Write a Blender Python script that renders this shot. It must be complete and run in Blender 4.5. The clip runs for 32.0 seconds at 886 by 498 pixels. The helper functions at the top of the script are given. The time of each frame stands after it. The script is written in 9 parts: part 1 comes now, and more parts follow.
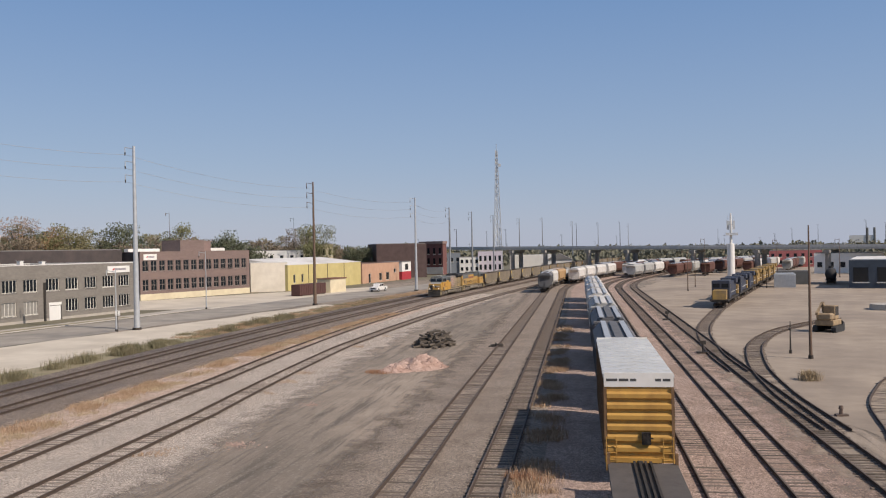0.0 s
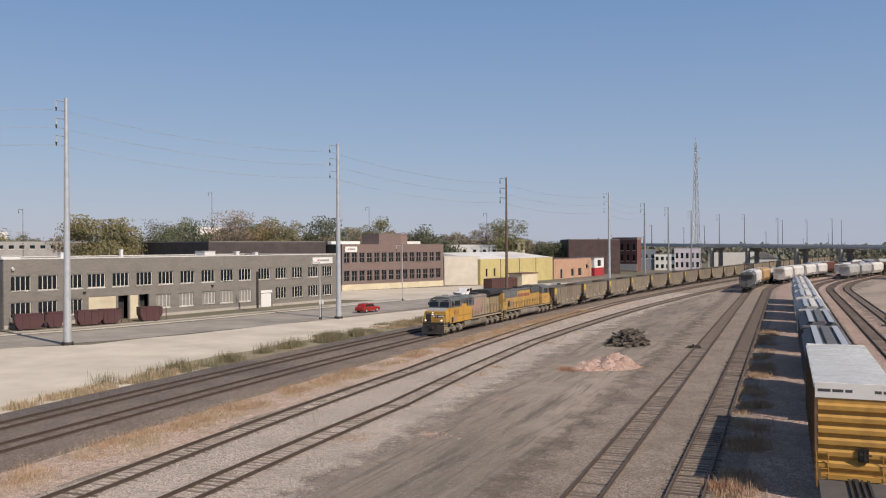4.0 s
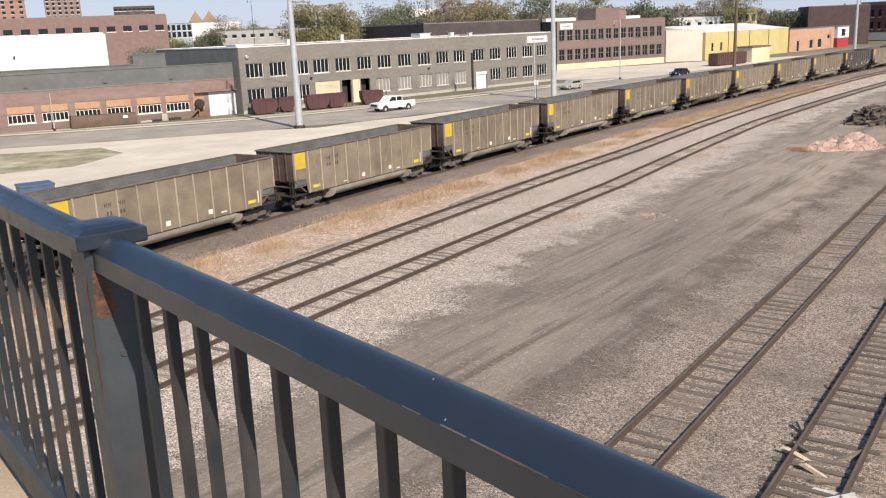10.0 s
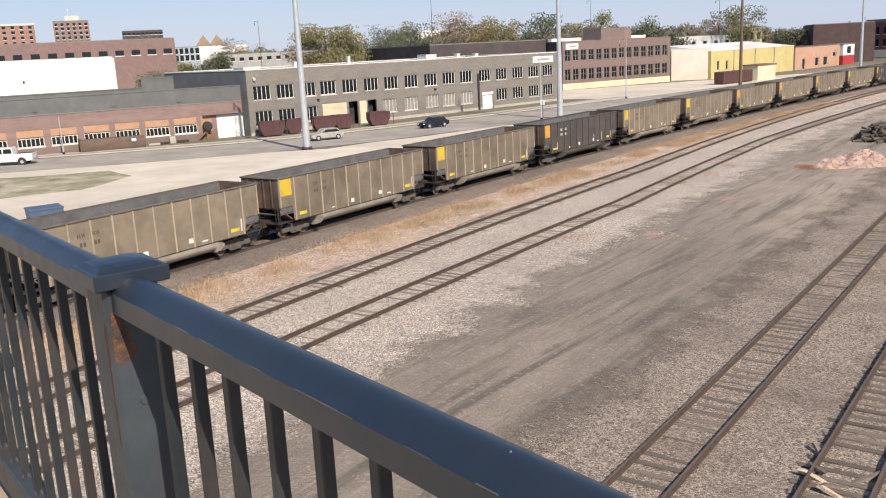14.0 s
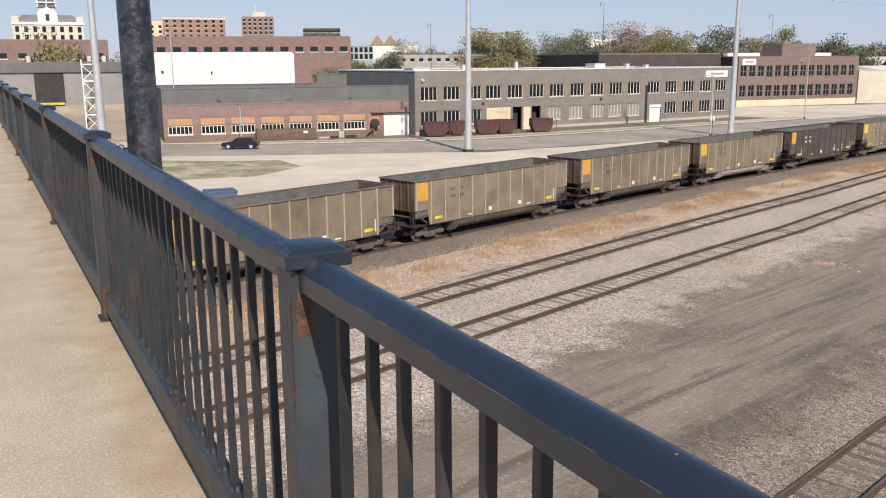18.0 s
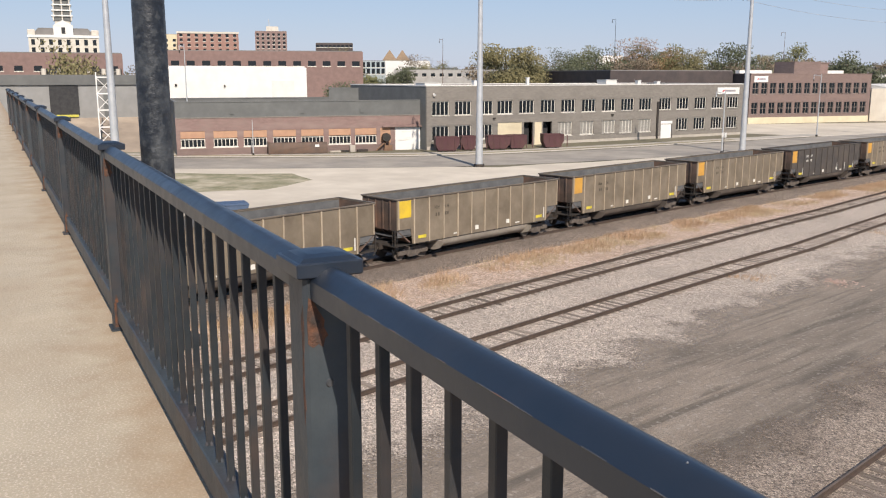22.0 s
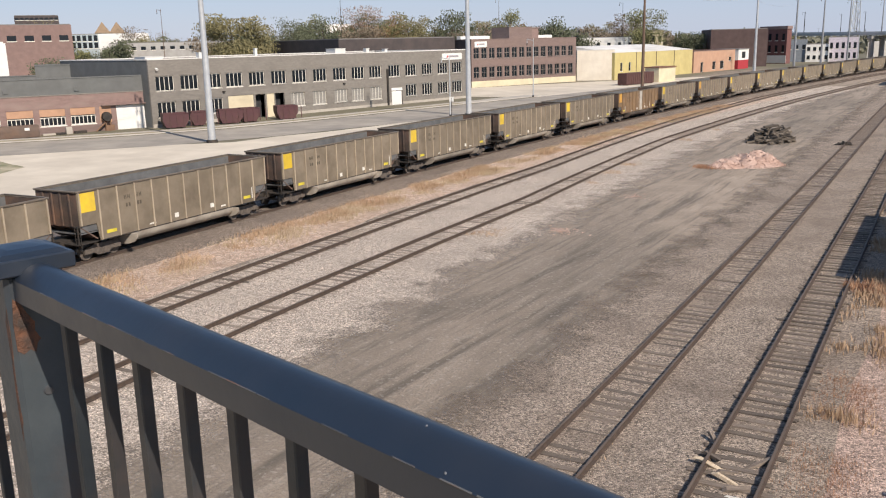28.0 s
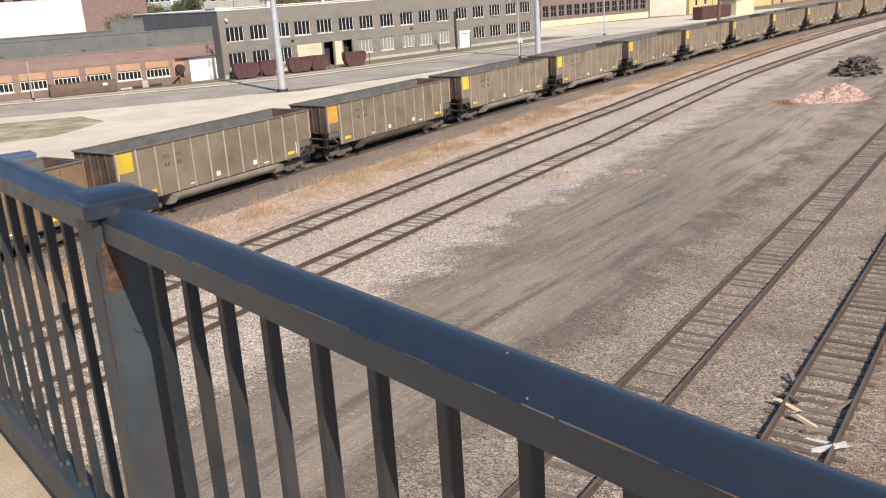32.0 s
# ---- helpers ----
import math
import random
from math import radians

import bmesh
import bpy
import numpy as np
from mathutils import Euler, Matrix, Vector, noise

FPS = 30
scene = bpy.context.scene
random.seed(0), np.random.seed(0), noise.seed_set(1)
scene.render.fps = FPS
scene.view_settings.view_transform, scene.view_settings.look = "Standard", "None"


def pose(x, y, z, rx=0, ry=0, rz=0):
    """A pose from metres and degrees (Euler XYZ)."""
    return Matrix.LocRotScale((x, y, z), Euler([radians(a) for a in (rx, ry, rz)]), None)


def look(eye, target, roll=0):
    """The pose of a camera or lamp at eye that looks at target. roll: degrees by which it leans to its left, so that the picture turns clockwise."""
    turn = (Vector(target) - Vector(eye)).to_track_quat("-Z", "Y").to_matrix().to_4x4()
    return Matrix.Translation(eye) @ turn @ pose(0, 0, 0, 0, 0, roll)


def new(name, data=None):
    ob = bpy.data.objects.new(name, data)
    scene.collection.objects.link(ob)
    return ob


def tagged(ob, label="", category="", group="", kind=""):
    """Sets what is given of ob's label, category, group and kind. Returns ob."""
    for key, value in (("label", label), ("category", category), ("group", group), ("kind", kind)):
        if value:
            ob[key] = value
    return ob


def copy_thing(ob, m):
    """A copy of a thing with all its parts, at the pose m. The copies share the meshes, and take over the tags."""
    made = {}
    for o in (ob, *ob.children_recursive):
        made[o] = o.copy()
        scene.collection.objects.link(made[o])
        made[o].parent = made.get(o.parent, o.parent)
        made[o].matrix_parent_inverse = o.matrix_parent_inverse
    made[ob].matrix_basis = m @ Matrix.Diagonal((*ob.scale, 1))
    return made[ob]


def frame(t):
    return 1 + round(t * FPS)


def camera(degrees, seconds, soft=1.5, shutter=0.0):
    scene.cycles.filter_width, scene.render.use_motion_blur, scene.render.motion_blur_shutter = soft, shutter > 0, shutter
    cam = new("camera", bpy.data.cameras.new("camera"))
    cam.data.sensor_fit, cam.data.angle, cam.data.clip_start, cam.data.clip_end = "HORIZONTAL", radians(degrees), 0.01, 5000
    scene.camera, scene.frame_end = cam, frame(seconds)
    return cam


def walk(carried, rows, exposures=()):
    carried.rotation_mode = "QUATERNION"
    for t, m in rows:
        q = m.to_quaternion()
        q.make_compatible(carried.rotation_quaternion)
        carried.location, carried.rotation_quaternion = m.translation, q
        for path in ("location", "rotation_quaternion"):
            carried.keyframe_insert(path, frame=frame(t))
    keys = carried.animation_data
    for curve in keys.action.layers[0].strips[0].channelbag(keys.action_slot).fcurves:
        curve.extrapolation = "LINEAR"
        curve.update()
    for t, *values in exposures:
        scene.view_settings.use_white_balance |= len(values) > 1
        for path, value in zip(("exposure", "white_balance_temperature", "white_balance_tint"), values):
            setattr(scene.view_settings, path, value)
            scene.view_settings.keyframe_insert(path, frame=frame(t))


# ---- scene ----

# camera: carried by hand on a footbridge walkway above a railway yard
cam = camera(54.0, 32.0, soft=1.15)
PATH = [
    # seconds, place, yaw, pitch, roll
    (0.0, 0.160, -0.430, 11.002, 0.443, 0.011, -1.097),
    (0.5, 0.142, -0.417, 11.006, 0.968, -0.220, -0.471),
    (1.0, 0.130, -0.413, 11.004, 1.565, -0.225, -0.504),
    (1.5, 0.136, -0.409, 10.999, 1.934, -0.069, -0.415),
    (2.0, 0.113, -0.390, 11.010, 5.112, 0.103, -0.589),
    (2.5, 0.084, -0.356, 11.034, 9.053, -0.082, -0.943),
    (4.5, 0.008, -0.160, 11.066, 13.385, -0.289, -0.214),
    (5.0, -0.014, -0.096, 11.044, 14.260, -1.647, -0.273),
    (5.5, -0.017, -0.026, 11.010, 16.887, -4.814, -0.290),
    (6.0, -0.016, 0.020, 10.974, 20.323, -6.674, -0.356),
    (6.5, -0.019, 0.007, 10.967, 24.178, -9.083, -0.544),
    (7.0, -0.020, 0.000, 10.967, 25.749, -11.349, -0.262),
    (7.5, -0.024, 0.009, 10.969, 26.719, -13.198, -0.122),
    (8.0, -0.026, 0.008, 10.973, 27.079, -13.839, -0.264),
    (8.5, -0.037, 0.005, 10.971, 27.252, -13.956, -0.824),
    (9.0, -0.040, 0.007, 10.971, 27.480, -14.015, -1.801),
    (9.5, -0.040, 0.012, 10.972, 27.472, -14.103, -2.133),
    (10.0, -0.040, 0.010, 10.975, 27.479, -14.164, -2.387),
    (10.5, -0.037, 0.014, 10.977, 27.471, -14.186, -2.671),
    (11.0, -0.027, 0.009, 10.977, 27.456, -14.026, -2.730),
    (11.5, -0.003, 0.011, 10.968, 27.631, -14.060, -2.791),
    (12.0, -0.066, 0.033, 10.958, 27.949, -14.120, -2.654),
    (12.5, -0.163, 0.100, 10.973, 27.907, -14.033, -4.165),
    (13.0, -0.161, 0.124, 10.979, 27.610, -13.638, -4.092),
    (13.5, -0.157, 0.119, 10.978, 27.309, -13.125, -3.856),
    (14.0, -0.160, 0.094, 10.979, 27.905, -12.829, -2.889),
    (14.5, -0.168, 0.078, 10.984, 31.829, -12.626, -2.294),
    (15.0, -0.174, 0.077, 10.986, 33.142, -12.465, -1.585),
    (15.5, -0.170, 0.031, 10.989, 35.897, -12.416, -0.901),
    (17.5, -0.158, 0.025, 10.985, 38.001, -12.457, -0.357),
    (18.0, -0.158, 0.024, 10.985, 38.110, -12.173, -0.363),
    (18.5, -0.152, 0.019, 10.986, 38.413, -11.840, -0.388),
    (19.0, -0.161, 0.024, 10.984, 38.837, -11.608, -0.287),
    (19.5, -0.164, 0.020, 10.984, 39.066, -11.394, -0.257),
    (20.0, -0.168, 0.020, 10.983, 39.302, -11.243, -0.107),
    (20.5, -0.169, 0.016, 10.986, 39.462, -11.114, -0.074),
    (21.0, -0.158, 0.003, 10.988, 39.566, -11.124, -0.020),
    (21.5, -0.157, 0.008, 10.987, 39.766, -11.108, -0.214),
    (22.0, -0.156, 0.018, 10.977, 38.784, -11.211, 0.024),
    (22.5, -0.162, 0.049, 10.973, 35.014, -11.451, -0.766),
    (23.0, -0.152, 0.046, 10.976, 34.472, -11.825, -1.045),
    (23.5, -0.151, 0.061, 10.979, 32.402, -12.127, -0.945),
    (24.0, -0.172, 0.057, 10.972, 32.891, -12.309, -1.471),
    (24.5, -0.158, 0.057, 10.976, 34.011, -12.423, -2.140),
    (26.5, -0.148, 0.075, 10.968, 26.930, -13.195, -0.894),
    (27.0, -0.156, 0.089, 10.967, 26.087, -13.447, -0.998),
    (27.5, -0.151, 0.089, 10.966, 23.216, -13.445, -0.650),
    (28.0, -0.157, 0.066, 10.969, 21.753, -13.317, -1.336),
    (28.5, -0.153, 0.052, 10.973, 20.912, -13.307, -1.843),
    (29.0, -0.156, 0.048, 10.975, 21.001, -13.357, -2.401),
    (29.5, -0.164, 0.058, 10.967, 23.759, -14.418, -3.380),
    (30.0, -0.176, 0.056, 10.968, 27.195, -14.571, -4.258),
    (30.5, -0.190, 0.065, 10.955, 27.559, -15.675, -4.184),
    (31.0, -0.187, 0.079, 10.951, 27.541, -16.417, -4.004),
    (31.5, -0.176, 0.073, 10.954, 27.299, -16.659, -3.840),
    (32.0, -0.164, 0.062, 10.952, 26.752, -16.738, -3.598),
]


def carried_pose(x, y, z, yaw, pitch, roll):
    a, b = radians(yaw), radians(pitch)
    way = Vector((-math.sin(a) * math.cos(b), math.cos(a) * math.cos(b), math.sin(b)))
    return look((x, y, z), Vector((x, y, z)) + way, roll)


walk(cam, [(r[0], carried_pose(*r[1:])) for r in PATH],
     [(0.0, -0.05, 6900, 18), (4.5, -0.08, 6900, 18), (6.0, -0.13, 6920, 18), (7.0, 0.10, 6850, 17), (8.0, 0.34, 6800, 17), (9.0, 0.43, 6800, 16), (14.0, 0.42, 6800, 16), (15.0, 0.34, 6780, 16), (17.5, 0.27, 6750, 16), (22.0, 0.27, 6750, 16), (24.5, 0.26, 6780, 16), (26.5, 0.25, 6800, 16), (29.0, 0.33, 6800, 16), (30.5, 0.43, 6800, 16), (32.0, 0.46, 6800, 16)])

# the train's way along its track, metres, by seconds
TRAIN = [
    (0.0, 194.20), (1.0, 170.40), (2.0, 146.80), (3.0, 123.20), (4.0, 99.50), (5.0, 75.80), (6.0, 49.90), (7.0, 25.10),
    (8.0, 0.45), (9.0, -26.70), (10.0, -51.95), (11.0, -77.00), (12.0, -101.10), (13.0, -126.40), (14.0, -151.70), (15.0, -176.15),
    (16.0, -201.30), (17.0, -226.44), (18.0, -251.35), (19.0, -276.70), (20.0, -301.45), (21.0, -326.30), (22.0, -351.38), (23.0, -376.35),
    (24.0, -400.95), (25.0, -425.80), (26.0, -450.60), (27.0, -475.70), (28.0, -501.25), (29.0, -526.40), (30.0, -551.48), (31.0, -576.25),
    (32.0, -601.60),
]

# ---- world and sun ----
SUN_AZ, SUN_EL = 123.5, 41.0
world = bpy.data.worlds.new("sky_world")
scene.world = world
world.use_nodes = True
wn = world.node_tree.nodes
sky = wn.new("ShaderNodeTexSky")
sky.sky_type, sky.sun_disc = "NISHITA", False
sky.sun_elevation, sky.sun_rotation = radians(SUN_EL), radians(SUN_AZ)
sky.air_density, sky.dust_density, sky.ozone_density, sky.altitude = 1.35, 0.25, 2.2, 0
wn["Background"].inputs["Strength"].default_value = 0.1
# clear autumn air: pale blue at the skyline, deeper blue overhead
wl = world.node_tree.links
sky_tc, sky_sep, sky_ramp, sky_gain, sky_mix = (wn.new(k) for k in ("ShaderNodeTexCoord", "ShaderNodeSeparateXYZ", "ShaderNodeValToRGB", "ShaderNodeVectorMath", "ShaderNodeMix"))
wl.new(sky_tc.outputs["Generated"], sky_sep.inputs[0])
wl.new(sky_sep.outputs["Z"], sky_ramp.inputs[0])
SKY = [(0.0, (0.345, 0.465, 0.655)), (0.10, (0.262, 0.41, 0.635)), (0.34, (0.105, 0.265, 0.555)), (0.5, (0.125, 0.22, 0.41)), (1.0, (0.14, 0.175, 0.245))]
for i, (at, c) in enumerate(SKY):
    e = sky_ramp.color_ramp.elements[i] if i < 2 else sky_ramp.color_ramp.elements.new(at)
    e.position, e.color = at, (*c, 1)
sky_gain.operation = "SCALE"
sky_gain.inputs["Scale"].default_value = 10.0
wl.new(sky_ramp.outputs[0], sky_gain.inputs[0])
sky_mix.data_type = "RGBA"
sky_mix.inputs[0].default_value = 0.8
wl.new(sky.outputs["Color"], sky_mix.inputs[6])
wl.new(sky_gain.outputs[0], sky_mix.inputs[7])
wl.new(sky_mix.outputs[2], wn["Background"].inputs["Color"])
sun_data = bpy.data.lights.new("sun", "SUN")
sun_data.energy, sun_data.angle, sun_data.color = 4.6, radians(0.53), (1.0, 0.94, 0.83)
sun = new("sun", sun_data)
sv = Vector((math.sin(radians(SUN_AZ)) * math.cos(radians(SUN_EL)), math.cos(radians(SUN_AZ)) * math.cos(radians(SUN_EL)), math.sin(radians(SUN_EL))))
sun.matrix_world = look(sv * 300, (0, 0, 0))
scene.view_settings.exposure = 0.0

# ---- materials ----
MATS = {}


def mat(name, a, b=None, scale=2.0, rough=0.8, metal=0.0, bump=0.15, fine=30.0, stain=None, stain_scale=0.3, stain_amount=0.4,
        stretch=(1, 1, 1), turn=0.0, vary=0.0, spec=0.5, speck=None, speck_scale=60.0, glow=None, detail=6.0, fade=False, stones=0.0):
    """A surface with grain (a to b), larger stains, fine relief and a spread between objects."""
    if name in MATS:
        return MATS[name]
    m = bpy.data.materials.new(name)
    m.use_nodes = True
    n, l = m.node_tree.nodes, m.node_tree.links
    bsdf = n["Principled BSDF"]
    b = b or tuple(c * 0.72 for c in a)
    tc = n.new("ShaderNodeTexCoord")
    mp = n.new("ShaderNodeMapping")
    mp.inputs["Scale"].default_value = stretch
    mp.inputs["Rotation"].default_value = (0, 0, radians(turn))
    l.new(tc.outputs["Object"], mp.inputs["Vector"])
    info = n.new("ShaderNodeObjectInfo")
    shift = n.new("ShaderNodeVectorMath")
    shift.operation = "MULTIPLY_ADD"
    l.new(info.outputs["Random"], shift.inputs[0])
    shift.inputs[1].default_value = (37.0 if vary else 0.0,) * 3
    l.new(mp.outputs["Vector"], shift.inputs[2])
    vec = shift.outputs["Vector"]

    def noise_node(s, d, r=0.6):
        t = n.new("ShaderNodeTexNoise")
        t.inputs["Scale"].default_value, t.inputs["Detail"].default_value, t.inputs["Roughness"].default_value = s, d, r
        l.new(vec, t.inputs["Vector"])
        return t.outputs["Fac"]

    def ramp(fac, lo, hi):
        r = n.new("ShaderNodeMapRange")
        r.inputs["From Min"].default_value, r.inputs["From Max"].default_value = lo, hi
        l.new(fac, r.inputs["Value"])
        return r.outputs["Result"]

    def mix(fac, c1, c2, mode="MIX"):
        x = n.new("ShaderNodeMix")
        x.data_type, x.blend_type = "RGBA", mode
        for sock, val in ((x.inputs[0], fac), (x.inputs[6], c1), (x.inputs[7], c2)):
            if isinstance(val, tuple):
                sock.default_value = (*val, 1.0)
            elif isinstance(val, float):
                sock.default_value = val
            else:
                l.new(val, sock)
        return x.outputs[2]

    col = mix(ramp(noise_node(scale, detail), 0.36, 0.64), a, b)
    if speck:
        col = mix(ramp(noise_node(speck_scale, 2.0), 0.52, 0.66), col, speck)
    if stones:
        cells = n.new("ShaderNodeTexVoronoi")
        cells.inputs["Scale"].default_value = stones
        l.new(vec, cells.inputs["Vector"])
        one = n.new("ShaderNodeSeparateColor")
        l.new(cells.outputs["Color"], one.inputs[0])
        shade = n.new("ShaderNodeMapRange")
        shade.inputs["To Min"].default_value, shade.inputs["To Max"].default_value = 0.34, 1.72
        l.new(one.outputs[0], shade.inputs["Value"])
        col = mix(1.0, col, shade.outputs["Result"], "MULTIPLY")
        stone_height = cells.outputs["Distance"]
    if stain:
        amount = n.new("ShaderNodeMath")
        amount.operation = "MULTIPLY"
        l.new(ramp(noise_node(stain_scale, 7.0, 0.62), 0.45, 0.68), amount.inputs[0])
        amount.inputs[1].default_value = stain_amount
        col = mix(amount.outputs[0], col, stain)
    if vary:
        hsv = n.new("ShaderNodeHueSaturation")
        val = n.new("ShaderNodeMapRange")
        val.inputs["To Min"].default_value, val.inputs["To Max"].default_value = 1 - vary, 1 + vary
        l.new(info.outputs["Random"], val.inputs["Value"])
        l.new(val.outputs["Result"], hsv.inputs["Value"])
        l.new(col, hsv.inputs["Color"])
        col = hsv.outputs["Color"]
    l.new(col, bsdf.inputs["Base Color"])
    rr = n.new("ShaderNodeMapRange")
    rr.inputs["To Min"].default_value, rr.inputs["To Max"].default_value = max(rough - 0.12, 0.02), min(rough + 0.12, 1)
    l.new(noise_node(scale * 2.3, 3.0), rr.inputs["Value"])
    l.new(rr.outputs["Result"], bsdf.inputs["Roughness"])
    bsdf.inputs["Metallic"].default_value = metal
    bsdf.inputs["Specular IOR Level"].default_value = spec
    if bump:
        bp = n.new("ShaderNodeBump")
        bp.inputs["Strength"].default_value, bp.inputs["Distance"].default_value = bump, 0.03
        if stones:
            bp.invert = True
            bp.inputs["Strength"].default_value, bp.inputs["Distance"].default_value = 0.9, 1.0 / stones
            l.new(stone_height, bp.inputs["Height"])
        else:
            l.new(noise_node(fine, 4.0), bp.inputs["Height"])
        l.new(bp.outputs["Normal"], bsdf.inputs["Normal"])
    if fade:
        # the stones thin out towards the edge of the bed
        edge = n.new("ShaderNodeAttribute")
        edge.attribute_name = "edge"
        total, fine_part = n.new("ShaderNodeMath"), n.new("ShaderNodeMath")
        total.operation, fine_part.operation = "ADD", "MULTIPLY_ADD"
        l.new(noise_node(11.0, 5.0, 0.7), fine_part.inputs[0])
        fine_part.inputs[1].default_value = 1.3
        broad = n.new("ShaderNodeMath")
        broad.operation = "MULTIPLY"
        l.new(noise_node(0.45, 8.0, 0.65), broad.inputs[0])
        broad.inputs[1].default_value = 2.2
        l.new(broad.outputs[0], fine_part.inputs[2])
        l.new(edge.outputs["Fac"], total.inputs[0])
        l.new(fine_part.outputs[0], total.inputs[1])
        clear, both = n.new("ShaderNodeBsdfTransparent"), n.new("ShaderNodeMixShader")
        l.new(ramp(total.outputs[0], 1.98, 2.72), both.inputs[0])
        l.new(bsdf.outputs[0], both.inputs[1])
        l.new(clear.outputs[0], both.inputs[2])
        l.new(both.outputs[0], n["Material Output"].inputs["Surface"])
    if glow:
        bsdf.inputs["Emission Color"].default_value, bsdf.inputs["Emission Strength"].default_value = (*glow, 1), 2.0
    MATS[name] = m
    return m




def packed_dirt(name, heading):
    """Packed yard earth: tan to dark grey, with long wheel streaks along a heading, ruts, grit and pale stones."""
    m = bpy.data.materials.new(name)
    m.use_nodes = True
    n, l = m.node_tree.nodes, m.node_tree.links
    bsdf = n["Principled BSDF"]
    tc = n.new("ShaderNodeTexCoord")
    turned = n.new("ShaderNodeVectorRotate")
    turned.rotation_type = "Z_AXIS"
    turned.inputs["Angle"].default_value = radians(heading)
    l.new(tc.outputs["Object"], turned.inputs["Vector"])

    def noise_of(vec, stretch, s, d, r=0.6, lo=0.35, hi=0.65, warp=0.0):
        mp, t, k = n.new("ShaderNodeMapping"), n.new("ShaderNodeTexNoise"), n.new("ShaderNodeMapRange")
        mp.inputs["Scale"].default_value = stretch
        l.new(vec, mp.inputs["Vector"])
        l.new(mp.outputs[0], t.inputs["Vector"])
        t.inputs["Scale"].default_value, t.inputs["Detail"].default_value, t.inputs["Roughness"].default_value, t.inputs["Distortion"].default_value = s, d, r, warp
        k.inputs["From Min"].default_value, k.inputs["From Max"].default_value = lo, hi
        l.new(t.outputs["Fac"], k.inputs["Value"])
        return k.outputs["Result"]

    def mix(fac, a, c, most=1.0):
        x = n.new("ShaderNodeMix")
        x.data_type = "RGBA"
        g = n.new("ShaderNodeMath")
        g.operation = "MULTIPLY"
        l.new(fac, g.inputs[0])
        g.inputs[1].default_value = most
        l.new(g.outputs[0], x.inputs[0])
        for sock, val in ((x.inputs[6], a), (x.inputs[7], c)):
            if isinstance(val, tuple):
                sock.default_value = (*val, 1)
            else:
                l.new(val, sock)
        return x.outputs[2]

    world_vec, vec = tc.outputs["Object"], turned.outputs[0]
    col = mix(noise_of(world_vec, (1, 1, 1), 0.35, 9, 0.65), (0.43, 0.35, 0.275), (0.325, 0.264, 0.206))
    col = mix(noise_of(vec, (1.0, 0.30, 1), 0.075, 6, 0.6, 0.42, 0.60, 0.4), col, (0.158, 0.134, 0.106), 0.62)
    col = mix(noise_of(vec, (1.0, 0.085, 1), 0.95, 6, 0.62, 0.50, 0.66, 0.5), col, (0.104, 0.088, 0.070), 0.76)
    col = mix(noise_of(vec, (1.0, 0.055, 1), 2.6, 5, 0.6, 0.54, 0.68, 0.4), col, (0.112, 0.094, 0.074), 0.66)
    col = mix(noise_of(vec, (1.0, 0.10, 1), 1.7, 6, 0.6, 0.57, 0.72, 0.5), col, (0.40, 0.342, 0.275), 0.55)
    grit = n.new("ShaderNodeTexVoronoi")
    grit.inputs["Scale"].default_value = 9.0
    l.new(world_vec, grit.inputs["Vector"])
    one, few = n.new("ShaderNodeSeparateColor"), n.new("ShaderNodeMapRange")
    l.new(grit.outputs["Color"], one.inputs[0])
    few.inputs["From Min"].default_value, few.inputs["From Max"].default_value = 0.86, 1.0
    l.new(one.outputs[0], few.inputs["Value"])
    col = mix(few.outputs["Result"], col, (0.46, 0.41, 0.35), 0.45)
    col = mix(noise_of(world_vec, (1, 1, 1), 13.0, 4, 0.6, 0.40, 0.62), col, (0.095, 0.080, 0.062), 0.32)
    l.new(col, bsdf.inputs["Base Color"])
    bsdf.inputs["Roughness"].default_value = 0.95
    bp = n.new("ShaderNodeBump")
    bp.inputs["Strength"].default_value, bp.inputs["Distance"].default_value = 0.75, 0.06
    hts = n.new("ShaderNodeMath")
    hts.operation = "ADD"
    l.new(noise_of(vec, (1.0, 0.09, 1), 2.2, 6, 0.65, 0.2, 0.8), hts.inputs[0])
    l.new(noise_of(world_vec, (1, 1, 1), 14.0, 5, 0.65, 0.2, 0.8), hts.inputs[1])
    l.new(hts.outputs[0], bp.inputs["Height"])
    l.new(bp.outputs["Normal"], bsdf.inputs["Normal"])
    return m


DIRT = packed_dirt("yard_dirt", 10.0)
DIRT_TAN = mat("tan_dirt", (0.39, 0.32, 0.245), (0.30, 0.245, 0.19), scale=0.25, rough=0.95, bump=0.4, fine=8, stain=(0.15, 0.12, 0.1), stain_scale=0.06, stain_amount=0.6)
GRAVEL = mat("light_gravel", (0.515, 0.43, 0.35), (0.285, 0.232, 0.187), scale=6.5, fade=True, rough=0.95, bump=1.0, fine=14, stain=(0.30, 0.25, 0.205), stain_scale=0.16, stain_amount=0.5, speck=(0.80, 0.72, 0.62), speck_scale=19, detail=9, stones=22)
PINK = mat("pink_gravel", (0.445, 0.325, 0.264), (0.25, 0.18, 0.146), scale=4.2, fade=True, rough=0.95, bump=1.0, fine=10, stain=(0.21, 0.14, 0.10), stain_scale=0.17, stain_amount=0.55, speck=(0.62, 0.47, 0.38), speck_scale=19, detail=9, stones=22)
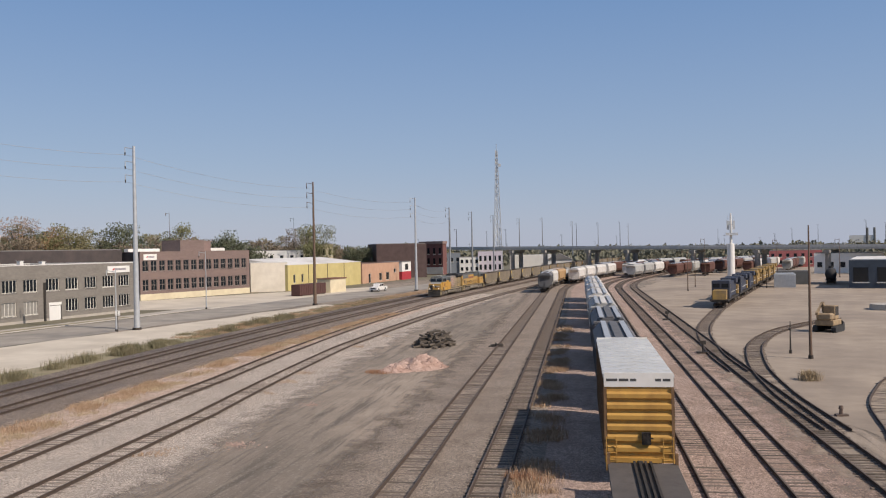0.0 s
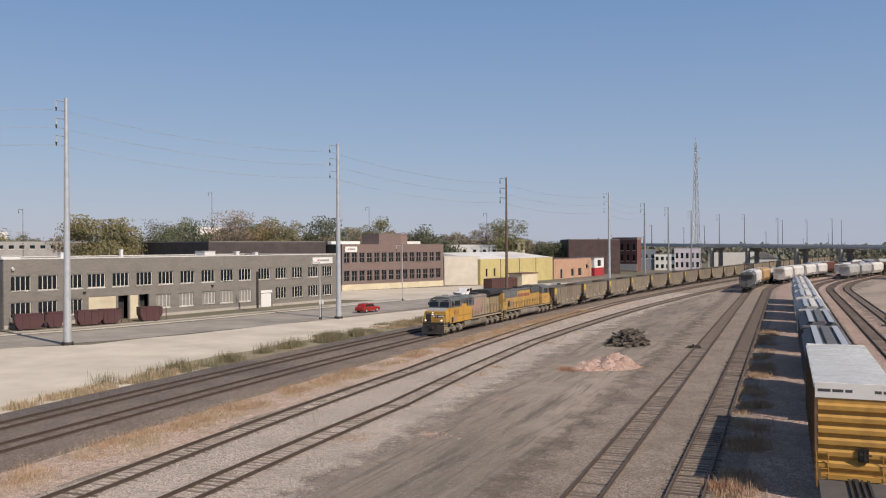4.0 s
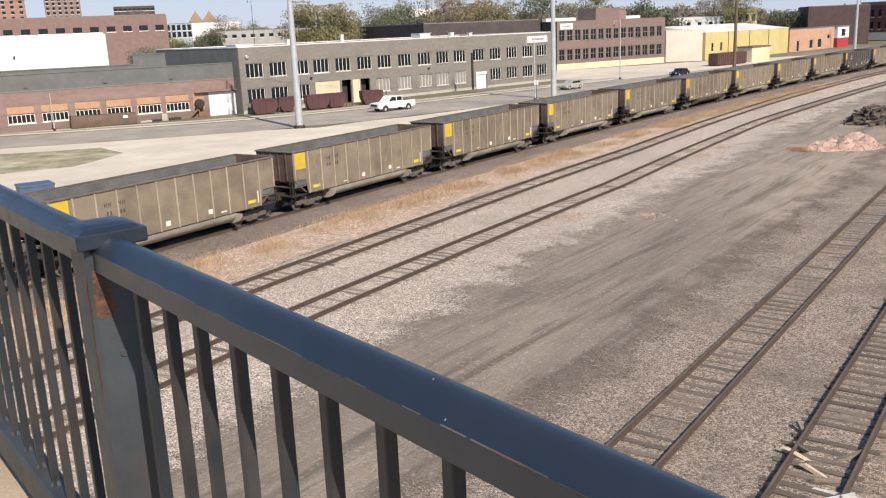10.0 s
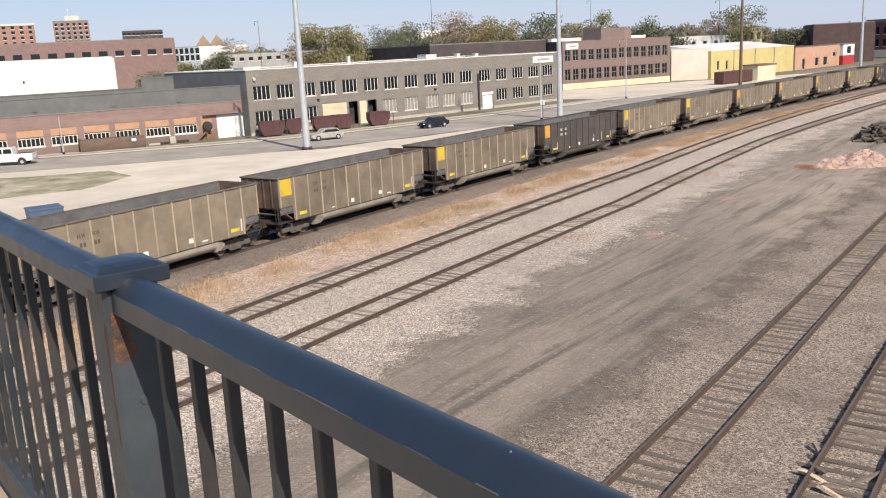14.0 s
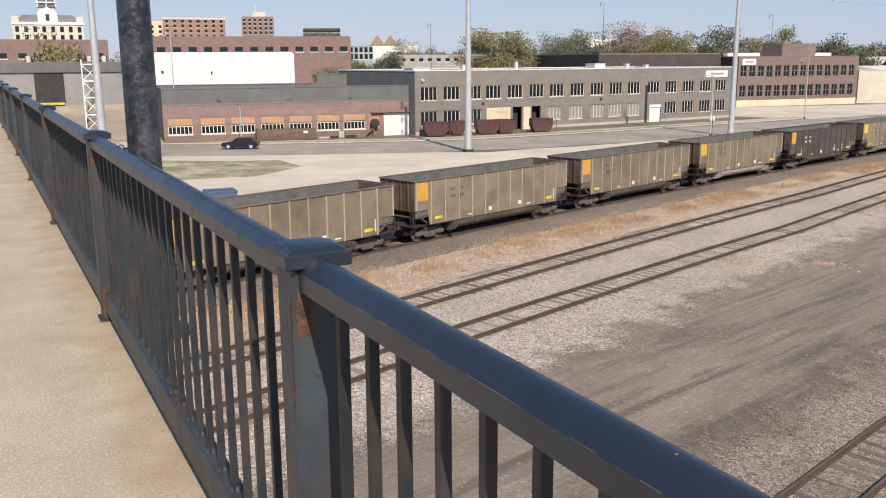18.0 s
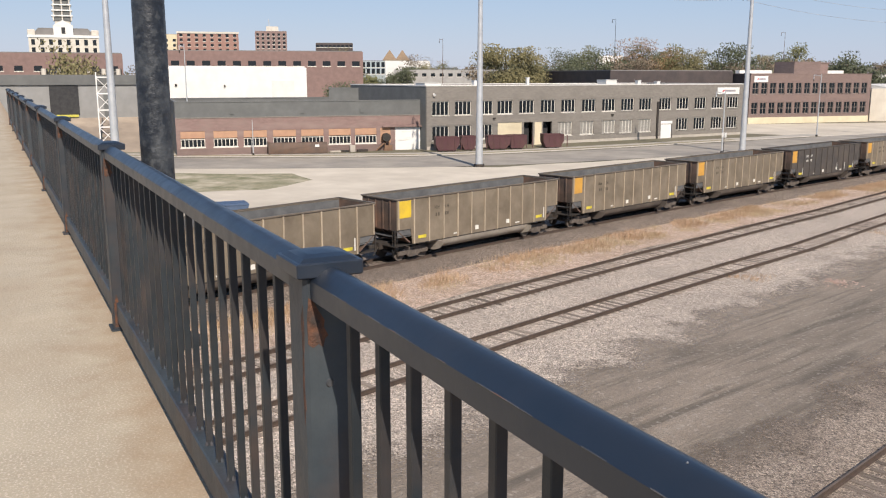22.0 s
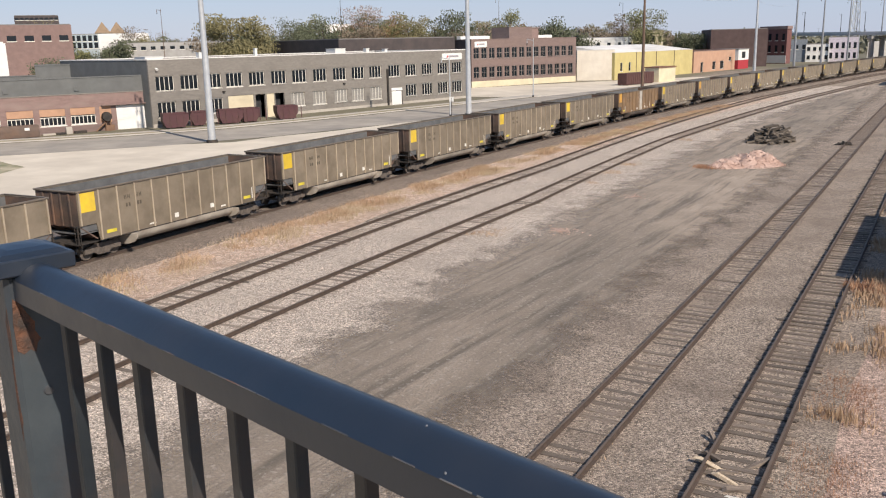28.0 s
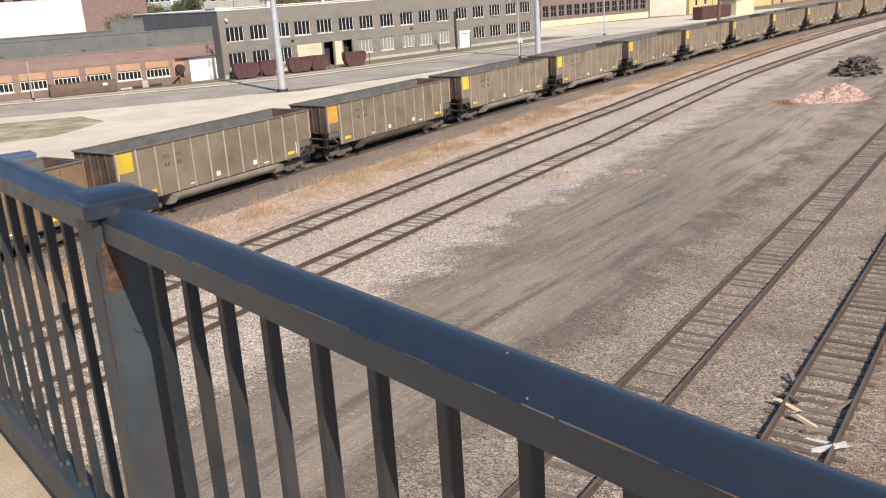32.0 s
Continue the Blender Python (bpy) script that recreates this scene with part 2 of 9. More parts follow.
BALLAST = mat("dark_ballast", (0.225, 0.178, 0.140), (0.140, 0.111, 0.088), scale=3.0, rough=0.95, bump=1.0, fine=10, stain=(0.09, 0.07, 0.06), stain_scale=0.2, speck=(0.25, 0.21, 0.18), speck_scale=10, detail=9, stones=22)
SHOULDER = mat("sandy_shoulder", (0.56, 0.425, 0.335), (0.40, 0.285, 0.215), scale=1.5, rough=0.95, bump=0.6, fine=9, stain=(0.33, 0.23, 0.15), stain_scale=0.3, stain_amount=0.5, speck=(0.60, 0.50, 0.42), speck_scale=8, stones=22)
SAND = mat("pale_sand", (0.625, 0.56, 0.455), (0.52, 0.46, 0.37), scale=0.2, rough=0.95, bump=0.25, fine=6, stain=(0.38, 0.33, 0.26), stain_scale=0.07, stain_amount=0.5)
ASPHALT = mat("worn_asphalt", (0.36, 0.325, 0.272), (0.29, 0.26, 0.217), scale=0.3, rough=0.9, bump=0.2, fine=12, stain=(0.15, 0.14, 0.13), stain_scale=0.12, stain_amount=0.6)
CONCRETE = mat("street_concrete", (0.46, 0.42, 0.36), (0.38, 0.345, 0.295), scale=0.5, rough=0.9, bump=0.2, fine=15, stain=(0.28, 0.25, 0.22), stain_scale=0.2)
GRASS_GROUND = mat("grass_ground", (0.20, 0.188, 0.10), (0.31, 0.265, 0.175), scale=0.7, rough=0.95, bump=0.6, fine=8, stain=(0.25, 0.20, 0.12), stain_scale=0.15, stain_amount=0.7)
FAR_GROUND = mat("far_ground", (0.17, 0.15, 0.10), (0.12, 0.115, 0.07), scale=0.03, rough=0.95, bump=0.0, stain=(0.22, 0.19, 0.14), stain_scale=0.012)
SLEEPER = mat("weathered_sleeper", (0.215, 0.175, 0.142), (0.115, 0.092, 0.074), scale=4, stretch=(1, 9, 1), rough=0.95, bump=0.7, fine=16, vary=0.35)
SLEEPER_PALE = mat("pale_sleeper", (0.32, 0.265, 0.215), (0.175, 0.142, 0.115), scale=4, stretch=(1, 9, 1), rough=0.95, bump=0.7, fine=16, vary=0.45)
RAIL = mat("rusty_rail", (0.10, 0.07, 0.052), (0.062, 0.045, 0.036), scale=5, rough=0.75, metal=0.2, bump=0.2, fine=25)
RAIL_TOP = mat("worn_rail_head", (0.14, 0.103, 0.078), (0.09, 0.068, 0.053), scale=1, rough=0.7, metal=0.1, bump=0.05)
NAVY = mat("navy_paint", (0.010, 0.018, 0.031), (0.016, 0.023, 0.036), scale=6, rough=0.37, bump=0.015, fine=70, stain=(0.022, 0.026, 0.032), stain_scale=2, stain_amount=0.4, spec=0.7)
POST_PAINT = mat("weathered_post_paint", (0.022, 0.031, 0.040), (0.046, 0.057, 0.063), scale=4, rough=0.5, bump=0.08, fine=40, stain=(0.085, 0.052, 0.036), stain_scale=3.0, stain_amount=0.5, vary=0.1)
PICKET_PAINT = mat("picket_paint", (0.012, 0.017, 0.021), (0.022, 0.028, 0.032), scale=5, rough=0.5, bump=0.05, fine=40, stain=(0.10, 0.06, 0.04), stain_scale=3.0, stain_amount=0.35, vary=0.2)
CHIPPED = mat("chipped_edge_paint", (0.02, 0.025, 0.032), (0.115, 0.115, 0.112), scale=9, stretch=(0.6, 3, 3), rough=0.5, bump=0, speck=(0.13, 0.075, 0.05), speck_scale=30)
RUST = mat("rust", (0.145, 0.062, 0.033), (0.05, 0.036, 0.03), scale=30, rough=0.95, bump=0.5, fine=60)
DECK = mat("deck_concrete", (0.45, 0.39, 0.29), (0.38, 0.325, 0.24), scale=2, rough=0.9, bump=0.25, fine=60, stain=(0.33, 0.25, 0.165), stain_scale=1.1, stain_amount=0.5, speck=(0.58, 0.5, 0.4), speck_scale=90)
GALV = mat("galvanised_steel", (0.50, 0.52, 0.53), (0.42, 0.44, 0.455), scale=1.5, rough=0.5, metal=0.35, bump=0.03)
WOODPOLE = mat("wood_pole", (0.17, 0.11, 0.075), (0.11, 0.075, 0.055), scale=2, stretch=(6, 6, 0.6), rough=0.9, bump=0.4)
DARKPOLE = mat("dark_pole", (0.045, 0.04, 0.036), None, rough=0.9)
STEEL_DARK = mat("dark_steel", (0.028, 0.026, 0.024), (0.045, 0.04, 0.035), scale=3, rough=0.75, metal=0.2, bump=0.15, stain=(0.09, 0.06, 0.04), stain_scale=1.5)
DRY = mat("dry_weed", (0.47, 0.33, 0.215), (0.345, 0.23, 0.14), scale=0.6, rough=0.9, bump=0, vary=0)
DRY_PALE = mat("dry_pale_weed", (0.46, 0.365, 0.23), (0.35, 0.27, 0.17), scale=0.6, rough=0.9, bump=0)
WEED_GREEN = mat("green_weed", (0.165, 0.155, 0.09), (0.25, 0.21, 0.125), scale=0.5, rough=0.9, bump=0)


# ---- mesh building ----
class Builder:
    """Collects boxes, tubes and plates of one mesh."""

    def __init__(self):
        self.v, self.f, self.m, self.edge = [], [], [], None

    def add(self, verts, faces, mi=0):
        o = len(self.v)
        self.v += [tuple(p) for p in verts]
        self.f += [tuple(i + o for i in q) for q in faces]
        self.m += [mi] * len(faces)
        return self

    def box(self, x0, x1, y0, y1, z0, z1, mi=0, cut=0.0):
        c = cut
        if c <= 0:
            v = [(x, y, z) for z in (z0, z1) for y in (y0, y1) for x in (x0, x1)]
            return self.add(v, [(0, 2, 3, 1), (4, 5, 7, 6), (0, 1, 5, 4), (2, 6, 7, 3), (0, 4, 6, 2), (1, 3, 7, 5)], mi)
        ring = [(x0 + c, y0), (x1 - c, y0), (x1, y0 + c), (x1, y1 - c), (x1 - c, y1), (x0 + c, y1), (x0, y1 - c), (x0, y0 + c)]
        small = [(x0 + c, y0 + c), (x1 - c, y0 + c), (x1 - c, y0 + c), (x1 - c, y1 - c), (x1 - c, y1 - c), (x0 + c, y1 - c), (x0 + c, y1 - c), (x0 + c, y0 + c)]
        v = [(*p, z0) for p in small] + [(*p, z0 + c) for p in ring] + [(*p, z1 - c) for p in ring] + [(*p, z1) for p in small]
        f = [tuple(reversed((0, 2, 4, 6))), (24, 26, 28, 30)]
        for k in range(3):
            for i in range(8):
                j = (i + 1) % 8
                f.append((8 * k + i, 8 * k + j, 8 * k + 8 + j, 8 * k + 8 + i))
        return self.add(v, f, mi)

    def tube(self, p0, p1, r0, r1=None, n=8, mi=0, cap=True):
        r1 = r0 if r1 is None else r1
        p0, p1 = Vector(p0), Vector(p1)
        q = (p1 - p0).to_track_quat("Z", "Y")
        v = []
        for p, r in ((p0, r0), (p1, r1)):
            v += [p + q @ Vector((r * math.cos(2 * math.pi * i / n), r * math.sin(2 * math.pi * i / n), 0)) for i in range(n)]
        f = [(i, (i + 1) % n, n + (i + 1) % n, n + i) for i in range(n)]
        if cap:
            f += [tuple(range(n - 1, -1, -1)), tuple(range(n, 2 * n))]
        return self.add(v, f, mi)

    def path(self, pts, r, n=6, mi=0):
        for a, b in zip(pts, pts[1:]):
            self.tube(a, b, r, r, n, mi)
        return self

    def prism(self, outline, y0, y1, mi=0, axis="y"):
        """An outline in x and z, pulled along y (or in y and z along x; in x and y along z)."""
        n = len(outline)
        put = {"y": lambda a, b, c: (a, c, b), "x": lambda a, b, c: (c, a, b), "z": lambda a, b, c: (a, b, c)}[axis]
        v = [put(a, b, y0) for a, b in outline] + [put(a, b, y1) for a, b in outline]
        f = [(i, (i + 1) % n, n + (i + 1) % n, n + i) for i in range(n)] + [tuple(range(n - 1, -1, -1)), tuple(range(n, 2 * n))]
        return self.add(v, f, mi)

    def mesh(self, name, *mats):
        me = bpy.data.meshes.new(name)
        me.from_pydata(self.v, [], self.f)
        for m in mats:
            me.materials.append(m)
        if len(mats) > 1:
            me.polygons.foreach_set("material_index", self.m)
        bm = bmesh.new()
        bm.from_mesh(me)
        bmesh.ops.recalc_face_normals(bm, faces=bm.faces)
        bm.to_mesh(me)
        bm.free()
        me.polygons.foreach_set("use_smooth", [True] * len(me.polygons))
        me.set_sharp_from_angle(angle=radians(34))
        if self.edge:
            me.attributes.new("edge", "FLOAT", "POINT").data.foreach_set("value", self.edge)
        return me


def part(name, data, materials, parent=None, label="", at=None):
    """One mesh object under a thing or a part."""
    me = data
    if isinstance(data, Builder):
        me = data.mesh(name, *(materials if isinstance(materials, (list, tuple)) else (materials,)))
    ob = new(name, me)
    if parent:
        ob.parent = parent
    if at is not None:
        ob.matrix_basis = at
    if label:
        tagged(ob, label)
    return ob


def thing(name, m, label, category, group="", kind=""):
    ob = new(name)
    ob.empty_display_size = 0.2
    ob.matrix_basis = m
    return tagged(ob, label, category, group, kind)


def setting(name, data, materials, label, category="", kind="structure"):
    return tagged(part(name, data, materials), label, category or name.replace("_", " "), "", kind)


# ---- lines of the plan ----
class Line:
    """A way over the ground: points each metre, with length and heading (to the right of +y)."""

    def __init__(self, pts):
        self.p = np.array(pts, float)
        d = np.linalg.norm(np.diff(self.p, axis=0), axis=1)
        self.s = np.r_[0, np.cumsum(d)]
        g = np.gradient(self.p, axis=0)
        self.h = np.arctan2(g[:, 0], g[:, 1])

    def at(self, s):
        k = (s - self.s[0])
        x, y = (np.interp(s, self.s, self.p[:, i]) for i in (0, 1))
        h = float(np.interp(s, self.s, self.h))
        if s < self.s[0] or s > self.s[-1]:
            e = 0 if s < self.s[0] else -1
            h, k = float(self.h[e]), s - self.s[e]
            x, y = self.p[e] + k * np.array([math.sin(h), math.cos(h)])
        return float(x), float(y), h

    def offset(self, d):
        d = d(self.p[:, 1]) if callable(d) else d
        return Line(self.p + np.stack([np.cos(self.h), -np.sin(self.h)], 1) * np.reshape(d, (-1, 1)))

    def part(self, y0, y1):
        k = (self.p[:, 1] >= y0) & (self.p[:, 1] <= y1)
        return Line(self.p[k])


def grown(x0, y0, h0, bends):
    """A line from a start and a heading by stretches of (metres, degrees turned to the right)."""
    pts, h, p = [(x0, y0)], radians(h0), np.array([x0, y0], float)
    for metres, turn in bends:
        n = int(metres)
        for _ in range(n):
            h += radians(turn) / n
            p = p + np.array([math.sin(h), math.cos(h)])
            pts.append(tuple(p))
    return Line(pts)


def main_line():
    pts = []
    for y in range(-180, 421):
        k = min(max(y, 20), 324)
        x = -36.90 + 0.0498 * k + 7.96e-4 * k * k - 8.19e-7 * k ** 3
        slope = 0.0498 + 1.593e-3 * k - 2.457e-6 * k * k
        pts.append((x + slope * (y - k), y))
    x, y = pts[-1]
    h = math.atan(slope)
    for i in range(900):
        h = min(h + radians(0.05), radians(38))
        x, y = x + math.sin(h), y + math.cos(h)
        pts.append((x, y))
    return Line(pts)


def yard_line(a, far=420, bend=215, more=0.24):
    pts = []
    for y in range(-30, far):
        k = max(0.0, y - bend)
        g = more * (k * k / 150 if k < 75 else k - 37.5)
        pts.append((a + 0.149 * y + g, y))
    return Line(pts)


MAIN = main_line()
MAIN0 = float(np.interp(30.0, MAIN.p[:, 1], MAIN.s))
OTHER_MAIN = MAIN.offset(-4.7)
SIDING_A = MAIN.part(-60, 420).offset(lambda y: np.interp(y, (20, 60, 76, 96, 124, 170, 250), (9.7, 9.2, 9.0, 7.8, 6.4, 4.8, 4.6)))
SIDING_B = MAIN.part(-60, 300).offset(lambda y: np.interp(y, (30, 60, 100, 160, 230), (14.4, 14.7, 12.6, 12.1, 12.2)))
YARD = {k: yard_line(a) for k, a in (("e", -8.3), ("f", -4.1), ("g", 2.8), ("h", 6.3), ("i", 10.0), ("j", 14.0))}


def ribbon(line, lo, hi, z, y0=-1e9, y1=1e9, step=2, wobble=0.0, crown=0.0, seed=1, soft=0.0):
    """A strip of ground along a line, from offset lo to hi, with uneven edges; with crown it stands up with sloped shoulders."""
    b = Builder()
    idx = [i for i in range(0, len(line.p), step) if y0 <= line.p[i, 1] <= y1]
    cols = [lo, lo + crown * 1.6, hi - crown * 1.6, hi] if crown else [lo, lo + (soft or (hi - lo) / 3), hi - (soft or (hi - lo) / 3), hi]
    zs = [z, z + crown, z + crown, z] if crown else [z] * 4
    v = []
    for i in idx:
        n = np.array([math.cos(line.h[i]), -math.sin(line.h[i])])
        for k, (c, zz) in enumerate(zip(cols, zs)):
            w = wobble * noise.noise(Vector((i * 0.13, k * 7.0 + seed * 13.7, seed))) if k in (0, 3) else 0
            q = line.p[i] + n * (c + w)
            v.append((q[0], q[1], zz))
    f = [(4 * r + k, 4 * r + k + 1, 4 * r + k + 5, 4 * r + k + 4) for r in range(len(idx) - 1) for k in range(3)]
    b.edge = [1.0, 0.0, 0.0, 1.0] * len(idx)
    return b.add(v, f)


def field(outline, z, wobble=0.0, seed=3):
    """A flat sheet of ground inside an outline."""
    pts = []
    for a, c in zip(outline, outline[1:] + outline[:1]):
        n = max(1, int(math.dist(a, c) / 3))
        for i in range(n):
            x, y = a[0] + (c[0] - a[0]) * i / n, a[1] + (c[1] - a[1]) * i / n
            w = noise.noise_vector(Vector((x * 0.11, y * 0.11, seed))) * wobble
            pts.append((x + w.x, y + w.y, z))
    return Builder().add(pts, [tuple(range(len(pts)))])


# ---- ground ----
b = Builder()
ys = [-400, -60, 0, 40, 80, 120, 160, 220, 300, 400, 600, 1000, 2000, 4500]
xs = [-4500, -1500, -500, -200, -100, -50, 0, 50, 100, 200, 500, 1500, 4500]
b.add([(x, y, 0) for y in ys for x in xs], [(r * 13 + k, r * 13 + k + 1, r * 13 + k + 14, r * 13 + k + 13) for r in range(len(ys) - 1) for k in range(12)])
setting("ground", b, FAR_GROUND, "wide flat plain of dry grass and earth reaching the horizon", "ground")
setting("yard_ground", field([(-60, -60), (30, -60), (60, 60), (75, 150), (110, 260), (150, 400), (60, 420), (-20, 300), (-60, 60)], 0.012, 3), DIRT, "packed grey-brown dirt of the rail yard with dark wheel streaks", "yard ground")
setting("dirt_apron", field([(22, 20), (60, 20), (160, 120), (260, 420), (120, 420), (46, 215), (31, 115), (24, 60)], 0.024, 2, 5), DIRT_TAN, "tan bare dirt beside the yard tracks", "dirt")
setting("pink_gravel_bed", ribbon(YARD["g"], -9.4, 10.6, 0.046, -25, 330, 3, 0.9, seed=4, soft=3.0), PINK, "pinkish crushed stone between the yard tracks", "gravel")
setting("siding_gravel", ribbon(SIDING_A, -3.4, 11.2, 0.052, -60, 210, 2, 0.6, seed=6, soft=3.6), GRAVEL, "pale crushed gravel under the two sidings", "gravel")
setting("main_ballast", ribbon(MAIN, -8.6, 3.4, 0.02, -180, 900, 2, 0.25, 0.26, 7), BALLAST, "dark raised ballast bed of the main line", "ballast")
setting("track_shoulder", ribbon(MAIN, 2.6, 8.0, 0.060, -60, 175, 2, 0.7, seed=8), SHOULDER, "sandy strip with dry weeds beside the main line", "shoulder")
TAN_GRAVEL = mat("tan_gravel", (0.31, 0.25, 0.197), (0.195, 0.155, 0.122), scale=5, fade=True, rough=0.95, bump=1.0, fine=13, stain=(0.15, 0.115, 0.088), stain_scale=0.25, stain_amount=0.6, speck=(0.46, 0.38, 0.30), speck_scale=19, detail=9, stones=22)
bed = ribbon(YARD["e"], -4.9, 6.3, 0.066, -25, 240, 2, 0.5, seed=9, soft=3.0)
bed.edge = [1.0, 0.0, 0.0, 0.1] * (len(bed.edge) // 4)
setting("yard_track_bed", bed, TAN_GRAVEL, "tan gravel that half buries two old yard tracks", "track bed")


# ---- tracks ----
def rail_mesh(line, d, z, y0, y1, step=2):
    prof = [(-0.07, -0.16), (0.07, -0.16), (0.07, -0.145), (0.012, -0.13), (0.012, -0.04), (0.036, -0.03), (0.036, 0.0), (-0.036, 0.0), (-0.036, -0.03), (-0.012, -0.04), (-0.012, -0.13), (-0.07, -0.145)]
    n, b = len(prof), Builder()
    idx = [i for i in range(0, len(line.p), step) if y0 <= line.p[i, 1] <= y1]
    for i in idx:
        c, s = math.cos(line.h[i]), -math.sin(line.h[i])
        b.v += [(line.p[i, 0] + c * (d + a), line.p[i, 1] + s * (d + a), z + q) for a, q in prof]
    for r in range(len(idx) - 1):
        for k in range(n):
            j = (k + 1) % n
            b.f.append((r * n + k, r * n + j, r * n + n + j, r * n + n + k))
            b.m.append(1 if k == 6 else 0)
    return b


def sleeper_meshes(material, half, count, seed):
    """Old sleepers in several states: uneven ends, split lengthwise, partly sunk into the stones."""
    rng, made = random.Random(seed), []
    for _ in range(count):
        b = Builder()
        lo, hi = -rng.uniform(*half), rng.uniform(*half)
        cut = rng.uniform(-0.05, 0.05)
        for y0, y1 in ((-0.11, cut - 0.006), (cut + 0.006, 0.11)):
            b.box(lo + rng.uniform(0, 0.12), hi - rng.uniform(0, 0.12), y0, y1, -0.12, rng.uniform(-0.028, 0.0))
        made.append(b.mesh("sleeper", material))
    return made


def railway(name, line, label, z=0.17, y0=-25, y1=330, near=(20, 75), gap=0.53, pale=False, worn=0.12, seed=1, half=(0.92, 1.16)):
    rng = random.Random(seed)
    kinds = sleeper_meshes(SLEEPER_PALE if pale else SLEEPER, half, 6, seed)
    mid = sum(half) / 2
    track = thing(name, Matrix(), label, "railway track", "railway tracks", "structure")
    for d in (-0.7525, 0.7525):
        part("rail", rail_mesh(line, d, z, y0, y1), (RAIL, RAIL_TOP), track)
    rest, s, made = Builder(), float(np.interp(y0, line.p[:, 1], line.s)), 0
    end = float(np.interp(y1, line.p[:, 1], line.s))
    while s < end:
        x, y, h = line.at(s)
        top = z - 0.155 + rng.uniform(-0.015, 0.012)
        turn = math.degrees(-h) + rng.gauss(0, 1.3)
        side = rng.gauss(0, 0.05)
        m = pose(x + side * math.cos(h), y - side * math.sin(h), top, 0, rng.gauss(0, 0.4), turn)
        if near[0] <= y <= near[1] and made < 290:
            if rng.random() > worn:
                part("sleeper", rng.choice(kinds), None, track, at=m)
                made += 1
        else:
            rest.add([m @ Vector(p) for p in ((-mid, -0.105, -0.1), (mid, -0.105, -0.1), (mid, 0.105, -0.1), (-mid, 0.105, -0.1), (-mid, -0.105, 0), (mid, -0.105, 0), (mid, 0.105, 0), (-mid, 0.105, 0))],
                     [(0, 3, 2, 1), (4, 5, 6, 7), (0, 1, 5, 4), (1, 2, 6, 5), (2, 3, 7, 6), (3, 0, 4, 7)])
        s += gap * rng.uniform(0.92, 1.1)
    if rest.f:
        tagged(part("sleepers", rest, SLEEPER_PALE if pale else SLEEPER, track), "rows of far sleepers", kind="stuff")
    return track


def stain_deck_edge():
    """A ragged rust-brown stain along the walkway's edge, under the railing."""
    n, l = DECK.node_tree.nodes, DECK.node_tree.links
    bsdf = n["Principled BSDF"]
    old = bsdf.inputs["Base Color"].links[0].from_socket
    tc, sep, ns, add, ramp, mx = (n.new(k) for k in ("ShaderNodeTexCoord", "ShaderNodeSeparateXYZ", "ShaderNodeTexNoise", "ShaderNodeMath", "ShaderNodeMapRange", "ShaderNodeMix"))
    l.new(tc.outputs["Object"], sep.inputs[0])
    l.new(tc.outputs["Object"], ns.inputs["Vector"])
    ns.inputs["Scale"].default_value, ns.inputs["Detail"].default_value = 4.0, 8.0
    add.operation = "MULTIPLY_ADD"
    l.new(ns.outputs["Fac"], add.inputs[0])
    add.inputs[1].default_value = -0.7
    l.new(sep.outputs["Y"], add.inputs[2])
    for k, val in zip(("From Min", "From Max", "To Min", "To Max"), (-0.44, -0.05, 0.6, 0.0)):
        ramp.inputs[k].default_value = val
    l.new(add.outputs[0], ramp.inputs["Value"])
    mx.data_type = "RGBA"
    l.new(ramp.outputs[0], mx.inputs[0])
    l.new(old, mx.inputs[6])
    mx.inputs[7].default_value = (0.30, 0.185, 0.095, 1)
    l.new(mx.outputs[2], bsdf.inputs["Base Color"])


stain_deck_edge()


# ---- footbridge: walkway and railing ----
RAIL0 = Vector((-1.441, 1.217, 0))
BAY, DECK_Z, RAIL_Z = 3.426, 9.57, 10.58
FAR_TURN, NEAR_TURN, NEAR_FALL = 156.13, 157.655, 0.0134
RAIL_TURN = FAR_TURN
RU = Vector((math.cos(radians(FAR_TURN)), math.sin(radians(FAR_TURN)), 0))
RN = Vector((RU.y, -RU.x, 0))


def on_bridge(along, across, z):
    """A place on the bridge: metres along the railing, metres towards the yard."""
    return RAIL0 + RU * along + RN * across + Vector((0, 0, z))


def bridge_pose(along, across, z):
    return Matrix.Translation(on_bridge(along, across, z)) @ pose(0, 0, 0, 0, 0, RAIL_TURN)


def rail_pose(bay):
    """A railing bay's pose; the line bends by 1.5 degrees at the first post."""
    turn = FAR_TURN if bay >= 0 else NEAR_TURN
    way = Vector((math.cos(radians(turn)), math.sin(radians(turn)), 0))
    return Matrix.Translation(RAIL0 + way * (bay * BAY + 0.008) + Vector((0, 0, DECK_Z))) @ pose(0, 0, 0, 0, 0, turn)


def weld_mesh(r, h):
    """A small uneven weld collar round the foot of a picket."""
    b = Builder()
    for k in range(4):
        a = math.pi / 2 * k + 0.5
        b.tube((r * math.cos(a), r * math.sin(a), -0.004), (r * 0.5 * math.cos(a), r * 0.5 * math.sin(a), h), 0.008, 0.004, 5)
    return b.mesh("weld", POST_PAINT)


